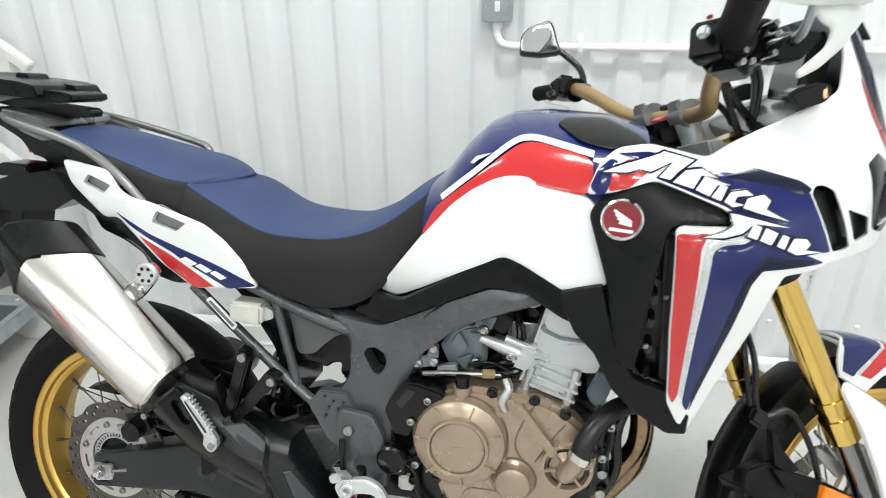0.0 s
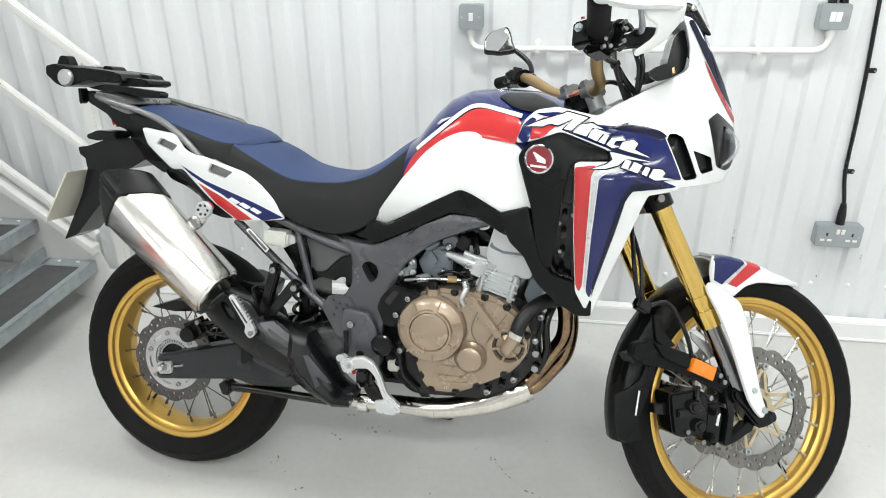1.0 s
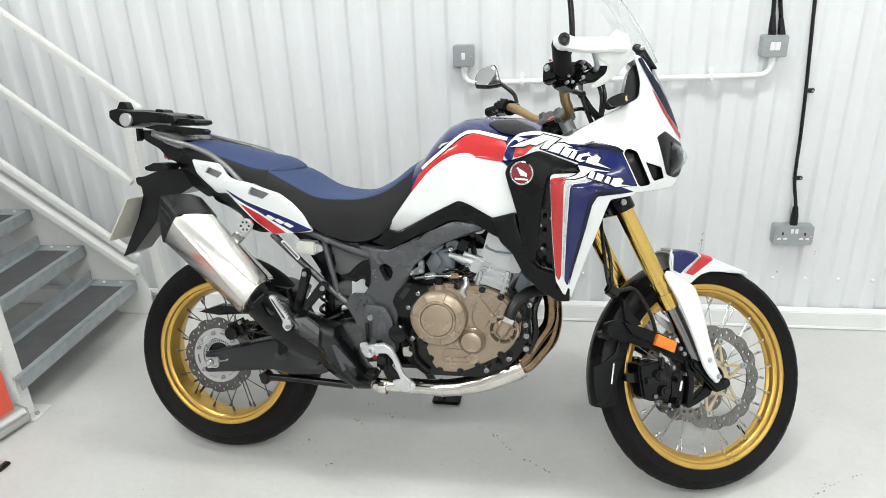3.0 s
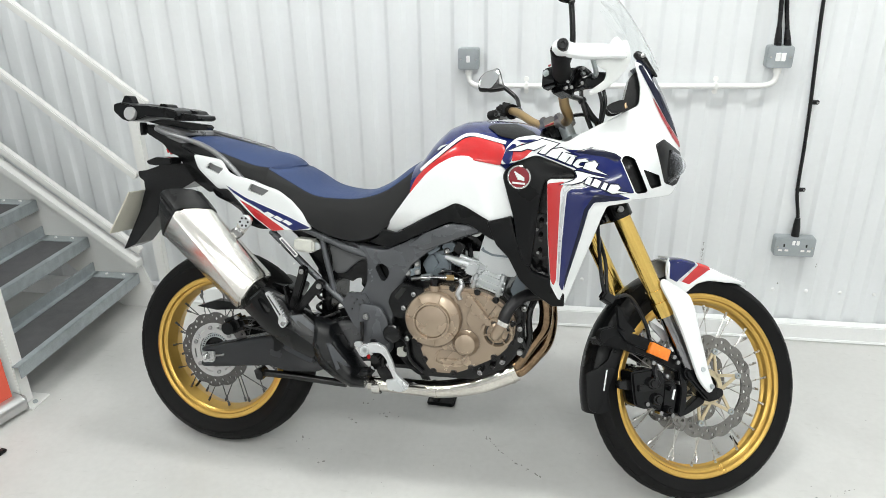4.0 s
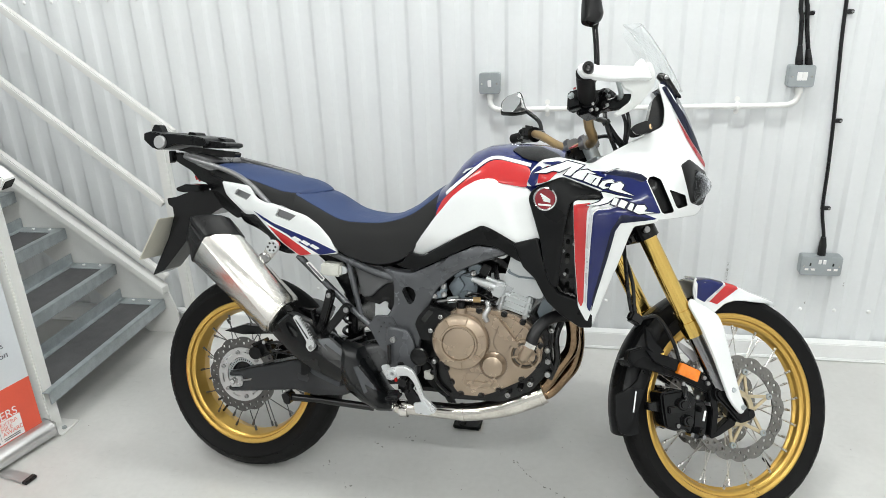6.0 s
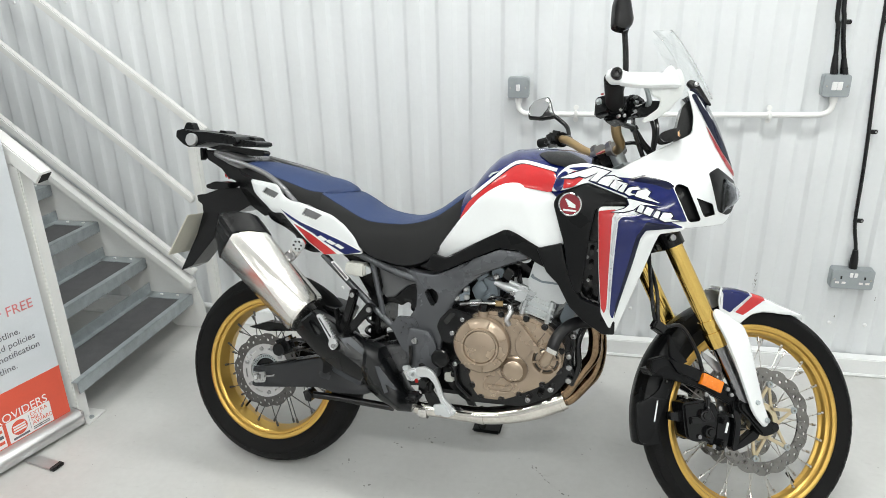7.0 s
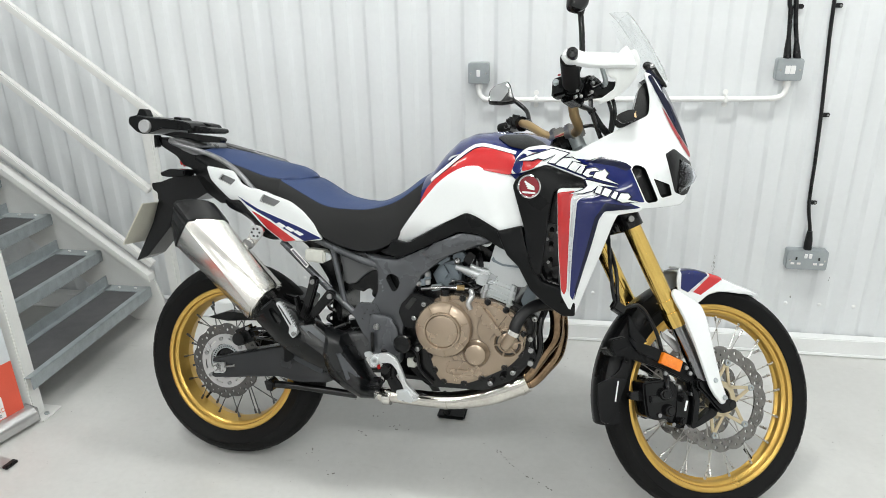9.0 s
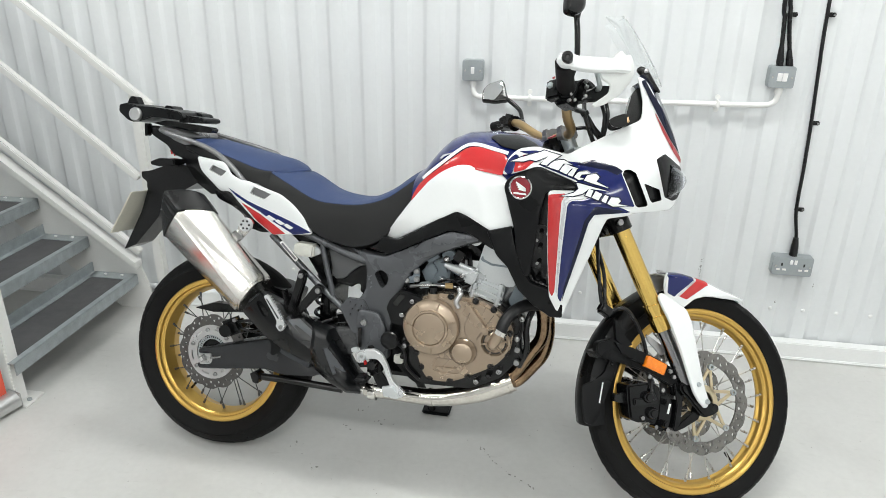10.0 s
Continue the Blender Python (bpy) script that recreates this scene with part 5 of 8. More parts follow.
part("reservoir_tab", slab([(0.382, 0.736), (0.402, 0.728), (0.404, 0.712), (0.385, 0.705)], -0.155, -0.14, 0.006, 0.002), ALU, bike)
part("caution_label", sheet([(0.265, 0.736), (0.275, 0.743), (0.329, 0.690), (0.320, 0.679)], flat(-0.151), thick=0.003, round_edge=0.0005, corner=0.004), TRIMPAINT, bike, "white caution label with dark bars")
part("label_bar", sheet([(0.271, 0.733), (0.276, 0.737), (0.324, 0.690), (0.319, 0.686)], flat(-0.1525), thick=0.001, round_edge=0.0002, corner=0.001), BANNERTEXT, bike)

# inner dark bodywork
part("under_tray", box(bmesh.new(), (0.34, 0.17, 0.14), (0.36, 0, 0.80), (0, 18, 0), 0.02), SATIN, bike, "black inner tray below the seat")
part("battery_box", box(bmesh.new(), (0.20, 0.16, 0.12), (0.50, 0, 0.71), None, 0.02), SATIN, bike)
part("airbox", box(bmesh.new(), (0.32, 0.20, 0.16), (0.80, 0.02, 0.80), None, 0.02), SATIN, bike, "black airbox below the tank")
part("intake", box(bmesh.new(), (0.20, 0.17, 0.22), (0.74, 0.03, 0.66), None, 0.02), SATIN, bike)
part("hugger_fin", slab([(-0.086, 0.466), (-0.012, 0.492), (0.064, 0.490), (0.12, 0.47), (0.064, 0.466), (-0.013, 0.458)], -0.05, -0.02, 0.003, 0.003), SATIN, bike, "black fin of the rear hugger")
part("rear_hugger", sheet([(0.03, 0.535), (0.10, 0.550), (0.20, 0.575), (0.28, 0.55), (0.26, 0.50), (0.18, 0.515), (0.10, 0.535)], flat(-0.07), thick=0.14, round_edge=0.01), SATIN, bike, "black rear hugger")
part("inner_fender", slab([(0.20, 0.80), (0.30, 0.74), (0.38, 0.62), (0.40, 0.50), (0.415, 0.50), (0.42, 0.72), (0.30, 0.86)], -0.09, 0.09, 0.02, 0.006), SATIN, bike)
shock = part("shock_absorber", rod(bmesh.new(), (0.385, 0, 0.72), (0.375, 0, 0.36), 0.028, 0.028, 16), STEELDARK, bike)
part("spring", tube(bmesh.new(), [(0.385 - 0.0004 * k + 0.036 * math.cos(k * 0.9), 0.042 * math.sin(k * 0.9), 0.68 - 0.006 * k) for k in range(48)], 0.006, 6, 2), STEELDARK, shock)

# swing arm
sa_y = surface([(-0.03, 0.32, -0.130), (0.1, 0.33, -0.142), (0.25, 0.36, -0.150), (0.38, 0.36, -0.150), (0.5, 0.42, -0.13)])
arm = part("swing_arm", sheet([(-0.034, 0.345), (0.045, 0.368), (0.228, 0.415), (0.310, 0.440), (0.42, 0.47), (0.52, 0.49), (0.54, 0.43), (0.46, 0.34), (0.387, 0.312), (0.288, 0.306), (0.227, 0.317), (0.061, 0.293), (-0.020, 0.283), (-0.034, 0.30), (0.012, 0.302), (0.02, 0.315), (0.018, 0.332), (-0.03, 0.33)], sa_y, thick=0.055, round_edge=0.012), ARMBLACK, bike, "black satin swing arm")
part("swing_arm_tube", sheet([(-0.034, 0.345), (0.045, 0.368), (0.228, 0.415), (0.42, 0.47), (0.54, 0.43), (0.387, 0.312), (0.227, 0.317), (-0.020, 0.283)], flat(-0.14), thick=0.05, round_edge=0.012, mirror=True), ARMBLACK, bike, "black satin swing arm")
# The highlight on this black shield is put into its grey.
part("arm_shield", sheet([(0.276, 0.424), (0.392, 0.363), (0.383, 0.345), (0.286, 0.384)], flat(-0.178), thick=0.02, round_edge=0.006), SHIELDGREY, bike, "black arm shield, its highlight put into a lighter grey")
part("arm_clip", slab([(0.242, 0.430), (0.275, 0.438), (0.291, 0.394), (0.268, 0.377), (0.256, 0.379), (0.258, 0.415)], -0.182, -0.165, 0.004, 0.003), PLASTIC, bike, "black clip on the swing arm")
part("axle_block", box(bmesh.new(), (0.046, 0.012, 0.036), (0.004, -0.134, 0.320), (0, -8, 0), 0.003), CARRIER, bike, "aluminium axle adjuster block")
part("axle_nut", rod(bmesh.new(), (0, -0.128, 0.325), (0, -0.152, 0.325), 0.012, n=6), BOLT, bike)
part("axle_end", rod(bmesh.new(), (0, -0.128, 0.325), (0, -0.158, 0.325), 0.0065, n=12), CHROME, bike)
part("adjuster_bolt", rod(bmesh.new(), (0.02, -0.136, 0.325), (0.06, -0.136, 0.333), 0.004, n=8), BOLT, bike)
slots = []
for k in range(6):
    q = k * math.pi / 3 + 0.25
    slots.append([Vector((r * math.cos(q + d), r * math.sin(q + d))) for r, d in ((0.073, -0.20), (0.073, 0), (0.073, 0.20), (0.079, 0.20), (0.079, 0), (0.079, -0.20))])
part("disc_carrier", drilled(ring_points(0.0915, 64), ring_points(0.058, 48), slots, 0.006), CARRIER, rear_wheel, "silver slotted disc carrier", Matrix.Translation((0, -0.084, 0)))
bolt = None
for k in range(6):
    q = k * math.pi / 3 - 0.27
    m = Matrix.Translation((0.076 * math.cos(q), -0.086, 0.076 * math.sin(q)))
    if bolt is None:
        bolt = part("bolt", revolve(bmesh.new(), [(0.0001, -0.002), (0.003, -0.002), (0.004, -0.005), (0.0065, -0.004), (0.0075, 0.002), (0.0001, 0.002)], 10), BOLT, rear_wheel, "", m)
    else:
        same_mesh("bolt", bolt, rear_wheel, m)
gaps = []
for k in range(40):
    q = k * math.pi / 20
    gaps.append([Vector((r * math.cos(q + d), r * math.sin(q + d))) for r, d in ((0.046, -0.035), (0.046, 0.035), (0.053, 0.035), (0.053, -0.035))])
part("sensor_ring", drilled(ring_points(0.056, 48), ring_points(0.043, 48), gaps, 0.002), GALV, rear_wheel, "slotted sensor ring", Matrix.Translation((0, -0.079, 0)))
part("hub_flange", revolve(bmesh.new(), [(0.012, -0.072), (0.040, -0.072), (0.060, -0.066), (0.062, -0.05), (0.012, -0.05)], 40), SATIN, rear_wheel)
cal = part("rear_caliper", box(bmesh.new(), (0.075, 0.05, 0.055), (0.085, -0.10, 0.432), (0, -25, 0), 0.012), SATIN, bike, "black rear brake caliper")
part("caliper_pot", rod(bmesh.new(), (0.075, -0.12, 0.424), (0.075, -0.140, 0.424), 0.021, n=20), SATIN, cal)
part("caliper_pin", rod(bmesh.new(), (0.035, -0.115, 0.418), (0.05, -0.115, 0.422), 0.008, n=10), BOLT, cal)
part("caliper_bolt", rod(bmesh.new(), (0.105, -0.12, 0.462), (0.105, -0.135, 0.462), 0.007, n=6), BOLT, cal)
part("brake_hose", tube(bmesh.new(), [(0.10, -0.11, 0.45), (0.16, -0.12, 0.462), (0.24, -0.13, 0.440), (0.34, -0.13, 0.46), (0.44, -0.12, 0.50)], 0.005, 8), CABLE, bike)
part("brake_hose", tube(bmesh.new(), [(0.09, -0.11, 0.44), (0.15, -0.11, 0.425), (0.23, -0.125, 0.43), (0.33, -0.12, 0.45)], 0.004, 8), CABLE, bike)
part("chain", box(bmesh.new(), (0.58, 0.02, 0.016), (0.30, 0.06, 0.40), (0, -2, 0), 0.004), STEELDARK, bike, "dark drive chain")
part("chain", box(bmesh.new(), (0.58, 0.02, 0.016), (0.30, 0.06, 0.275), (0, -7, 0), 0.004), STEELDARK, bike, "dark drive chain")
part("centre_stand_bar", tube(bmesh.new(), [(0.18, -0.12, 0.278), (0.30, -0.12, 0.277), (0.48, -0.12, 0.270)], 0.012, 12), STEELDARK, bike, "black stand lever")
part("lever_foot", slab([(0.165, 0.29), (0.185, 0.298), (0.20, 0.285), (0.195, 0.258), (0.175, 0.26)], -0.14, -0.10, 0.004, 0.003), STEELDARK, bike)
part("side_stand", tube(bmesh.new(), [(0.60, 0.13, 0.34), (0.655, 0.20, 0.22), (0.70, 0.275, 0.085)], 0.014, 10), STEELDARK, bike, "black side stand")
part("stand_foot", box(bmesh.new(), (0.105, 0.075, 0.014), (0.715, 0.297, 0.079), (14, 0, 0), 0.006), PLASTIC, bike)


# engine
part("crankcase", slab([(0.66, 0.62), (0.72, 0.64), (0.95, 0.635), (1.04, 0.58), (1.05, 0.46), (0.99, 0.38), (0.90, 0.335), (0.72, 0.33), (0.66, 0.38), (0.64, 0.5)], -0.15, 0.17, 0.02, 0.01), STEELDARK, bike, "dark engine block")
cov = part("crankcase_cover", slab([(0.700, 0.556), (0.728, 0.612), (0.790, 0.634), (0.86, 0.630), (0.928, 0.622), (0.985, 0.590), (1.022, 0.545), (1.017, 0.480), (0.975, 0.430), (0.885, 0.381), (0.84, 0.362), (0.774, 0.362), (0.753, 0.388), (0.735, 0.440), (0.702, 0.488)], -0.192, -0.14, 0.02, 0.010), BRONZE, bike, "bronze painted engine cover")
part("clutch_cover", revolve(bmesh.new(), [(0.0001, -0.034), (0.040, -0.034), (0.047, -0.032), (0.050, -0.026), (0.070, -0.022), (0.081, -0.014), (0.086, 0.0), (0.086, 0.01), (0.0001, 0.01)], 72, (0.777, -0.196, 0.532)), BRONZE, cov, "round bronze clutch cover", angle=30)
part("cover_ring", revolve(bmesh.new(), [(0.048, -0.030), (0.050, -0.036), (0.055, -0.036), (0.057, -0.026)], 72, (0.777, -0.196, 0.532)), BRONZE, cov)
for k in range(7):
    a = k * 2 * math.pi / 7 + 0.35
    part("rib", box(bmesh.new(), (0.030, 0.008, 0.003), (0.777 + 0.066 * math.cos(a), -0.220, 0.532 + 0.066 * math.sin(a)), (0, -math.degrees(a), 0), 0.001), BRONZE, cov)
part("mark", box(bmesh.new(), (0.030, 0.0015, 0.004), (0.777, -0.2305, 0.534), (0, -3, 0), 0.0005), BRONZE, cov, "raised bar in place of a word")
part("oil_cap_cover", revolve(bmesh.new(), [(0.0001, -0.026), (0.022, -0.026), (0.030, -0.022), (0.034, -0.008), (0.040, -0.002), (0.040, 0.01), (0.0001, 0.01)], 48, (0.877, -0.192, 0.466)), BRONZE, cov, "round bronze oil filter cover")
part("pump_cover", revolve(bmesh.new(), [(0.0001, -0.012), (0.014, -0.014), (0.017, -0.010), (0.036, -0.004), (0.040, -0.012), (0.046, -0.012), (0.047, 0.006), (0.0001, 0.006)], 48, (0.970, -0.194, 0.506)), BRONZE, cov, "bronze water pump cover")
for k in range(6):
    a = k * math.pi / 3 + 0.2
    part("rib", box(bmesh.new(), (0.036, 0.012, 0.005), (0.970 + 0.026 * math.cos(a), -0.203, 0.506 + 0.026 * math.sin(a)), (0, -math.degrees(a), 0), 0.0015), BRONZE, cov)
part("pump_spout", tube(bmesh.new(), [(0.965, -0.20, 0.500), (0.968, -0.225, 0.508), (0.980, -0.232, 0.53), (0.988, -0.232, 0.548)], 0.016, 14), BRONZE, cov)
part("web", slab([(0.868, 0.622), (0.884, 0.618), (0.953, 0.535), (0.940, 0.524)], -0.208, -0.19, 0.004, 0.004), BRONZE, cov)
part("web", slab([(0.835, 0.618), (0.842, 0.616), (0.862, 0.50), (0.854, 0.50)], -0.197, -0.19, 0.002, 0.001), BRONZE, cov)
part("panel_rib", slab([(0.795, 0.412), (0.80, 0.402), (0.86, 0.400), (0.885, 0.424), (0.884, 0.434), (0.858, 0.411), (0.804, 0.412)], -0.198, -0.19, 0.002, 0.002), BRONZE, cov)
part("filler_neck", rod(bmesh.new(), (0.776, -0.185, 0.612), (0.776, -0.185, 0.632), 0.017, n=20), BRONZE, cov)
part("filler_cap", rod(bmesh.new(), (0.776, -0.185, 0.630), (0.774, -0.185, 0.650), 0.013, n=12), SATIN, cov, "black oil filler cap")
BOLTS = [(0.716, 0.486), (0.702, 0.520), (0.715, 0.598), (0.83, 0.628), (0.905, 0.622), (0.960, 0.602), (1.012, 0.535), (1.008, 0.474), (0.962, 0.428), (0.895, 0.388), (0.842, 0.368), (0.780, 0.368), (0.752, 0.402), (0.735, 0.445)]
first = None
for x, z in BOLTS:
    if first is None:
        b = revolve(bmesh.new(), [(0.0001, -0.006), (0.003, -0.006), (0.0035, -0.008), (0.0065, -0.008), (0.008, -0.001), (0.010, 0), (0.010, 0.006), (0.0001, 0.006)], 12)
        first = part("bolt", b, BRONZE, cov, "", Matrix.Translation((x, -0.192, z)))
        first.data.materials[0] = STEELDARK
    else:
        same_mesh("bolt", first, cov, Matrix.Translation((x, -0.192, z)))
guard = part("engine_guard", slab([(0.645, 0.600), (0.675, 0.633), (0.692, 0.633), (0.744, 0.620), (0.750, 0.596), (0.735, 0.586), (0.706, 0.578), (0.696, 0.560), (0.680, 0.526), (0.654, 0.530), (0.636, 0.574)], -0.20, -0.165, 0.006, 0.004), SATIN, bike, "black bracket beside the clutch cover")
# Black plate painting the shade of an opening in the solid bracket.
part("opening", slab([(0.656, 0.592), (0.678, 0.622), (0.694, 0.618), (0.668, 0.582)], -0.2012, -0.199, 0.004, 0), DARK, guard)
for x, z in ((0.716, 0.604), (0.686, 0.560)):
    part("bolt", revolve(bmesh.new(), [(0.0001, -0.003), (0.003, -0.003), (0.004, -0.006), (0.007, -0.005), (0.008, 0), (0.0001, 0)], 12, (x, -0.201, z)), BOLT, guard)

# cylinders lean forward
head = part("cylinder", slab([(0.868, 0.618), (0.884, 0.672), (0.90, 0.688), (0.985, 0.665), (0.972, 0.600), (0.955, 0.568), (0.90, 0.592)], -0.145, 0.12, 0.008, 0.005), ALU, bike, "silver grey engine cylinder")
for k in range(4):
    part("fin", box(bmesh.new(), (0.088, 0.02, 0.005), (0.930 + 0.004 * k, -0.150, 0.606 + 0.018 * k), (0, 18, 0), 0.002), ALU, head)
for x in (0.892, 0.972):
    part("stud_tower", tube(bmesh.new(), [(x - 0.012, -0.150, 0.604), (x + 0.004, -0.150, 0.670)], 0.008, 10, 4), ALU, head)
top = part("cylinder_head", slab([(0.888, 0.690), (0.905, 0.752), (0.915, 0.790), (0.960, 0.782), (1.0, 0.762), (1.02, 0.705), (1.01, 0.665), (0.985, 0.664)], -0.148, 0.12, 0.008, 0.006), ALU, bike, "silver grey cylinder head")
part("head_panel", slab([(0.955, 0.718), (0.985, 0.722), (0.980, 0.700), (0.958, 0.680)], -0.151, -0.14, 0.004, 0.002), ALU, top)
part("head_line", slab([(0.905, 0.742), (0.912, 0.736), (0.94, 0.725), (1.0, 0.722), (1.0, 0.727), (0.94, 0.731), (0.916, 0.742), (0.912, 0.752)], -0.152, -0.14, 0.002, 0.001), ENGGREY, top)
part("front_case", slab([(0.995, 0.62), (1.012, 0.665), (1.045, 0.65), (1.032, 0.61), (1.01, 0.59)], -0.13, 0.1, 0.006, 0.004), ENGGREY, bike, "grey engine casting")
part("spark_plug_cap", rod(bmesh.new(), (0.915, -0.10, 0.772), (0.895, -0.12, 0.795), 0.022, n=16), SATIN, bike)
part("plug_disc", revolve(bmesh.new(), [(0.0001, -0.006), (0.012, -0.006), (0.020, -0.002), (0.020, 0.004), (0.0001, 0.004)], 20, (0.888, -0.150, 0.800)), ALU, bike)
boost = part("water_joint", tube(bmesh.new(), [(0.800, -0.155, 0.716), (0.84, -0.155, 0.704), (0.885, -0.152, 0.690)], [0.008, 0.012, 0.016], 12), ALU, bike, "silver cast coolant joint")
part("joint_flange", box(bmesh.new(), (0.035, 0.03, 0.05), (0.882, -0.152, 0.690), (0, 20, 0), 0.006), ALU, boost)
part("joint_ear", rod(bmesh.new(), (0.845, -0.16, 0.722), (0.885, -0.158, 0.708), 0.007, n=10), ALU, boost)
thr = part("throttle_body", slab([(0.722, 0.682), (0.745, 0.715), (0.790, 0.728), (0.812, 0.690), (0.810, 0.652), (0.77, 0.632), (0.742, 0.642)], -0.125, 0.05, 0.004, 0.006), ENGGREY, bike, "grey throttle body block")
for pts in ([(0.742, 0.690), (0.758, 0.716), (0.775, 0.690), (0.762, 0.670)], [(0.778, 0.718), (0.798, 0.716), (0.805, 0.690), (0.786, 0.684)], [(0.756, 0.662), (0.782, 0.675), (0.795, 0.655), (0.772, 0.640)]):
    part("block", slab(pts, -0.138, -0.12, 0.003, 0.003), ENGGREY, thr)
part("engine_hanger", slab([(0.706, 0.698), (0.724, 0.700), (0.726, 0.672), (0.716, 0.655), (0.690, 0.648), (0.680, 0.660), (0.688, 0.670), (0.706, 0.674)], -0.165, -0.155, 0.006, 0.003), ENGGREY, bike, "grey engine hanger plate")
for x, z in ((0.716, 0.690), (0.688, 0.659), (0.718, 0.665), (0.806, 0.735)):
    part("bolt", revolve(bmesh.new(), [(0.0001, -0.008), (0.005, -0.009), (0.009, -0.006), (0.010, 0), (0.0001, 0)], 12, (x, -0.165, z)), BOLT, bike)
part("pipe_joint", tube(bmesh.new(), [(0.855, -0.19, 0.598), (0.848, -0.195, 0.615), (0.858, -0.19, 0.637), (0.852, -0.18, 0.652)], 0.0085, 12), CARRIER, bike, "bent grey coolant pipe")
part("linkage", tube(bmesh.new(), [(0.70, -0.17, 0.642), (0.75, -0.178, 0.652), (0.81, -0.175, 0.655), (0.84, -0.165, 0.652)], 0.005, 8), BOLT, bike)
part("linkage_nut", rod(bmesh.new(), (0.808, -0.176, 0.656), (0.830, -0.17, 0.655), 0.009, n=6), GOLDBAR, bike)
for pts, r in (([(0.82, -0.12, 0.66), (0.85, -0.13, 0.69), (0.87, -0.12, 0.71), (0.86, -0.10, 0.75)], 0.008), ([(0.80, -0.13, 0.645), (0.85, -0.14, 0.668), (0.89, -0.13, 0.665)], 0.006), ([(0.70, -0.12, 0.60), (0.69, -0.15, 0.64), (0.66, -0.14, 0.68), (0.68, -0.12, 0.74)], 0.006),
               ([(0.76, -0.13, 0.645), (0.82, -0.14, 0.645), (0.87, -0.14, 0.655), (0.90, -0.10, 0.69)], 0.007)):
    part("hose", tube(bmesh.new(), pts, r, 8), CABLE, bike)
hose = part("coolant_hose", tube(bmesh.new(), [(0.988, -0.232, 0.545), (0.998, -0.225, 0.578), (1.022, -0.205, 0.608), (1.055, -0.175, 0.622), (1.10, -0.14, 0.620)], 0.018, 14), CABLE, bike, "thick black coolant hose")
part("hose_clip", rod(bmesh.new(), (0.986, -0.232, 0.541), (0.991, -0.231, 0.553), 0.0205, n=18), STEEL, hose)
rad = part("radiator", box(bmesh.new(), (0.035, 0.13, 0.30), (1.118, -0.15, 0.79), (0, -4, 0), 0.006), RADIATOR, bike, "black radiator")
part("fan_shroud", revolve(bmesh.new(), [(0.0001, -0.01), (0.02, -0.012), (0.05, -0.006), (0.062, 0.0), (0.062, 0.02), (0.0001, 0.02)], 28, (1.075, -0.19, 0.80)), RADIATOR, rad)
for z in (0.84, 0.80, 0.755, 0.71):
    part("fan_blade", box(bmesh.new(), (0.012, 0.03, 0.022), (1.082, -0.212, z), (20, 0, 0), 0.003), STEELDARK, rad)
for x, z in ((1.071, 0.822), (1.077, 0.757), (1.100, 0.842)):
    part("bolt", revolve(bmesh.new(), [(0.0001, -0.004), (0.004, -0.004), (0.005, 0), (0.0001, 0)], 8, (x, -0.226, z)), BOLT, rad)
part("radiator", box(bmesh.new(), (0.035, 0.13, 0.30), (1.118, 0.15, 0.79), (0, -4, 0), 0.006), RADIATOR, bike, "black radiator")
part("radiator_duct", slab([(0.985, 0.86), (1.00, 0.95), (1.11, 0.96), (1.145, 0.72), (1.12, 0.66), (1.06, 0.68), (1.03, 0.73)], -0.180, -0.10, 0.01, 0.004), SATIN, bike, "black radiator surround")
part("inner_shroud", slab([(1.00, 0.95), (1.16, 0.96), (1.20, 0.88), (1.16, 0.66), (1.09, 0.62), (1.03, 0.72)], -0.10, 0.10, 0.01, 0.004), SATIN, bike, "black inner bodywork")
for z in (0.47, 0.43):
    part("bolt", rod(bmesh.new(), (1.035, -0.15, z + 0.01), (1.035, -0.165, z + 0.01), 0.009, n=6), BOLT, bike)
part("oil_pipe", tube(bmesh.new(), [(1.04, -0.13, 0.42), (1.06, -0.14, 0.48), (1.055, -0.14, 0.55), (1.07, -0.12, 0.60)], 0.010, 10), STEELDARK, bike)

# exhaust pipes
part("header_pipe", tube(bmesh.new(), [(1.03, -0.05, 0.65), (1.078, -0.078, 0.625), (1.098, -0.085, 0.583), (1.103, -0.085, 0.540), (1.097, -0.085, 0.497), (1.073, -0.085, 0.460), (1.046, -0.086, 0.418), (1.020, -0.088, 0.380), (0.98, -0.09, 0.355)], 0.020, 20), HEATED, bike, "heat-tinted brown exhaust header")
part("header_pipe", tube(bmesh.new(), [(1.05, 0.02, 0.63), (1.098, -0.010, 0.605), (1.113, -0.028, 0.554), (1.117, -0.03, 0.498), (1.106, -0.032, 0.438), (1.074, -0.036, 0.392), (1.031, -0.045, 0.345), (0.98, -0.06, 0.330)], 0.020, 20), HEATED, bike, "heat-tinted brown exhaust header")
col = part("collector", tube(bmesh.new(), [(1.022, -0.095, 0.364), (0.975, -0.098, 0.340), (0.915, -0.10, 0.311), (0.834, -0.10, 0.286), (0.76, -0.10, 0.275), (0.66, -0.10, 0.274), (0.55, -0.10, 0.274)], [0.036, 0.036, 0.033, 0.029, 0.027, 0.025, 0.023], 28), PIPE, bike, "polished steel exhaust collector")
part("collar", rod(bmesh.new(), (1.010, -0.0956, 0.3575), (0.998, -0.096, 0.352), 0.0385, n=24), PIPE, col)
part("collar", rod(bmesh.new(), (0.775, -0.10, 0.277), (0.765, -0.10, 0.2755), 0.0295, n=24), PIPE, col)
part("clamp", rod(bmesh.new(), (0.565, -0.10, 0.267), (0.59, -0.10, 0.268), 0.027, n=20), STEEL, col)

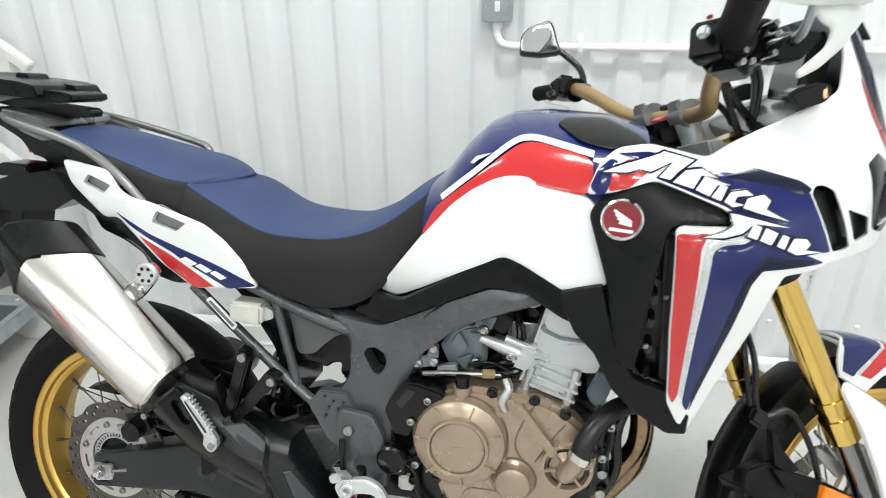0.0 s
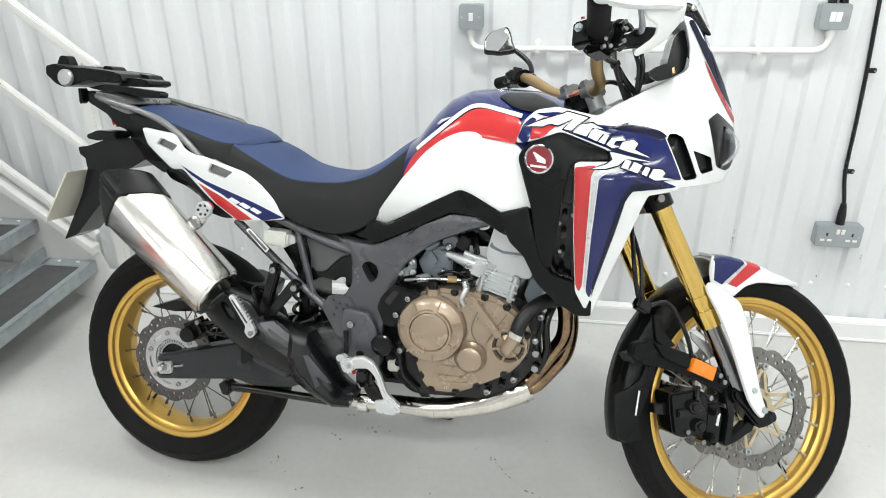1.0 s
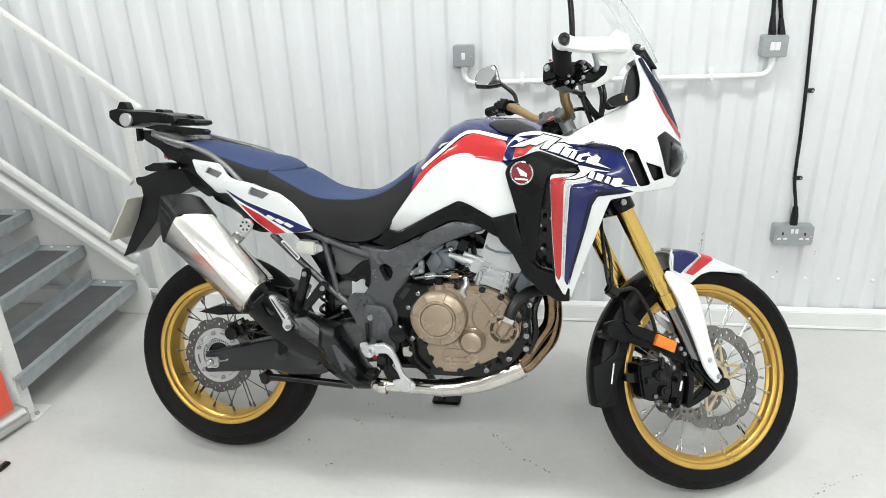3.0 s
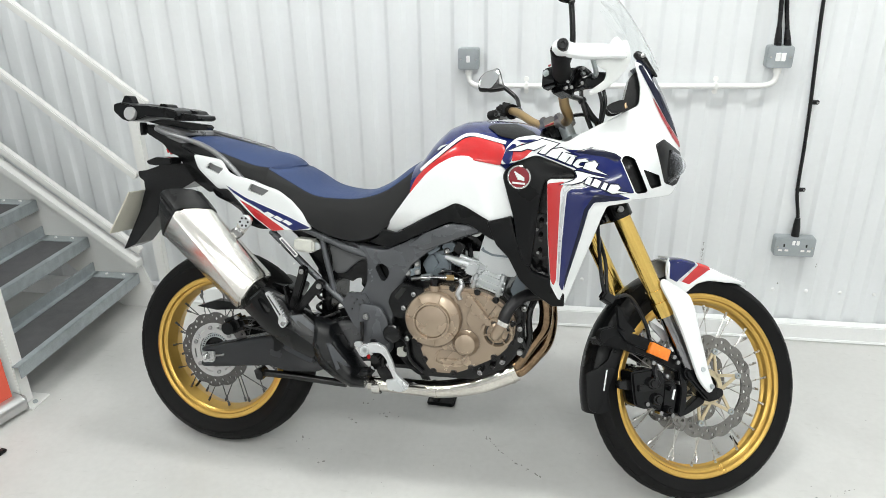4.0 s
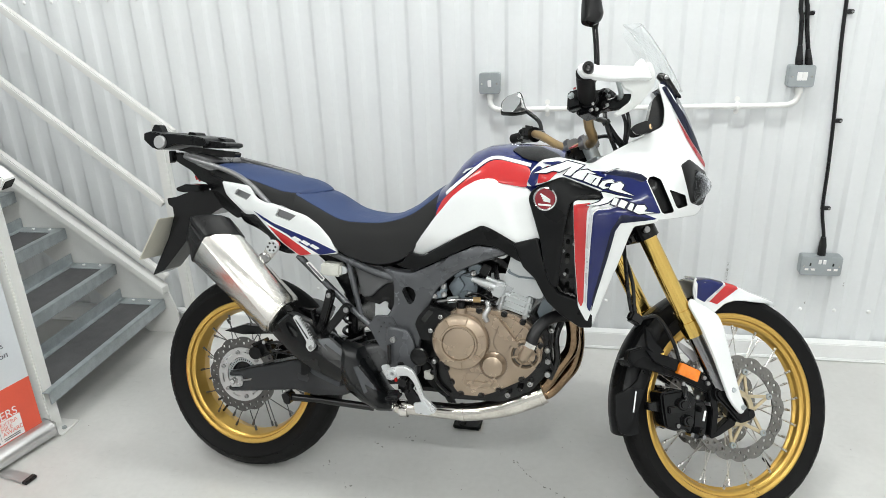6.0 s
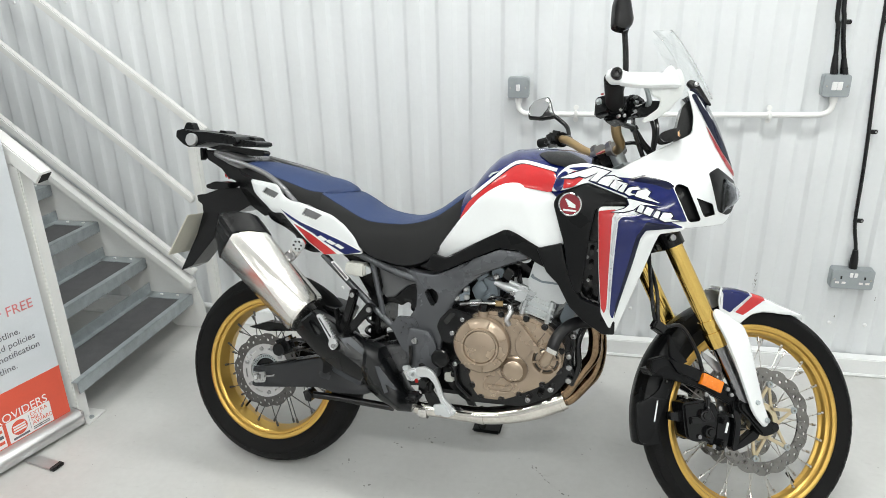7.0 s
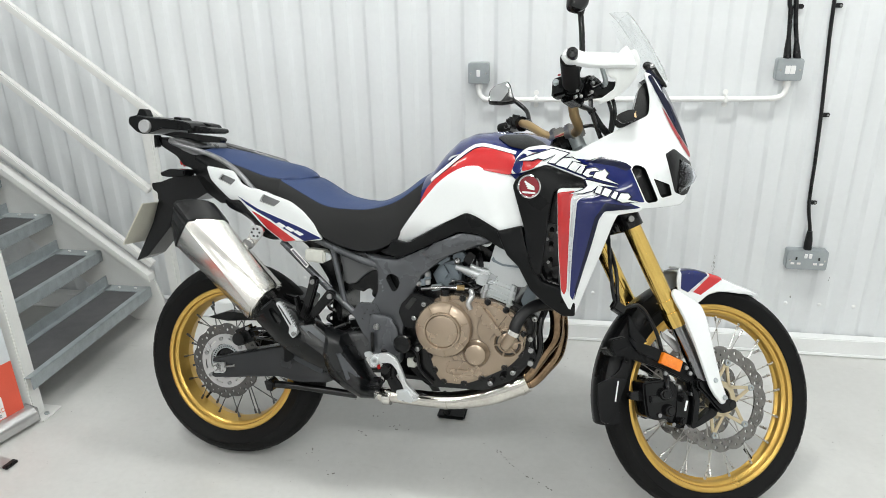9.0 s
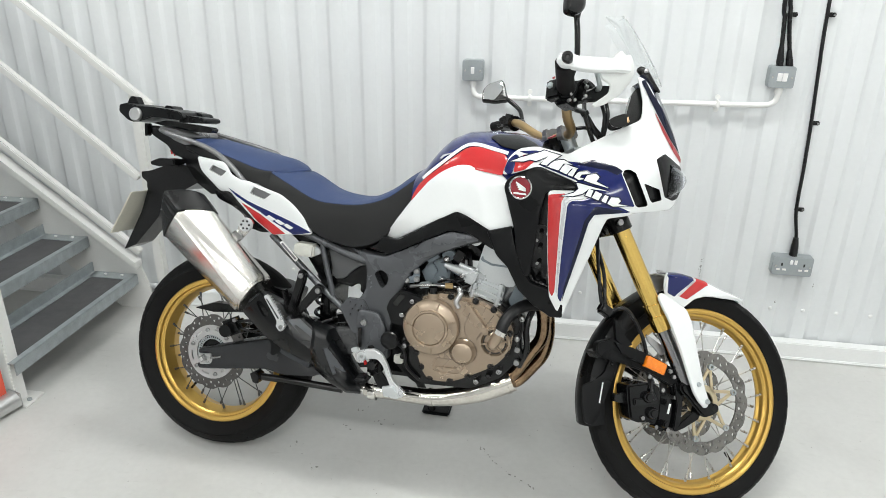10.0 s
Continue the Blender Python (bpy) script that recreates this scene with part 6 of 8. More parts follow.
# brake pedal and foot peg
ped = part("brake_pedal", slab([(0.554, 0.434), (0.570, 0.448), (0.616, 0.457), (0.642, 0.445), (0.661, 0.411), (0.678, 0.366), (0.705, 0.343), (0.716, 0.333), (0.712, 0.318), (0.698, 0.314), (0.680, 0.327), (0.663, 0.364), (0.646, 0.408), (0.628, 0.427), (0.595, 0.424), (0.578, 0.407), (0.564, 0.411)], -0.246, -0.232, 0.008, 0.004), BRIGHT, bike, "cast aluminium brake pedal")
part("pedal_boss", revolve(bmesh.new(), [(0.0001, -0.006), (0.005, -0.006), (0.007, -0.010), (0.012, -0.010), (0.0145, -0.006), (0.0145, 0.012), (0.0001, 0.012)], 20, (0.580, -0.240, 0.430)), ALU, ped)
part("pedal_lug", box(bmesh.new(), (0.022, 0.014, 0.016), (0.556, -0.236, 0.446), (0, -12, 0), 0.003), ALU, ped)
part("pedal_pad", slab([(0.648, 0.346), (0.680, 0.353), (0.704, 0.320), (0.696, 0.314), (0.655, 0.318)], -0.256, -0.244, 0.004, 0.003), ALU, ped)
part("heel_guard", sheet([(0.60, 0.452), (0.575, 0.447), (0.60, 0.405), (0.65, 0.34), (0.74, 0.318), (0.70, 0.312), (0.62, 0.315), (0.60, 0.35)], flat(-0.19), thick=0.008, round_edge=0.003), SATIN, bike)
fp = part("foot_peg", box(bmesh.new(), (0.042, 0.060, 0.026), (0.590, -0.262, 0.367), (0, -8, 0), 0.010, 3), PLASTIC, bike, "black rubber foot peg")
part("peg_mount", box(bmesh.new(), (0.042, 0.05, 0.05), (0.612, -0.205, 0.39), (0, 0, 0), 0.01), STEELDARK, fp)
part("peg_pivot", rod(bmesh.new(), (0.612, -0.225, 0.405), (0.612, -0.25, 0.405), 0.013, n=16), STEELDARK, fp)
part("brake_rod", rod(bmesh.new(), (0.558, -0.2, 0.445), (0.556, -0.2, 0.505), 0.006, n=10), STEELDARK, bike)
part("return_spring", rod(bmesh.new(), (0.574, -0.20, 0.408), (0.580, -0.20, 0.392), 0.005, n=10), REDLENS, bike, "small red spring")
part("gear_switch", box(bmesh.new(), (0.03, 0.03, 0.03), (0.672, -0.150, 0.408), None, 0.004), MILKY, bike, "white connector block")
part("lower_case", box(bmesh.new(), (0.20, 0.22, 0.12), (0.69, 0, 0.39), None, 0.02), SATIN, bike)

# wiring, connectors and fastenings round the engine
for c0, size, turn, matl in (((0.836, -0.135, 0.700), (0.032, 0.03, 0.024), 24, ENGGREY), ((0.760, -0.140, 0.735), (0.040, 0.03, 0.022), -30, ENGGREY), ((0.806, -0.130, 0.745), (0.034, 0.03, 0.030), 20, ENGGREY), ((0.742, -0.15, 0.648), (0.036, 0.02, 0.018), -12, GALV), ((0.838, -0.13, 0.742), (0.026, 0.03, 0.034), 30, SATIN), ((0.850, -0.125, 0.668), (0.022, 0.03, 0.024), 10, SATIN), ((0.662, -0.150, 0.430), (0.022, 0.02, 0.026), 8, SATIN)):
    part("connector", box(bmesh.new(), size, c0, (0, turn, 0), 0.003), matl, bike)
for pts, r in (([(0.690, -0.150, 0.700), (0.715, -0.158, 0.735), (0.760, -0.150, 0.765), (0.830, -0.145, 0.772)], 0.004), ([(0.845, -0.14, 0.665), (0.868, -0.15, 0.676), (0.878, -0.14, 0.70), (0.872, -0.13, 0.74)], 0.005), ([(0.780, -0.150, 0.660), (0.815, -0.16, 0.672), (0.84, -0.15, 0.662), (0.87, -0.14, 0.640)], 0.0035), ([(0.66, -0.16, 0.46), (0.69, -0.17, 0.44), (0.70, -0.165, 0.39), (0.74, -0.16, 0.35)], 0.005),
               ([(1.03, -0.15, 0.60), (1.045, -0.165, 0.555), (1.035, -0.16, 0.50), (1.05, -0.14, 0.45)], 0.0055)):
    part("wire", tube(bmesh.new(), pts, r, 8), CABLE, bike)
for x, y, z, matl in ((0.92, -0.175, 0.372, BOLT), (0.955, -0.175, 0.392, STEELDARK), (0.985, -0.17, 0.410, BOLT), (1.032, -0.165, 0.515, BOLT), (1.042, -0.16, 0.575, BOLT), (0.690, -0.165, 0.455, BOLT), (0.686, -0.165, 0.420, STEELDARK), (0.856, -0.160, 0.690, BOLT), (0.792, -0.142, 0.665, BOLT)):
    part("bolt", revolve(bmesh.new(), [(0.0001, -0.005), (0.003, -0.005), (0.004, -0.008), (0.0075, -0.007), (0.009, 0), (0.009, 0.02), (0.0001, 0.02)], 12, (x, y, z)), matl, bike)

# engine cover rib; groove and recess shade is put into dark strips
part("rib", sheet(band([(0.797, 0.434), (0.788, 0.418), (0.793, 0.394), (0.863, 0.393), (0.882, 0.415)], 0.007), flat(-0.1945), thick=0.005, round_edge=0.0015, corner=0.002, step=0.008), BRONZE, cov, "raised rib")
part("recess", revolve(bmesh.new(), [(0.018, -0.0062), (0.035, -0.0056), (0.035, -0.003), (0.018, -0.003)], 40, (0.970, -0.194, 0.506)), DARK, cov, "black ring that paints the shade of the pump cover recess")
for path in ([(0.905, 0.612), (0.886, 0.575), (0.876, 0.535), (0.890, 0.505)], [(0.962, 0.585), (0.938, 0.548), (0.914, 0.505)], [(0.800, 0.437), (0.850, 0.436), (0.884, 0.430)]):
    part("groove", sheet(band(path, 0.0028), flat(-0.1925), thick=0.001, round_edge=0.0002, corner=0.0006, step=0.008), BRONZEDARK, cov)
part("seam_ring", revolve(bmesh.new(), [(0.0402, -0.0012), (0.0425, -0.0012), (0.0425, 0.001), (0.0402, 0.001)], 48, (0.877, -0.192, 0.466)), BRONZEDARK, cov)
part("seam_ring", revolve(bmesh.new(), [(0.0862, 0.0028), (0.0885, 0.0028), (0.0885, 0.006), (0.0862, 0.006)], 72, (0.777, -0.196, 0.532)), BRONZEDARK, cov)


# ---- steering and front wheel ----
def steered(name, bm, mat, label="", parent=None, **kw):
    if parent is not None:
        return part(name, bm, mat, parent, label, **kw)
    return part(name, bm, mat, bike, label, m=STEER, **kw)


AMBER = material("amber_lens", (0.85, 0.55, 0.30), 0.12, vary=0.3, scale=90, coat=0.8)
GUARDWHITE = material("milky_guard_plastic", (0.74, 0.76, 0.75), 0.35, vary=0.02)
PALEGOLD = material("pale_gold_alloy", (0.62, 0.53, 0.36), 0.35, 0.8, vary=0.03)
UPV = Vector((-math.sin(RAKE), 0, math.cos(RAKE)))
for s in (-1, 1):
    y = 0.112 * s
    low = Vector((1.492, y, 0.372))

    def along(d):
        return low + UPV * d
    leg = steered("fork_leg", rod(bmesh.new(), along(0.21), along(0.78), 0.0255, n=28), GOLDFORK, "gold anodised fork leg")
    part("collar", rod(bmesh.new(), along(0.20), along(0.245), 0.029, n=28), GOLDFORK, leg)
    part("collar", rod(bmesh.new(), along(0.262), along(0.282), 0.028, n=28), GOLDFORK, leg)
    part("slider", rod(bmesh.new(), along(-0.02), along(0.205), 0.0215, n=28), SLIDER, leg, "chromed lower fork tube")
    part("axle_holder", slab([(1.452, 0.396), (1.492, 0.396), (1.516, 0.352), (1.557, 0.340), (1.580, 0.334), (1.582, 0.320), (1.568, 0.306), (1.530, 0.296), (1.508, 0.318), (1.478, 0.350), (1.452, 0.372)], y - 0.022, y + 0.022, 0.012, 0.006), SATIN, leg, "black fork foot")
    part("axle_end", rod(bmesh.new(), (1.566, y - 0.023, 0.323), (1.566, y + 0.023, 0.323), 0.011, n=20), STEELDARK, leg)
    gd = sheet([(1.361, 0.640), (1.374, 0.656), (1.396, 0.644), (1.461, 0.610), (1.478, 0.571), (1.499, 0.477), (1.523, 0.390), (1.543, 0.344), (1.532, 0.328), (1.522, 0.326), (1.498, 0.348), (1.480, 0.372), (1.462, 0.414), (1.430, 0.491), (1.393, 0.572), (1.368, 0.622)], surface([(1.37, 0.63, -0.150), (1.45, 0.57, -0.150), (1.40, 0.58, -0.158), (1.48, 0.45, -0.152), (1.53, 0.34, -0.146)]), thick=0.010, round_edge=0.005, mirror=s > 0)
    g = steered("fork_guard", gd, WHITE, "white gloss fork guard")
    for x, z in ((1.497, 0.395), (1.528, 0.346)):
        part("bolt", revolve(bmesh.new(), [(0.0001, -0.005), (0.003, -0.004), (0.006, -0.004), (0.008, 0.002), (0.0001, 0.002)], 12, (x, s * 0.152, z)), GALV, g)
    c = steered("front_caliper", slab([(1.292, 0.384), (1.362, 0.393), (1.396, 0.384), (1.406, 0.352), (1.400, 0.300), (1.384, 0.266), (1.363, 0.282), (1.337, 0.276), (1.305, 0.286), (1.298, 0.329)], s * 0.076 - 0.032, s * 0.076 + 0.032, 0.010, 0.007), SATIN, "black four-piston brake caliper")
    part("caliper_half", slab([(1.398, 0.360), (1.432, 0.362), (1.448, 0.330), (1.438, 0.268), (1.412, 0.250), (1.388, 0.262), (1.394, 0.305)], s * 0.092 - 0.014, s * 0.092 + 0.014, 0.008, 0.006), SATIN, c)
    for x, z, r in ((1.356, 0.352, 0.017), (1.372, 0.306, 0.017), (1.414, 0.338, 0.009), (1.412, 0.275, 0.011)):
        part("pot", revolve(bmesh.new(), [(0.0001, -0.010), (r * 0.55, -0.010), (r * 0.6, -0.006), (r * 0.85, -0.006), (r, -0.002), (r, 0.012), (0.0001, 0.012)], 18, (x, s * 0.116, z)) if s < 0 else rod(bmesh.new(), (x, 0.10, z), (x, 0.116, z), r, n=18), STEELDARK, c)
    part("caliper_lug", slab([(1.300, 0.360), (1.263, 0.354), (1.264, 0.334), (1.300, 0.328)], s * 0.076 - 0.012, s * 0.076 + 0.012, 0.003, 0.002), STEELDARK, c)
    part("bridge", slab([(1.312, 0.346), (1.390, 0.352), (1.388, 0.334), (1.314, 0.326)], s * 0.112 - 0.004, s * 0.112 + 0.004, 0.005, 0.003), STEELDARK, c)
    part("bar_mark", box(bmesh.new(), (0.006, 0.002, 0.030), (1.430, s * 0.107, 0.318), (0, 14, 0)), TRIMPAINT, c, "white bar on the caliper")
    for x, z in ((1.448, 0.352), (1.405, 0.372), (1.386, 0.266), (1.342, 0.292), (1.424, 0.258)):
        part("caliper_bolt", rod(bmesh.new(), (x, s * 0.085, z), (x, s * 0.114, z), 0.0065, n=6), BOLT, c)
    part("hose_union", tube(bmesh.new(), [(1.372, s * 0.105, 0.400), (1.366, s * 0.115, 0.372), (1.378, s * 0.118, 0.345)], 0.006, 8), CABLE, c)
    for pts in ([(1.438, 0.392), (1.462, 0.396), (1.470, 0.330), (1.462, 0.268), (1.440, 0.262), (1.450, 0.330)], [(1.436, 0.266), (1.452, 0.270), (1.506, 0.313), (1.530, 0.306), (1.524, 0.290), (1.474, 0.263), (1.445, 0.253)]):
        part("caliper_arm", slab(pts, s * 0.105 - 0.012, s * 0.105 + 0.012, 0.005, 0.004), SATIN, c)
    # gold disc carrier with spokes
    ring = part("disc_carrier", revolve(bmesh.new(), [(0.036, 0.0), (0.052, 0.0), (0.054, 0.003), (0.052, 0.006), (0.036, 0.006)], 40), PALEGOLD, front_wheel, "pale gold disc carrier", Matrix.Translation((0, s * 0.064 - 0.003, 0)))
    for k in range(6):
        q = k * math.pi / 3 + 0.3
        for dq in (-0.50, 0.50):
            p, r = Vector((0.110 * math.cos(q), 0.003, 0.110 * math.sin(q))), Vector((0.048 * math.cos(q + dq), 0.003, 0.048 * math.sin(q + dq)))
            m = Matrix.Translation((p + r) / 2 + Vector((0, s * 0.064 - 0.003, 0))) @ Matrix.Rotation(-math.atan2(p.z - r.z, p.x - r.x), 4, "Y")
            if k == 0 and dq < 0:
                arm0 = part("carrier_arm", box(bmesh.new(), ((p - r).length + 0.008, 0.006, 0.0095), (0, 0, 0), None, 0.001), PALEGOLD, front_wheel, "", m)
            else:
                same_mesh("carrier_arm", arm0, front_wheel, m)
    bob = None
    for k in range(6):
        a = k * math.pi / 3 + 0.3
        m = Matrix.Translation((0.110 * math.cos(a), s * 0.068, 0.110 * math.sin(a)))
        if bob is None:
            bob = part("bobbin", revolve(bmesh.new(), [(0.004, -0.005), (0.009, -0.005), (0.010, 0), (0.009, 0.005), (0.004, 0.005)], 14), GALV, front_wheel, "", m)
        else:
            same_mesh("bobbin", bob, front_wheel, m)

steered("lower_yoke", slab([(1.215, 0.848), (1.258, 0.815), (1.285, 0.835), (1.272, 0.875), (1.232, 0.885)], -0.128, 0.128, 0.012, 0.01), SATIN, "black lower fork yoke")
for s in (-1, 1):
    steered("yoke_clamp", rod(bmesh.new(), Vector((1.492, 0.112 * s, 0.372)) + UPV * 0.515, Vector((1.492, 0.112 * s, 0.372)) + UPV * 0.575, 0.034, n=24), SATIN, "black fork clamp")
for s in (-1, 1):
    steered("yoke_bolt", rod(bmesh.new(), (1.228, s * 0.138, 0.846), (1.228, s * 0.158, 0.846), 0.009, n=12), BOLT)
steered("steering_stem", rod(bmesh.new(), Vector((1.688, 0, 0)) + UPV * 0.93, Vector((1.688, 0, 0)) + UPV * 1.25, 0.03, n=20), STEELDARK)

# front mudguard
def arch(r, half, a0, a1, n, centre=(1.572, 0, 0.332), edge=0.016, taper=0.0):
    bm = bmesh.new()
    rings = []
    for i in range(n + 1):
        t = i / n
        a = radians(a0 + (a1 - a0) * t)
        w = half * (1 - taper * t)
        prof = [(-w, -edge * 2.2), (-w * 0.98, -edge), (-w * 0.8, -edge * 0.3), (-w * 0.4, 0), (0, 0.002), (w * 0.4, 0), (w * 0.8, -edge * 0.3), (w * 0.98, -edge), (w, -edge * 2.2)]
        rings.append([bm.verts.new((centre[0] + (r + dr) * math.cos(a), yy, centre[2] + (r + dr) * math.sin(a))) for yy, dr in prof])
    skin(bm, rings, False)
    g = bmesh.ops.extrude_face_region(bm, geom=bm.faces[:])
    for v in g["geom"]:
        if isinstance(v, bmesh.types.BMVert):
            d = (Vector((centre[0], 0, centre[2])) - Vector((v.co.x, 0, v.co.z))).normalized()
            v.co += d * 0.004
    return bm


fb = steered("rear_mudguard_half", arch(0.376, 0.054, 118, 192, 18, edge=0.02), PLASTIC, "black rear half of the front mudguard")
part("cheek", sheet([(1.178, 0.373), (1.215, 0.391), (1.242, 0.415), (1.262, 0.467), (1.296, 0.462), (1.268, 0.390), (1.244, 0.329), (1.226, 0.280), (1.208, 0.260), (1.190, 0.268), (1.180, 0.317)], surface([(1.18, 0.32, -0.052), (1.20, 0.38, -0.054), (1.29, 0.46, -0.066), (1.25, 0.36, -0.064), (1.22, 0.28, -0.058), (1.26, 0.46, -0.066)]), thick=0.006, round_edge=0.002, corner=0.006), PLASTIC, fb)
part("screw", revolve(bmesh.new(), [(0.0001, -0.003), (0.003, -0.003), (0.005, 0), (0.0001, 0)], 10, (1.262, -0.066, 0.440)), STEELDARK, fb)
part("rib", arch(0.3785, 0.030, 135, 191, 14, edge=0.006), PLASTIC, fb)
GX = (1.438, 1.47, 1.501, 1.54, 1.576, 1.61, 1.642, 1.675, 1.707, 1.735, 1.752)
GUP = (0.706, 0.713, 0.713, 0.705, 0.697, 0.686, 0.674, 0.666, 0.657, 0.650, 0.646)
GLOW = (0.650, 0.632, 0.618, 0.647, 0.656, 0.656, 0.653, 0.652, 0.650, 0.646, 0.643)
GW = (0.064, 0.064, 0.064, 0.064, 0.063, 0.060, 0.056, 0.049, 0.040, 0.026, 0.012)


def guard_part(x0, x1, lift, n, side=True):
    """A stretch of the beaked mudguard: flat sides and a softly crowned top."""
    bm = bmesh.new()
    rings = []
    for x in np.linspace(x0, x1, n):
        up, low, w = (float(np.interp(x, GX, v)) for v in (GUP, GLOW, GW))
        half = [(w, low), (w, low + 0.5 * (up - low)), (w, up - 0.007), (w * 0.95, up - 0.001), (w * 0.8, up + 0.005), (w * 0.4, up + 0.010)] if side else [(w, up - 0.007), (w * 0.95, up - 0.001), (w * 0.8, up + 0.005), (w * 0.4, up + 0.010)]
        prof = [(-y, z) for y, z in half] + [(0, up + 0.012)] + half[::-1]
        rings.append([bm.verts.new((x, y * (1 + lift / 0.06), z + (lift if abs(y) < w * 0.99 else 0))) for y, z in prof])
    skin(bm, rings, False)
    g = bmesh.ops.extrude_face_region(bm, geom=bm.faces[:])
    for v in g["geom"]:
        if isinstance(v, bmesh.types.BMVert):
            v.co.y *= 0.95
            v.co.z -= 0.0032 if side else 0.0008
    return bm


ff = steered("front_mudguard", guard_part(1.438, 1.752, 0, 30), WHITE, "white beaked front mudguard with blue and red stripes", angle=40)
for x0, x1, pts, matl, lab in ((1.446, 1.533, [(1.446, 0.704), (1.500, 0.707), (1.533, 0.701), (1.467, 0.647), (1.443, 0.658)], BLUE, "deep blue stripe"), (1.541, 1.584, [(1.541, 0.699), (1.584, 0.690), (1.510, 0.641), (1.484, 0.649)], RED, "red stripe"), (1.533, 1.541, [(1.533, 0.700), (1.541, 0.699), (1.484, 0.649), (1.473, 0.654)], SILVERLINE, "silver pin stripe")):
    part("stripe", guard_part(x0, x1, 0.0009, 8, False), matl, ff, lab, angle=40)
    for mir in (False, True):
        part("stripe", sheet(pts, flat(-0.0649), thick=0.0009, round_edge=0.0002, corner=0.001, step=0.012, mirror=mir), matl, ff, lab)
part("rim_edge", tube(bmesh.new(), [(1.436, -0.065, 0.648), (1.431, -0.065, 0.680), (1.436, -0.064, 0.708), (1.446, -0.05, 0.720), (1.446, 0, 0.726)], 0.0035, 8), WHITE, ff)
brk = steered("mudguard_bracket", slab([(1.186, 0.478), (1.192, 0.505), (1.236, 0.516), (1.271, 0.502), (1.36, 0.474), (1.42, 0.446), (1.455, 0.42), (1.455, 0.375), (1.40, 0.400), (1.340, 0.426), (1.270, 0.446), (1.210, 0.458)], -0.112, -0.088, 0.008, 0.006), PLASTIC, "black mudguard bracket")
steered("mudguard_bracket", slab([(1.27, 0.50), (1.36, 0.478), (1.455, 0.42), (1.455, 0.375), (1.350, 0.428), (1.27, 0.46)], 0.07, 0.09, 0.008, 0.006), PLASTIC, "black mudguard bracket")
part("fin", slab([(1.240, 0.574), (1.248, 0.566), (1.262, 0.540), (1.300, 0.500), (1.276, 0.494), (1.247, 0.513)], -0.118, -0.104, 0.004, 0.004), PLASTIC, brk)
part("ridge", slab([(1.240, 0.508), (1.268, 0.500), (1.340, 0.472), (1.334, 0.446), (1.268, 0.470)], -0.122, -0.110, 0.004, 0.003), PLASTIC, brk)
part("foot", slab([(1.186, 0.476), (1.240, 0.492), (1.256, 0.474), (1.200, 0.456)], -0.108, -0.05, 0.004, 0.004), PLASTIC, brk)
steered("reflector", slab([(1.347, 0.472), (1.408, 0.447), (1.397, 0.416), (1.333, 0.441)], -0.130, -0.115, 0.003, 0.002), ORANGE, "orange rectangular reflector")
part("white_mark", box(bmesh.new(), (0.004, 0.0014, 0.060), (1.232, -0.0655, 0.356), (0, 9, 0)), TRIMPAINT, fb, "small white bar")
steered("seal_plate", slab([(1.357, 0.532), (1.419, 0.496), (1.424, 0.478), (1.408, 0.470), (1.362, 0.513)], -0.094, -0.088, 0.004, 0.002), CARRIER, "grey metal plate behind the fork")
for x, z in ((1.352, 0.412), (1.420, 0.428), (1.432, 0.412)):
    steered("bolt", rod(bmesh.new(), (x, -0.118, z), (x, -0.128, z), 0.006, n=10), BOLT)
steered("brake_hose", tube(bmesh.new(), [(1.20, -0.06, 0.80), (1.205, -0.11, 0.70), (1.215, -0.115, 0.60), (1.28, -0.115, 0.60), (1.335, -0.112, 0.52), (1.36, -0.105, 0.43), (1.37, -0.10, 0.37)], 0.0055, 8), CABLE, "black brake hose")
steered("brake_hose", tube(bmesh.new(), [(1.21, -0.05, 0.86), (1.190, -0.10, 0.74), (1.20, -0.11, 0.62), (1.225, -0.11, 0.585)], 0.0055, 8), CABLE, "black brake hose")
steered("hose_clamp", box(bmesh.new(), (0.04, 0.03, 0.03), (1.21, -0.112, 0.595), (0, 30, 0), 0.006), STEELDARK)

# handlebar and controls
HB = [(1.030, 0.430, 1.236), (1.060, 0.34, 1.232), (1.062, 0.24, 1.205), (1.085, 0.15, 1.152), (1.100, 0.08, 1.124), (1.100, 0.0, 1.112), (1.092, -0.08, 1.102), (1.060, -0.165, 1.096), (1.023, -0.22, 1.107), (0.990, -0.28, 1.128), (0.962, -0.335, 1.138), (0.935, -0.39, 1.152), (0.905, -0.45, 1.168)]
hb = steered("handlebar", tube(bmesh.new(), HB, 0.0135, 14), GOLDBAR, "matt gold tapered handlebar")
for s, zz in ((-1, 1.108), (1, 1.122)):
    bm = rod(bmesh.new(), (1.098, s * 0.055 - 0.018, zz), (1.098, s * 0.055 + 0.018, zz), 0.025, n=22)
    for dx in (-0.02, 0.022):
        box(bm, (0.014, 0.034, 0.022), (1.098 + dx, s * 0.055, zz + 0.006 - dx * 0.3), (0, -18, 0), 0.004)
    cl = part("bar_clamp", bm, CLAMPGREY, hb, "grey cast bar clamp")
    part("riser", rod(bmesh.new(), (1.10, s * 0.055, zz - 0.01), (1.135, s * 0.055, zz - 0.085), 0.021, n=16), GALV, cl, "grey cast riser")
steered("top_yoke", slab([(1.085, 1.055), (1.20, 1.055), (1.215, 1.02), (1.10, 1.015)], -0.135, 0.135, 0.01, 0.008), GALV, "grey top yoke")
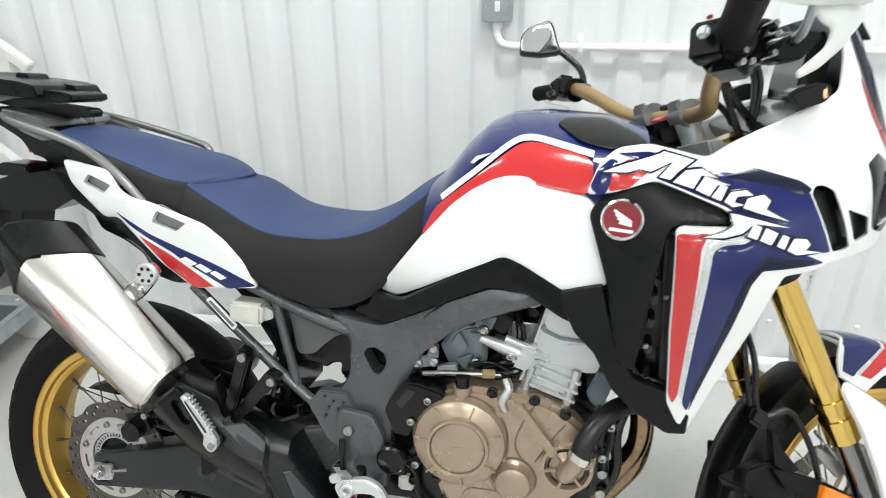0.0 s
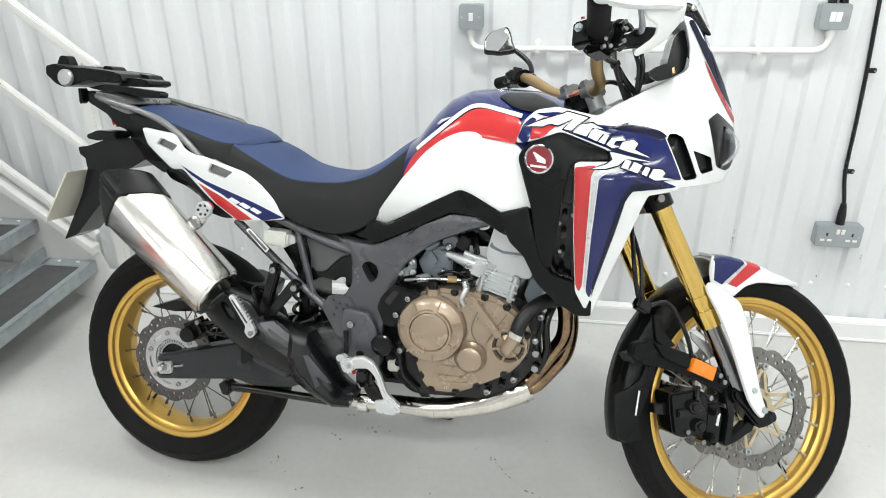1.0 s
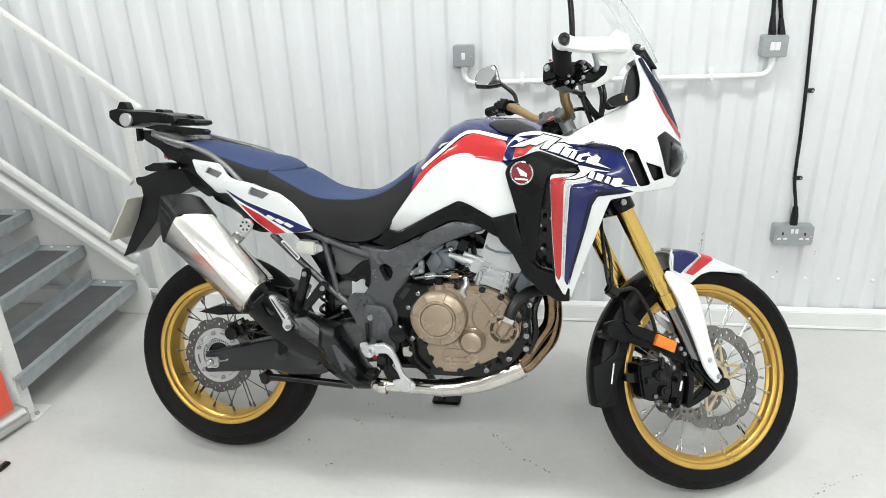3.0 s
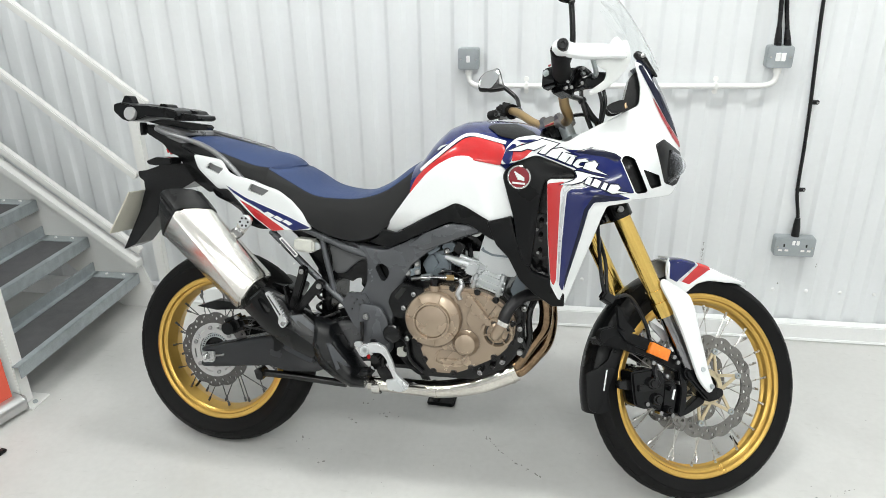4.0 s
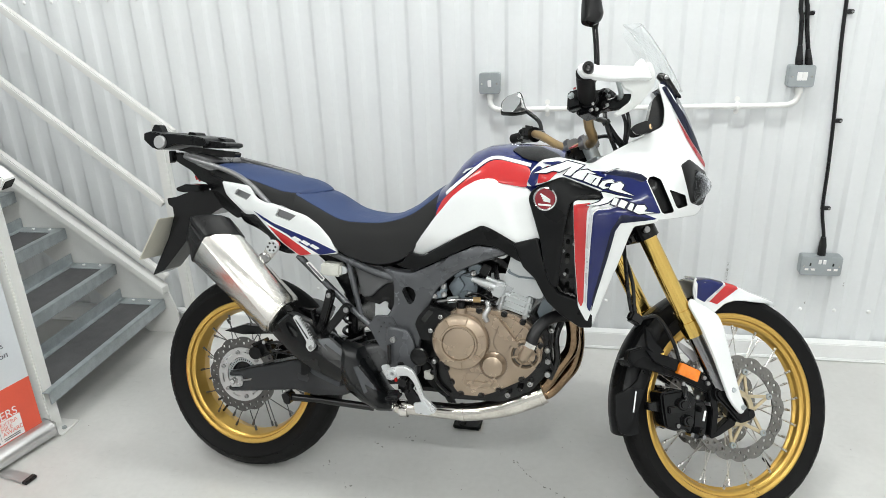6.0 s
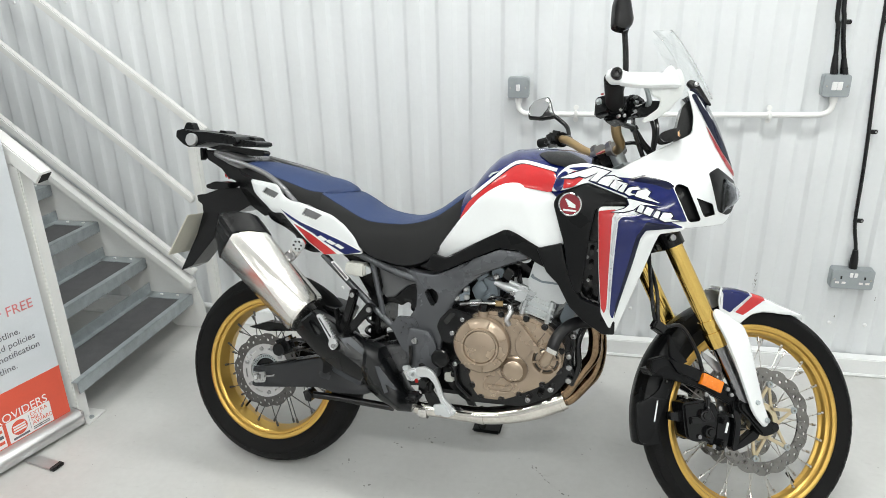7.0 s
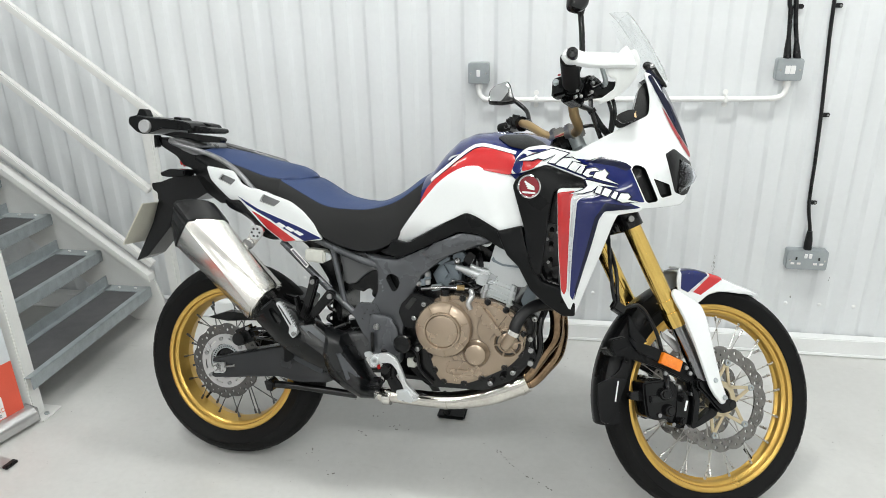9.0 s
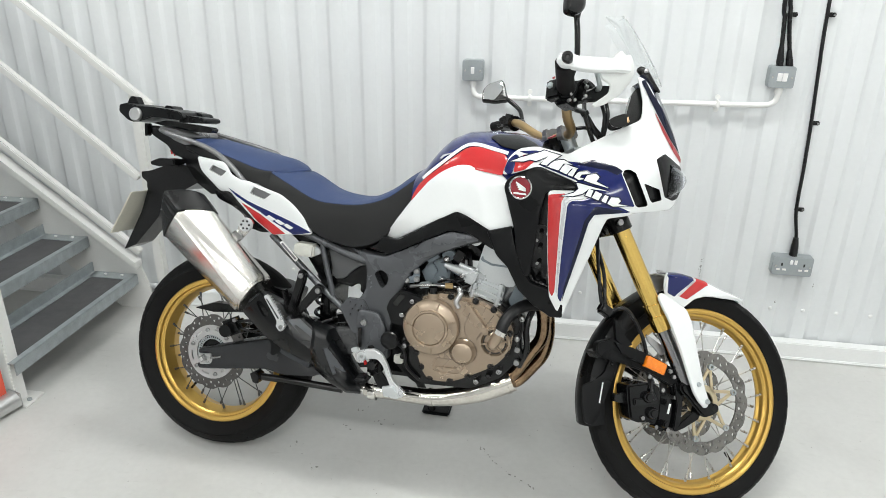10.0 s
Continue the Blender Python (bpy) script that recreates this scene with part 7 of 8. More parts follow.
steered("ignition_switch", box(bmesh.new(), (0.06, 0.05, 0.05), (1.075, -0.02, 1.075), (0, -20, 0), 0.012), SATIN, "black ignition switch")
steered("switch_mark", box(bmesh.new(), (0.02, 0.02, 0.004), (1.062, -0.03, 1.102), (0, -30, 20), 0.001), REDDULL, "red mark")


def grip(a, b, r, label):
    return part("grip", rod(bmesh.new(), a, b, r, n=24), RUBBER, hb, label)


rg = grip((0.952, -0.356, 1.143), (0.903, -0.453, 1.169), 0.0225, "black rubber grip")
part("flange", rod(bmesh.new(), (0.955, -0.350, 1.1415), (0.951, -0.358, 1.1435), 0.026, n=20), PLASTIC, rg)
grip((1.058, 0.335, 1.231), (1.032, 0.425, 1.236), 0.017, "black rubber grip")
sw = part("switch_housing", rod(bmesh.new(), (0.976, -0.308, 1.132), (0.954, -0.352, 1.143), 0.031, n=18), SATIN, hb, "black switch housing")
part("housing_face", box(bmesh.new(), (0.030, 0.050, 0.052), (0.936, -0.335, 1.140), (0, 6, 26), 0.006), SATIN, sw)
part("housing_base", box(bmesh.new(), (0.046, 0.045, 0.026), (0.966, -0.335, 1.112), (0, 12, 26), 0.006), SATIN, sw)
part("kill_switch", box(bmesh.new(), (0.007, 0.012, 0.006), (0.922, -0.350, 1.166), (0, 20, 26), 0.003), REDDULL, sw, "dull red switch")
part("thumb_switch", box(bmesh.new(), (0.012, 0.016, 0.016), (0.913, -0.350, 1.146), (0, 10, 26), 0.004), GALV, sw, "grey thumb switch")
for x, y, z in ((0.962, -0.368, 1.124), (0.974, -0.366, 1.112), (0.960, -0.366, 1.110)):
    part("screw", rod(bmesh.new(), (x, y + 0.012, z), (x, y - 0.002, z), 0.0042, n=10), BOLT, sw)
sw = part("master_cylinder", tube(bmesh.new(), [(0.995, -0.315, 1.130), (1.02, -0.335, 1.138), (1.050, -0.350, 1.148), (1.074, -0.355, 1.155)], [0.016, 0.018, 0.014, 0.008], 14), SATIN, hb, "black brake master cylinder")
part("lever_bracket", slab([(0.999, 1.119), (1.012, 1.140), (1.038, 1.156), (1.076, 1.159), (1.076, 1.150), (1.045, 1.120), (1.007, 1.112)], -0.372, -0.352, 0.004, 0.003), SATIN, sw)
part("pivot_bolt", rod(bmesh.new(), (1.030, -0.372, 1.142), (1.030, -0.380, 1.142), 0.006, n=6), BOLT, sw)
part("fluid_cup", revolve(bmesh.new(), [(0.0001, -0.02), (0.018, -0.02), (0.021, -0.014), (0.021, 0.014), (0.0001, 0.016)], 20), SATIN, hb, "", Matrix.Translation((1.012, -0.300, 1.165)) @ Matrix.Rotation(radians(90), 4, "X"))
for x, z in ((1.000, 1.160), (0.998, 1.122), (1.002, 1.146)):
    part("clamp_bolt", rod(bmesh.new(), (x, -0.352, z), (x, -0.378, z), 0.0045, n=8), BOLT, hb)
part("clamp_half", box(bmesh.new(), (0.016, 0.03, 0.056), (0.999, -0.34, 1.142), (0, 10, 20), 0.005), STEELDARK, hb)
part("brake_lever", tube(bmesh.new(), [(1.03, -0.33, 1.142), (1.035, -0.37, 1.146), (1.022, -0.40, 1.150), (0.985, -0.452, 1.160)], [0.009, 0.007, 0.006, 0.005], 8), GALV, hb, "grey brake lever")
part("switch_housing", rod(bmesh.new(), (1.060, 0.338, 1.231), (1.062, 0.288, 1.219), 0.026, n=18), SATIN, hb, "black switch housing")
sc2 = part("left_switch", box(bmesh.new(), (0.046, 0.055, 0.050), (1.046, 0.318, 1.228), (0, 8, -12), 0.010), SATIN, hb, "black left switch block")
part("horn_button", box(bmesh.new(), (0.016, 0.020, 0.016), (1.020, 0.312, 1.232), (0, 10, -12), 0.004), SATIN, sc2)
part("lever_knob", box(bmesh.new(), (0.012, 0.014, 0.012), (1.018, 0.330, 1.216), (0, 0, -12), 0.003), STEELDARK, sc2)
part("clutch_lever", tube(bmesh.new(), [(1.09, 0.30, 1.228), (1.10, 0.36, 1.230), (1.07, 0.44, 1.232)], 0.007, 8), STEELDARK, hb, "black clutch lever")
part("clutch_perch", tube(bmesh.new(), [(1.062, 0.272, 1.212), (1.080, 0.278, 1.220), (1.095, 0.30, 1.228)], [0.017, 0.014, 0.010], 12), STEELDARK, hb)
# right hand guard
gh = part("hand_guard", sheet([(0.879, 1.166), (0.884, 1.183), (0.896, 1.191), (0.912, 1.191), (0.930, 1.186), (0.998, 1.195), (1.036, 1.200), (1.050, 1.219), (1.060, 1.226), (1.074, 1.214), (1.084, 1.194), (1.090, 1.177), (1.026, 1.164), (0.990, 1.156), (0.954, 1.152), (0.919, 1.152), (0.891, 1.152)], surface([(0.88, 1.17, -0.476), (0.96, 1.175, -0.468), (1.03, 1.18, -0.458), (1.09, 1.19, -0.438), (1.05, 1.22, -0.446)]), thick=0.018, round_edge=0.007, corner=0.006), WHITE, hb, "white gloss hand guard")
part("guard_bowl", sheet([(1.000, 1.168), (1.045, 1.178), (1.080, 1.222), (1.094, 1.226), (1.108, 1.205), (1.112, 1.186), (1.108, 1.165), (1.078, 1.128), (1.041, 1.100), (1.002, 1.082), (0.994, 1.088), (1.041, 1.124), (1.040, 1.142), (1.012, 1.148)], surface([(1.0, 1.17, -0.440), (1.11, 1.185, -0.412), (1.09, 1.22, -0.425), (1.10, 1.15, -0.400), (1.05, 1.12, -0.410), (1.0, 1.085, -0.418), (1.04, 1.15, -0.432)]), thick=0.006, round_edge=0.004, corner=0.010), GUARDWHITE, gh, "pale translucent guard bowl")
part("bar_end", revolve(bmesh.new(), [(0.0001, -0.006), (0.004, -0.006), (0.005, -0.010), (0.0115, -0.012), (0.0135, -0.008), (0.0135, 0.012), (0.0001, 0.012)], 28), STEELDARK, hb, "black bar end weight", Matrix.Translation((0.898, -0.480, 1.171)) @ Matrix.Rotation(radians(-24), 4, "Z"))
part("hand_guard", sheet([(1.06, 1.225), (1.07, 1.243), (1.09, 1.245), (1.15, 1.265), (1.18, 1.225), (1.16, 1.18), (1.11, 1.17), (1.12, 1.215)], surface([(1.02, 1.24, -0.455), (1.10, 1.25, -0.46), (1.12, 1.18, -0.44), (1.17, 1.22, -0.40)]), thick=0.012, round_edge=0.006, mirror=True), WHITE, hb, "white gloss hand guard")
# mirrors
st = part("mirror_stem", tube(bmesh.new(), [(0.985, -0.30, 1.175), (0.998, -0.315, 1.23), (0.992, -0.33, 1.285), (0.982, -0.342, 1.340)], 0.0075, 10), STEELDARK, hb, "black mirror stem")
part("mirror_housing", sheet([(0.922, 1.316), (0.925, 1.379), (0.936, 1.412), (0.958, 1.420), (0.974, 1.402), (0.988, 1.350), (0.978, 1.332), (0.955, 1.316)], surface([(0.92, 1.32, -0.415), (0.955, 1.37, -0.402), (0.99, 1.35, -0.39), (0.95, 1.42, -0.41)]), thick=0.026, round_edge=0.01), STEELDARK, hb, "black mirror seen from behind")
part("mirror_neck", tube(bmesh.new(), [(0.982, -0.342, 1.335), (0.974, -0.365, 1.36), (0.962, -0.385, 1.375)], [0.009, 0.014, 0.018], 10), STEELDARK, hb)
part("mirror_stem", tube(bmesh.new(), [(1.100, 0.32, 1.225), (1.105, 0.345, 1.270), (1.098, 0.362, 1.296), (1.066, 0.38, 1.328)], 0.0075, 10), STEELDARK, hb, "black mirror stem")
ml = Matrix.Translation((1.020, 0.405, 1.362)) @ Matrix.Rotation(radians(-24), 4, "Z") @ Matrix.Rotation(radians(-11), 4, "X")
mh = part("mirror_housing", sheet([(-0.0425, -0.0362), (-0.0407, 0.0047), (-0.0215, 0.0295), (0.0267, 0.0467), (0.0378, 0.0281), (0.0455, -0.0085), (0.056, -0.032), (0.0423, -0.0365), (0.0066, -0.0416)], flat(0), thick=0.022, round_edge=0.006, corner=0.009, step=0.012), STEELDARK, hb, "black mirror housing", ml)
part("mirror_glass", sheet([(-0.0385, -0.0325), (-0.0365, 0.0035), (-0.019, 0.0265), (0.0245, 0.0415), (0.0300, 0.026), (0.0290, 0.000), (0.0040, -0.0370)], flat(0), lift=0.0012, thick=0.002, round_edge=0.0005, corner=0.008, step=0.012), MIRROR, mh, "reflecting mirror glass")
# cables
for pts, r in (([(1.05, -0.33, 1.140), (1.11, -0.24, 1.165), (1.173, -0.12, 1.195), (1.185, -0.12, 1.155), (1.178, -0.12, 1.096), (1.165, -0.11, 1.036)], 0.0055), ([(1.06, -0.33, 1.145), (1.12, -0.24, 1.172), (1.188, -0.12, 1.200), (1.196, -0.12, 1.156), (1.183, -0.12, 1.093), (1.169, -0.11, 1.033)], 0.0055),
               ([(0.985, -0.31, 1.112), (1.045, -0.23, 1.130), (1.122, -0.12, 1.158), (1.152, -0.12, 1.119), (1.183, -0.12, 1.085), (1.200, -0.11, 1.040)], 0.0075), ([(1.02, -0.32, 1.125), (1.07, -0.22, 1.165), (1.119, -0.12, 1.200), (1.122, -0.12, 1.158), (1.140, -0.12, 1.106), (1.155, -0.12, 1.070), (1.174, -0.11, 1.030)], 0.0065),
               ([(0.955, -0.31, 1.140), (0.960, -0.30, 1.123), (0.975, -0.30, 1.114), (0.997, -0.30, 1.121), (1.02, -0.27, 1.135)], 0.005), ([(1.10, 0.05, 1.135), (1.162, 0.0, 1.147), (1.193, 0.0, 1.149), (1.217, 0.0, 1.137), (1.235, 0.0, 1.111), (1.24, 0, 1.03)], 0.006), ([(1.06, 0.28, 1.21), (1.14, 0.2, 1.15), (1.19, 0.08, 1.08), (1.2, 0.0, 1.0)], 0.006),
               ([(0.985, -0.33, 1.150), (1.000, -0.35, 1.168), (1.022, -0.35, 1.160), (1.035, -0.34, 1.135)], 0.005), ([(0.995, -0.33, 1.160), (1.015, -0.33, 1.176), (1.045, -0.32, 1.170), (1.07, -0.30, 1.150)], 0.005)):
    part("cable", tube(bmesh.new(), pts, r, 8), CABLE, hb, "black control cable")
part("cable_tie", rod(bmesh.new(), (1.120, -0.12, 1.162), (1.126, -0.12, 1.152), 0.012, n=10), CABLE, hb)

# nose, lamps, clocks and screen
nose = bmesh.new()
rings = []
for x, z, w in ((1.316, 1.290, 0.165), (1.344, 1.262, 0.150), (1.384, 1.190, 0.124), (1.416, 1.118, 0.102), (1.436, 1.062, 0.088)):
    rings.append([nose.verts.new((x + 0.020 * (1 - abs(u) ** 2), u * w, z + 0.008 * (1 - abs(u) ** 2))) for u in (-1, -0.75, -0.4, 0, 0.4, 0.75, 1)])
skin(nose, rings, False)
g = bmesh.ops.extrude_face_region(nose, geom=nose.faces[:])
bmesh.ops.translate(nose, vec=(-0.008, 0, -0.004), verts=[v for v in g["geom"] if isinstance(v, bmesh.types.BMVert)])
part("nose_cowl", nose, NAVY, bike, "blue-black gloss nose cowl")
part("headlight_surround", sheet([(1.373, 1.066), (1.398, 1.082), (1.452, 1.046), (1.466, 1.0), (1.449, 0.958), (1.435, 0.951), (1.408, 0.962)], fairing_y, lift=0.0045, thick=0.008, round_edge=0.002, corner=0.006), SATIN, bike, "black headlight surround")
lens = bmesh.new()
rings = []
for t in np.linspace(0, 1, 9):
    z = 0.958 + 0.094 * t
    b = math.sin(math.pi * (0.12 + 0.76 * t))
    rings.append([lens.verts.new((1.412 + 0.068 * b * math.sin(u) ** 0.8, -0.150 + 0.30 * (1 - math.cos(u)) * 0.5, z)) for u in np.linspace(0.0, math.pi / 2, 8)])
skin(lens, rings, False)
g = bmesh.ops.extrude_face_region(lens, geom=lens.faces[:])
bmesh.ops.translate(lens, vec=(-0.004, 0.003, 0), verts=[v for v in g["geom"] if isinstance(v, bmesh.types.BMVert)])
GLASS = bpy.data.materials.new("headlamp_glass")
GLASS.use_nodes = True
gb = GLASS.node_tree.nodes["Principled BSDF"]
gb.inputs["Base Color"].default_value = (0.92, 0.93, 0.97, 1)
gb.inputs["Roughness"].default_value = 0.03
gb.inputs["Transmission Weight"].default_value = 1.0
gb.inputs["IOR"].default_value = 1.25
hl = part("headlight", lens, GLASS, bike, "clear headlight lens")
part("reflector_bowl", revolve(bmesh.new(), [(0.0001, 0.02), (0.02, 0.016), (0.036, -0.006), (0.034, -0.006), (0.018, 0.02), (0.0001, 0.026)], 24), CHROME, hl, "chromed reflector", Matrix.Translation((1.440, -0.105, 1.004)) @ Matrix.Rotation(radians(70), 4, "Z"))
part("chin", sheet([(1.300, 0.916), (1.393, 0.924), (1.444, 0.944), (1.462, 0.99), (1.44, 0.96), (1.40, 0.935), (1.33, 0.93)], fairing_y, lift=-0.004, thick=0.01, round_edge=0.002), TRIMPAINT, bike, "white chin piece")
part("front_panel", box(bmesh.new(), (0.03, 0.20, 0.12), (1.425, 0, 1.0), None, 0.01), SATIN, bike)
bm = slab([(1.298, 1.249), (1.318, 1.268), (1.332, 1.217), (1.328, 1.172), (1.285, 1.148), (1.288, 1.19)], -0.085, 0.085, 0.012, 0.008)
part("instrument_panel", bm, SATIN, bike, "black instrument panel")
part("instrument_shade", slab([(1.20, 1.10), (1.33, 1.165), (1.34, 1.13), (1.22, 1.07)], -0.17, 0.17, 0.01, 0.008), SATIN, bike, "black inner fairing panel")
for s in (-1, 1):
    fi = part("front_indicator", slab([(1.236, 1.161), (1.247, 1.171), (1.275, 1.182), (1.294, 1.179), (1.298, 1.167), (1.292, 1.155), (1.270, 1.146), (1.252, 1.144)], s * 0.202 - 0.022, s * 0.202 + 0.022, 0.010, 0.008), SATIN, bike, "black front indicator")
    part("lens", slab([(1.281, 1.174), (1.290, 1.176), (1.292, 1.160), (1.283, 1.157)], s * 0.213 - 0.013, s * 0.213 + 0.013, 0.004, 0.003), AMBER, fi, "clear amber lens")
scr = bmesh.new()
rings = []
for x, z, w in ((1.385, 1.275, 0.112), (1.366, 1.315, 0.122), (1.330, 1.375, 0.126), (1.288, 1.435, 0.112), (1.262, 1.468, 0.075)):
    rings.append([scr.verts.new((x - 0.055 * abs(u) ** 2, u * w, z - 0.012 * abs(u) ** 2)) for u in np.linspace(-1, 1, 13)])
skin(scr, rings, False)
g = bmesh.ops.extrude_face_region(scr, geom=scr.faces[:])
bmesh.ops.translate(scr, vec=(-0.003, 0, -0.001), verts=[v for v in g["geom"] if isinstance(v, bmesh.types.BMVert)])
part("windscreen", scr, CLEAR, bike, "clear windscreen")
bm = sheet([(1.300, 1.305), (1.310, 1.318), (1.330, 1.312), (1.375, 1.245), (1.35, 1.255)], flat(-0.128), thick=0.02, round_edge=0.003)
part("screen_bracket", bm, SATIN, bike, "black screen bracket")
part("bolt", revolve(bmesh.new(), [(0.0001, -0.006), (0.006, -0.005), (0.008, 0), (0.0001, 0)], 12, (1.327, -0.132, 1.303)), BOLT, bike)


# ---- stairs ----
RUN, RISE = 0.2200, 0.1745
WHITE_Y0, WHITE_Y1 = 1.235, 2.045
NOSE_X, NOSE_Z = -1.473, 0.183
stairs = thing("staircase", "white steel staircase with galvanised treads against the wall", "staircase", pose(0, 0, 0))


def sloped(points, y0, y1, bevel=0.003):
    return slab(points, y0, y1, 0.003, bevel)


def pitch_line(x):
    """Height of the stringer's upper edge."""
    return 0.562 + 0.7875 * (-1.839 - x)


for y, end in ((WHITE_Y0 - 0.03, -1.60), (WHITE_Y1 + 0.004, -1.42)):
    st = part("stringer", sloped([(end, 0.0), (end, min(0.115, pitch_line(end))), (end - 0.03, pitch_line(end - 0.03) - 0.04), (end - 0.05, pitch_line(end - 0.05) - 0.012), (-3.3, pitch_line(-3.3) - 0.012), (-3.3, pitch_line(-3.3) - 0.27), (end - 0.17, 0.0)], y, y + 0.010), STAIRPAINT, stairs, "white steel stringer")
    part("flange", sloped([(end - 0.03, pitch_line(end - 0.03) - 0.034), (end - 0.03, pitch_line(end - 0.03)), (-3.3, pitch_line(-3.3)), (-3.3, pitch_line(-3.3) - 0.034)], y - 0.040, y + 0.012), STAIRPAINT, st)
first = None
for k in range(7):
    m = Matrix.Translation((NOSE_X - RUN * k, 0, NOSE_Z + RISE * k))
    if first is None:
        bm = bmesh.new()
        ln = WHITE_Y1 - WHITE_Y0
        mid = (WHITE_Y0 + WHITE_Y1) / 2
        box(bm, (0.006, ln, 0.052), (-0.003, mid, -0.026), None, 0.002)
        box(bm, (0.030, ln, 0.005), (-0.015, mid, -0.0025), None, 0.0015)
        box(bm, (0.006, ln, 0.075), (-0.225, mid, 0.008), None, 0.002)
        box(bm, (0.028, ln, 0.005), (-0.212, mid, -0.0045), None, 0.0015)
        for yy in (WHITE_Y0 + 0.03, WHITE_Y1 - 0.03):
            box(bm, (0.19, 0.060, 0.005), (-0.115, yy, -0.0045), None, 0.0015)
        first = part("tread", bm, TREADSTEEL, stairs, "galvanised steel tread tray", m)
        grit = part("grit", box(bmesh.new(), (0.185, ln - 0.11, 0.006), (-0.115, mid, -0.009)), TREADMAT, first, "dark gritted tread infill")
        bolt = part("bolt", rod(bmesh.new(), (-0.06, WHITE_Y1 - 0.03, -0.001), (-0.06, WHITE_Y1 - 0.03, 0.004), 0.007, n=10), TRIMPAINT, first)
        bolts = [(0, 0), (-0.085, 0)]
        same_mesh("bolt", bolt, first, Matrix.Translation((-0.085, 0, 0)))
    else:
        t = same_mesh("tread", first, stairs, m)
        t["label"] = "galvanised steel tread tray"
        same_mesh("grit", grit, t, Matrix())
        for dx, dy in bolts:
            same_mesh("bolt", bolt, t, Matrix.Translation((dx, dy, 0)))


def square_tube(bm, a, b, w, h):
    a, b = Vector(a), Vector(b)
    d = b - a
    box(bm, (d.length, w, h), (a + b) / 2, (0, -math.degrees(math.atan2(d.z, d.x)), 0), 0.004)
    return bm


for (xa, za, xb, zb, y) in ((-1.275, 0.982, -3.3, 2.557, 2.05), (-1.385, 0.660, -3.3, 2.226, 2.05), (-1.44, 0.296, -3.3, 1.806, 2.05)):
    part("rail", square_tube(bmesh.new(), (xa, y, za), (xb, y, zb), 0.034, 0.032), STAIRPAINT, stairs, "white square rail")
part("post", box(bmesh.new(), (0.045, 0.036, 1.03), (-1.348, 2.056, 0.515), None, 0.004), STAIRPAINT, stairs, "white square post")
near = part("post", box(bmesh.new(), (0.055, 0.055, 1.03), (-1.527, 1.262, 0.515), None, 0.004), STAIRPAINT, stairs, "white square post with a bolted foot plate")
part("foot_plate", box(bmesh.new(), (0.12, 0.10, 0.008), (-1.515, 1.272, 0.004), None, 0.002), STAIRPAINT, near)
part("bolt", rod(bmesh.new(), (-1.472, 1.262, 0.006), (-1.472, 1.262, 0.016), 0.009, n=6), GALV, near)
rl = part("rail", square_tube(bmesh.new(), (-1.415, 1.25, 0.990), (-3.3, 1.25, 2.55), 0.055, 0.048), STAIRPAINT, stairs, "white square rail with an open end")
dv = Vector((-1.415, 1.25, 0.990)) - Vector((-3.3, 1.25, 2.55))
# The rail is solid: a black cap paints the shade within.
part("open_end", box(bmesh.new(), (0.004, 0.043, 0.036), Vector((-1.415, 1.25, 0.990)) + dv.normalized() * 0.0005, (0, -math.degrees(math.atan2(dv.z, dv.x)), 0)), DARK, rl, "black cap that paints the shade inside the tube end")

# ---- roll-up banner ----
BA, BB = Vector((-1.579, 0.919, 0)), Vector((-1.494, 1.22, 0))
bang = math.degrees(math.atan2((BB - BA).y, (BB - BA).x))
# local x runs along the banner towards its far end, local -y faces the room
BANNER = Matrix.Translation(BB) @ Matrix.Rotation(radians(bang), 4, "Z")
banner = thing("roll_up_banner", "red and pale grey roll-up banner on an aluminium cassette", "banner", BANNER)
W = 0.84
cas = bmesh.new()
prof = fillet([(-0.03, 0.012), (-0.036, 0.05), (-0.012, 0.072), (0.03, 0.072), (0.04, 0.04), (0.036, 0.012)], 0.012, 4)
rings = [[cas.verts.new((x, p.x, p.y)) for p in prof] for x in (-W - 0.012, 0.0)]
skin(cas, rings, True, True)
cs = part("cassette", cas, ALUPROFILE, banner, "satin aluminium cassette", angle=30)
part("end_cap", box(bmesh.new(), (0.006, 0.07, 0.060), (0.003, 0.0, 0.042), None, 0.003), ALUPROFILE, cs)
for fx in (-0.215, -0.68):
    ft = part("foot", box(bmesh.new(), (0.045, 0.16, 0.006), (fx, -0.075, 0.006), (0, 0, 6), 0.002), ALUPROFILE, banner, "swing-out aluminium foot")
    part("foot_tip", box(bmesh.new(), (0.047, 0.022, 0.012), (fx + 0.008, -0.158, 0.007), (0, 0, 6), 0.003), CABLE, ft, "black rubber foot tip")
part("sheet", box(bmesh.new(), (W, 0.002, 1.93), (-W / 2 - 0.018, 0.012, 0.07 + 0.965)), BANNERGREY, banner, "pale grey printed sheet")
part("red_field", box(bmesh.new(), (W, 0.0006, 0.205), (-W / 2 - 0.018, 0.0104, 0.07 + 0.1025)), BANNERRED, banner, "red printed field")
part("top_bar", box(bmesh.new(), (W, 0.014, 0.03), (-W / 2 - 0.018, 0.012, 2.0), None, 0.004), ALUPROFILE, banner)
part("pole", rod(bmesh.new(), (-W / 2, 0.03, 0.05), (-W / 2, 0.022, 2.0), 0.010, n=12), ALUPROFILE, banner)


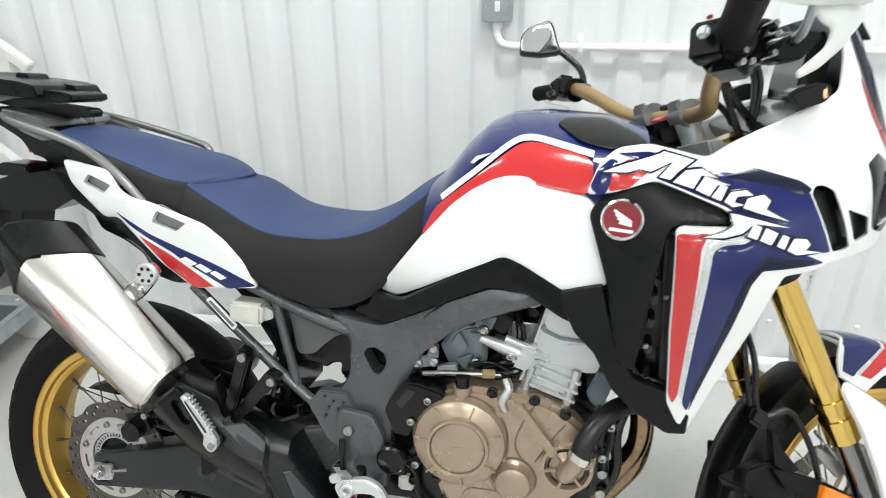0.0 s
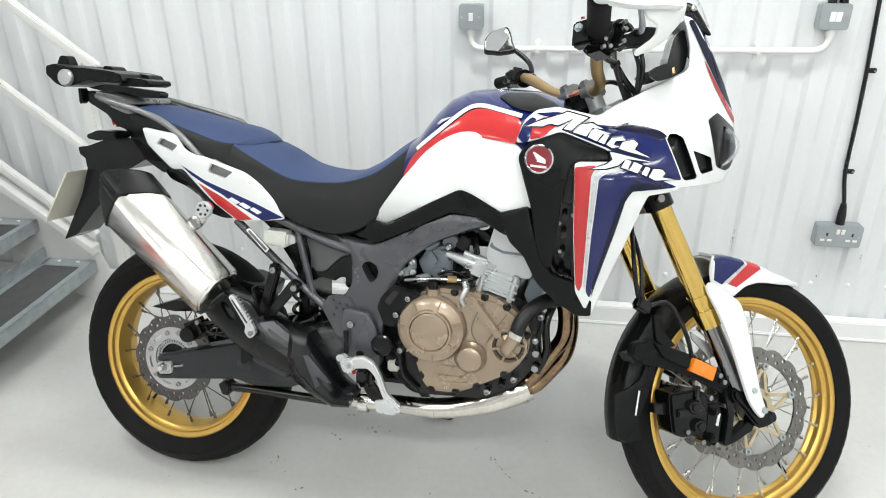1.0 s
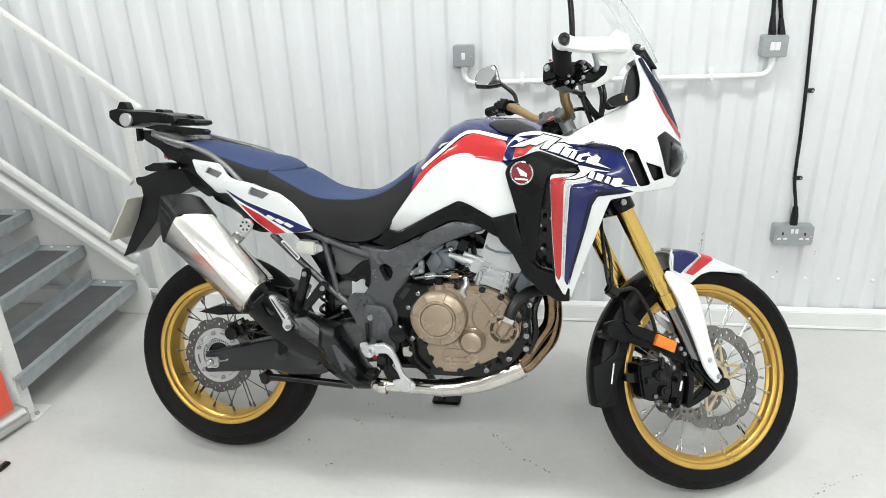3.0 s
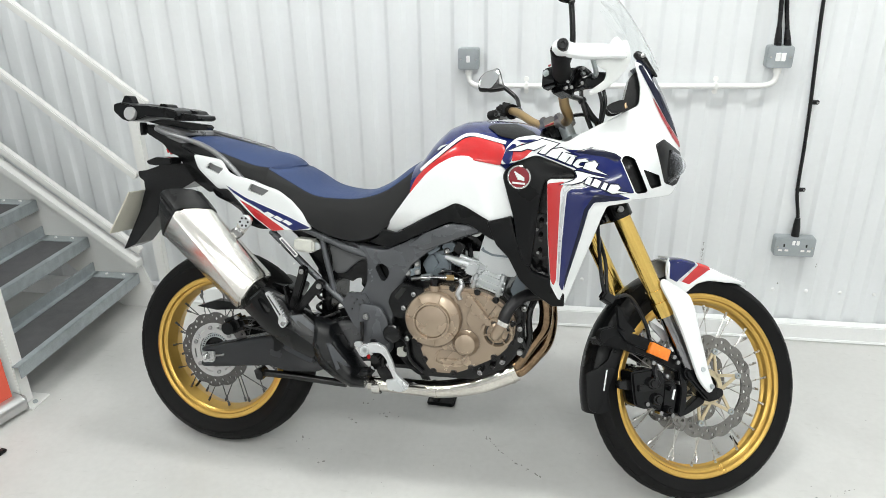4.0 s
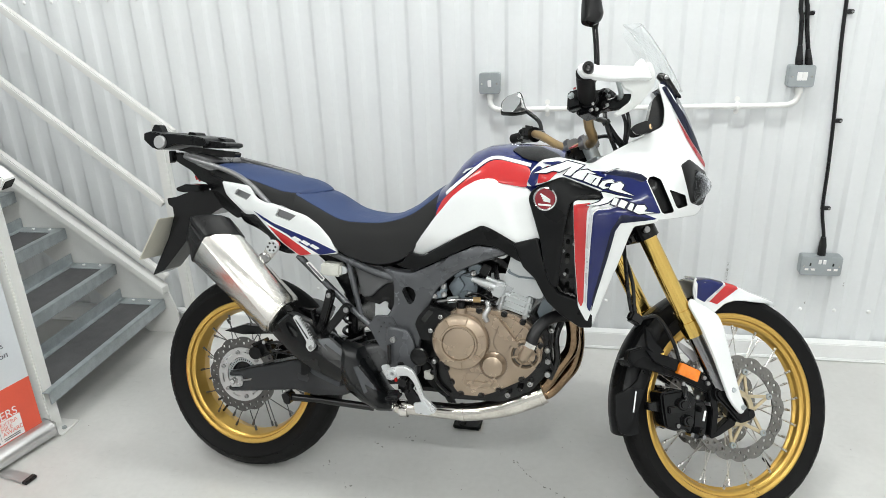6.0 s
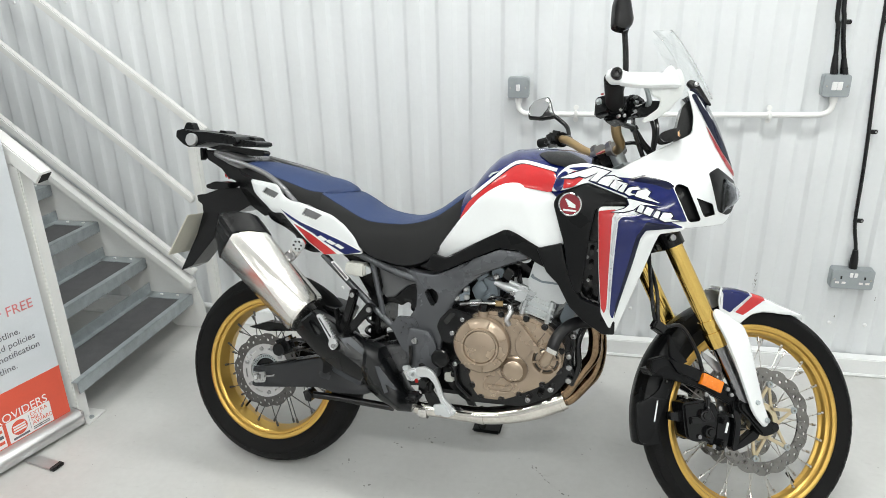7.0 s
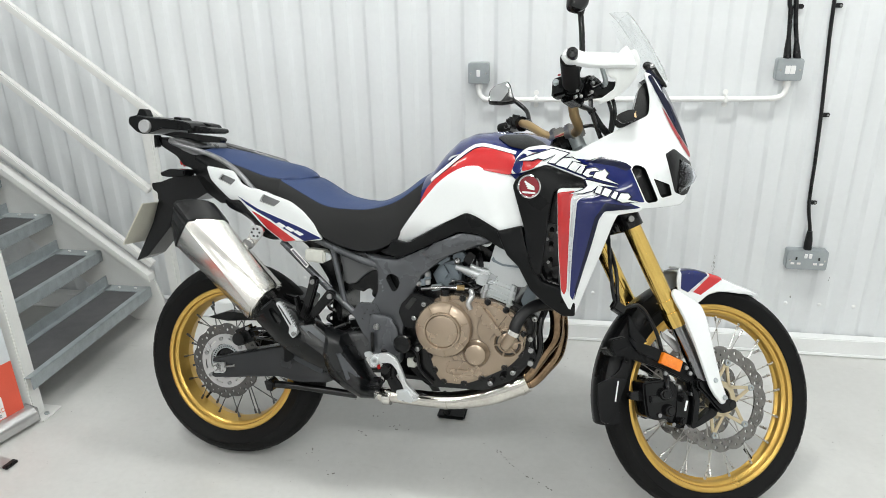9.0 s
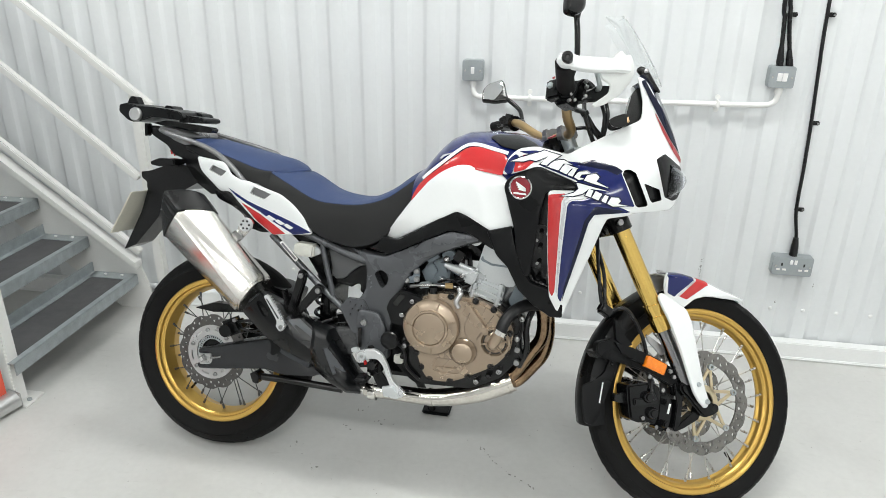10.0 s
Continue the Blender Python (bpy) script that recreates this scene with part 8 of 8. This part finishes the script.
def words(text, right, z, size, mat, name="text", wide=1.0):
    cu = bpy.data.curves.new(name, "FONT")
    cu.body, cu.size, cu.align_x, cu.extrude = text, size, "RIGHT", 0.0002
    tmp = new("tmp", cu)
    bpy.context.view_layer.update()
    me = bpy.data.meshes.new_from_object(tmp.evaluated_get(bpy.context.evaluated_depsgraph_get()))
    bpy.data.objects.remove(tmp)
    bpy.data.curves.remove(cu)
    me.name = name
    me.materials.clear()
    me.materials.append(mat)
    ob = new(name, me)
    ob.parent = banner
    ob.matrix_local = Matrix.Translation((right, 0.0094, z)) @ Matrix.Rotation(radians(90), 4, "X") @ Matrix.Diagonal((wide, 1, 1, 1))
    ob["label"] = "printed words"
    return ob


words("or FREE", -0.052, 0.535, 0.050, BANNERPINK, wide=0.95)
words("hotline.", -0.119, 0.459, 0.033, BANNERTEXT)
words(") and policies", -0.073, 0.420, 0.033, BANNERTEXT)
words("iry notification", -0.065, 0.382, 0.033, BANNERTEXT)
words("hotline.", -0.158, 0.339, 0.033, BANNERTEXT)
words("PROVIDERS", -0.090, 0.163, 0.046, BANNERWHITE, wide=0.92)
part("logo_field", box(bmesh.new(), (0.165, 0.0006, 0.085), (-0.168, 0.0098, 0.118), None), BANNERWHITE, banner, "white logo field")
part("logo_field", box(bmesh.new(), (0.165, 0.0006, 0.085), (-0.345, 0.0098, 0.118), None), BANNERWHITE, banner, "white logo field")
part("logo_disc", revolve(bmesh.new(), [(0.0001, -0.0004), (0.029, -0.0004), (0.029, 0.0004), (0.0001, 0.0004)], 32, (-0.208, 0.0094, 0.122)), BANNERRED, banner, "red logo disc")
for z in (0.131, 0.121, 0.111):
    part("logo_bar", box(bmesh.new(), (0.046, 0.0006, 0.006), (-0.208, 0.0088, z)), BANNERWHITE, banner)
part("logo_bar", box(bmesh.new(), (0.060, 0.0006, 0.008), (-0.208, 0.0090, 0.086)), BANNERTEXT, banner)
for k, t in enumerate(("EXTRA", "MILE", "AWARD")):
    w = words(t, 0, 0.138 - 0.0185 * k, 0.0225, BANNERRED, wide=0.95)
    w.data.transform(Matrix.Translation((-min(v.co.x for v in w.data.vertices), 0, 0)))
    w.matrix_local = Matrix.Translation((-0.162, 0.0092, 0.138 - 0.0185 * k)) @ Matrix.Rotation(radians(90), 4, "X") @ Matrix.Diagonal((0.95, 1, 1, 1))
for z in (0.092, 0.085):
    part("small_print_bar", box(bmesh.new(), (0.062, 0.0006, 0.0035), (-0.131, 0.0090, z)), BANNERTEXT, banner)
part("logo_line", box(bmesh.new(), (0.001, 0.0006, 0.06), (-0.170, 0.0090, 0.12)), BANNERTEXT, banner)
for k in range(3):
    part("small_print_bar", box(bmesh.new(), (0.05, 0.0006, 0.012), (-0.293, 0.0090, 0.140 - 0.022 * k)), BANNERRED if k != 1 else BANNERTEXT, banner)

# ---- electrics on the wall ----
FRONT = WALL_Y - 0.019


def metal_box(name, label, cat, x, z, w, h, depth=0.042):
    t = thing(name, label, cat, pose(x, FRONT, z))
    rim = [(-w / 2, -h / 2), (w / 2, -h / 2), (w / 2, h / 2), (-w / 2, h / 2)]
    part("body", slab(rim, -depth + 0.004, 0.0, 0.010, 0.002), BOXMETAL, t)
    part("face_plate", slab([(x * 0.99, z * 0.99) for x, z in rim], -depth - 0.002, -depth + 0.004, 0.010, 0.002), BOXMETAL, t)
    for s in (-1, 1):
        part("screw", rod(bmesh.new(), (s * (w / 2 - 0.012), -depth - 0.002, 0), (s * (w / 2 - 0.012), -depth - 0.004, 0), 0.0035, n=10), STEEL, t)
    return t, depth


t, d = metal_box("light_switch", "grey metal-clad light switch with a white rocker on the wall", "light switch", 0.088, 1.168, 0.084, 0.082)
part("rocker", box(bmesh.new(), (0.014, 0.006, 0.026), (0, -d - 0.004, 0.001), (8, 0, 0), 0.001), ROCKER, t, "white rocker")
t, d = metal_box("light_switch", "grey metal-clad double light switch fed by black cables", "light switch", 1.249, 1.184, 0.092, 0.080)
for s in (-1, 1):
    part("rocker", box(bmesh.new(), (0.017, 0.006, 0.030), (s * 0.0092, -d - 0.004, 0.001), (8, 0, 0), 0.001), ROCKER, t, "white rocker")
t, d = metal_box("wall_socket", "grey metal-clad double socket with white switches on the wall", "wall socket", 1.431, 0.427, 0.156, 0.083)
for s in (-1, 1):
    part("rocker", box(bmesh.new(), (0.011, 0.005, 0.019), (s * 0.0085, -d - 0.004, 0.020), (8, 0, 0), 0.001), ROCKER, t, "white rocker")
    part("slot", box(bmesh.new(), (0.006, 0.002, 0.012), (s * 0.043, -d - 0.0025, 0.008)), DARK, t)
    for q in (-1, 1):
        part("slot", box(bmesh.new(), (0.014, 0.002, 0.008), (s * 0.043 + q * 0.012, -d - 0.0025, -0.014)), BANNERWHITE, t)
cd = thing("conduit", "white plastic conduit joining two light switches along the wall", "conduit", pose(0, 0, 0))
part("tube", tube(bmesh.new(), [(0.088, FRONT - 0.022, 1.130), (0.088, FRONT - 0.022, 1.096), (0.096, FRONT - 0.022, 1.075), (0.116, FRONT - 0.022, 1.063), (0.165, FRONT - 0.020, 1.061)], 0.0105, 12), CONDUIT, cd)
part("tube", rod(bmesh.new(), (0.160, FRONT - 0.020, 1.061), (1.188, FRONT - 0.020, 1.074), 0.0105, n=14), CONDUIT, cd)
part("tube", tube(bmesh.new(), [(1.183, FRONT - 0.020, 1.074), (1.222, FRONT - 0.021, 1.078), (1.244, FRONT - 0.022, 1.092), (1.251, FRONT - 0.022, 1.116), (1.251, FRONT - 0.022, 1.147)], 0.0105, 12), CONDUIT, cd)
part("gland", rod(bmesh.new(), (0.088, FRONT - 0.022, 1.108), (0.088, FRONT - 0.022, 1.130), 0.014, n=14), CONDUIT, cd)
part("gland", rod(bmesh.new(), (1.251, FRONT - 0.022, 1.122), (1.251, FRONT - 0.022, 1.147), 0.014, n=14), CONDUIT, cd)
for x, z in ((0.318, 1.063), (1.040, 1.072)):
    sd = part("saddle", box(bmesh.new(), (0.014, 0.034, 0.03), (x, FRONT - 0.017, z), None, 0.004), CONDUIT, cd)
    for s in (-1, 1):
        part("screw_lug", rod(bmesh.new(), (x, FRONT, z + s * 0.024), (x, FRONT - 0.006, z + s * 0.024), 0.010, n=12), CONDUIT, sd)
for pts in ([(1.238, FRONT - 0.02, 1.222), (1.233, FRONT - 0.018, 1.30), (1.226, FRONT - 0.016, 1.39), (1.214, FRONT - 0.016, 1.52), (1.21, FRONT - 0.016, 2.3), (1.21, FRONT - 0.016, 3.2)],
            [(1.273, FRONT - 0.02, 1.222), (1.262, FRONT - 0.018, 1.285), (1.250, FRONT - 0.016, 1.35), (1.241, FRONT - 0.016, 1.42), (1.231, FRONT - 0.016, 1.55), (1.226, FRONT - 0.016, 2.3), (1.226, FRONT - 0.016, 3.2)]):
    c = thing("cable", "black armoured cable running up the wall to the switch", "cable", pose(0, 0, 0), "cables above the switch")
    part("sheath", tube(bmesh.new(), pts, 0.0078, 10), CABLE, c)
    part("gland", tube(bmesh.new(), [Vector(pts[0]), Vector(pts[0]).lerp(Vector(pts[1]), 0.35), Vector(pts[0]).lerp(Vector(pts[1]), 0.9)], [0.014, 0.013, 0.009], 12), CABLE, c, "black cable gland")
cb = thing("cable", "single black cable clipped down the wall to the socket", "cable", pose(0, 0, 0))
part("sheath", tube(bmesh.new(), [(1.431, FRONT - 0.02, 0.466), (1.429, FRONT - 0.014, 0.55), (1.409, FRONT - 0.011, 0.66), (1.403, FRONT - 0.011, 0.83), (1.394, FRONT - 0.011, 1.015), (1.381, FRONT - 0.011, 1.21), (1.370, FRONT - 0.011, 1.41), (1.355, FRONT - 0.011, 2.0), (1.35, FRONT - 0.011, 3.2)], 0.0068, 10), CABLE, cb)
part("gland", tube(bmesh.new(), [(1.431, FRONT - 0.02, 0.466), (1.4305, FRONT - 0.018, 0.505), (1.429, FRONT - 0.016, 0.545)], [0.016, 0.015, 0.010], 12), CABLE, cb, "black cable gland")
for x, z in ((1.408, 0.664), (1.395, 1.013), (1.371, 1.407)):
    cl = part("clip", box(bmesh.new(), (0.036, 0.012, 0.016), (x + 0.012, FRONT - 0.009, z), None, 0.003), CABLE, cb, "black cable clip")
    part("screw", rod(bmesh.new(), (x + 0.023, FRONT - 0.014, z), (x + 0.023, FRONT - 0.017, z), 0.004, n=8), BOLT, cl)
part("clip", box(bmesh.new(), (0.036, 0.012, 0.016), (1.252, FRONT - 0.009, 1.405), None, 0.003), CABLE, cb, "black cable clip")

# ---- wall screws ----
SCREW = None
k0 = math.ceil((-3.3 - RIB0) / PITCH)
for z in (0.212, 1.527, 2.75):
    for k in range(k0, int((3.3 - RIB0) / PITCH)):
        x = RIB0 + PITCH * k + 0.089
        m = Matrix.Translation((x, FRONT, z))
        if SCREW is None:
            SCREW = part("wall_screw", revolve(bmesh.new(), [(0.0001, -0.006), (0.005, -0.005), (0.0085, -0.001), (0.0085, 0.002), (0.0001, 0.002)], 10), TRIMPAINT, bpy.data.objects["wall_north"], "", m)
        else:
            same_mesh("wall_screw", SCREW, bpy.data.objects["wall_north"], m)
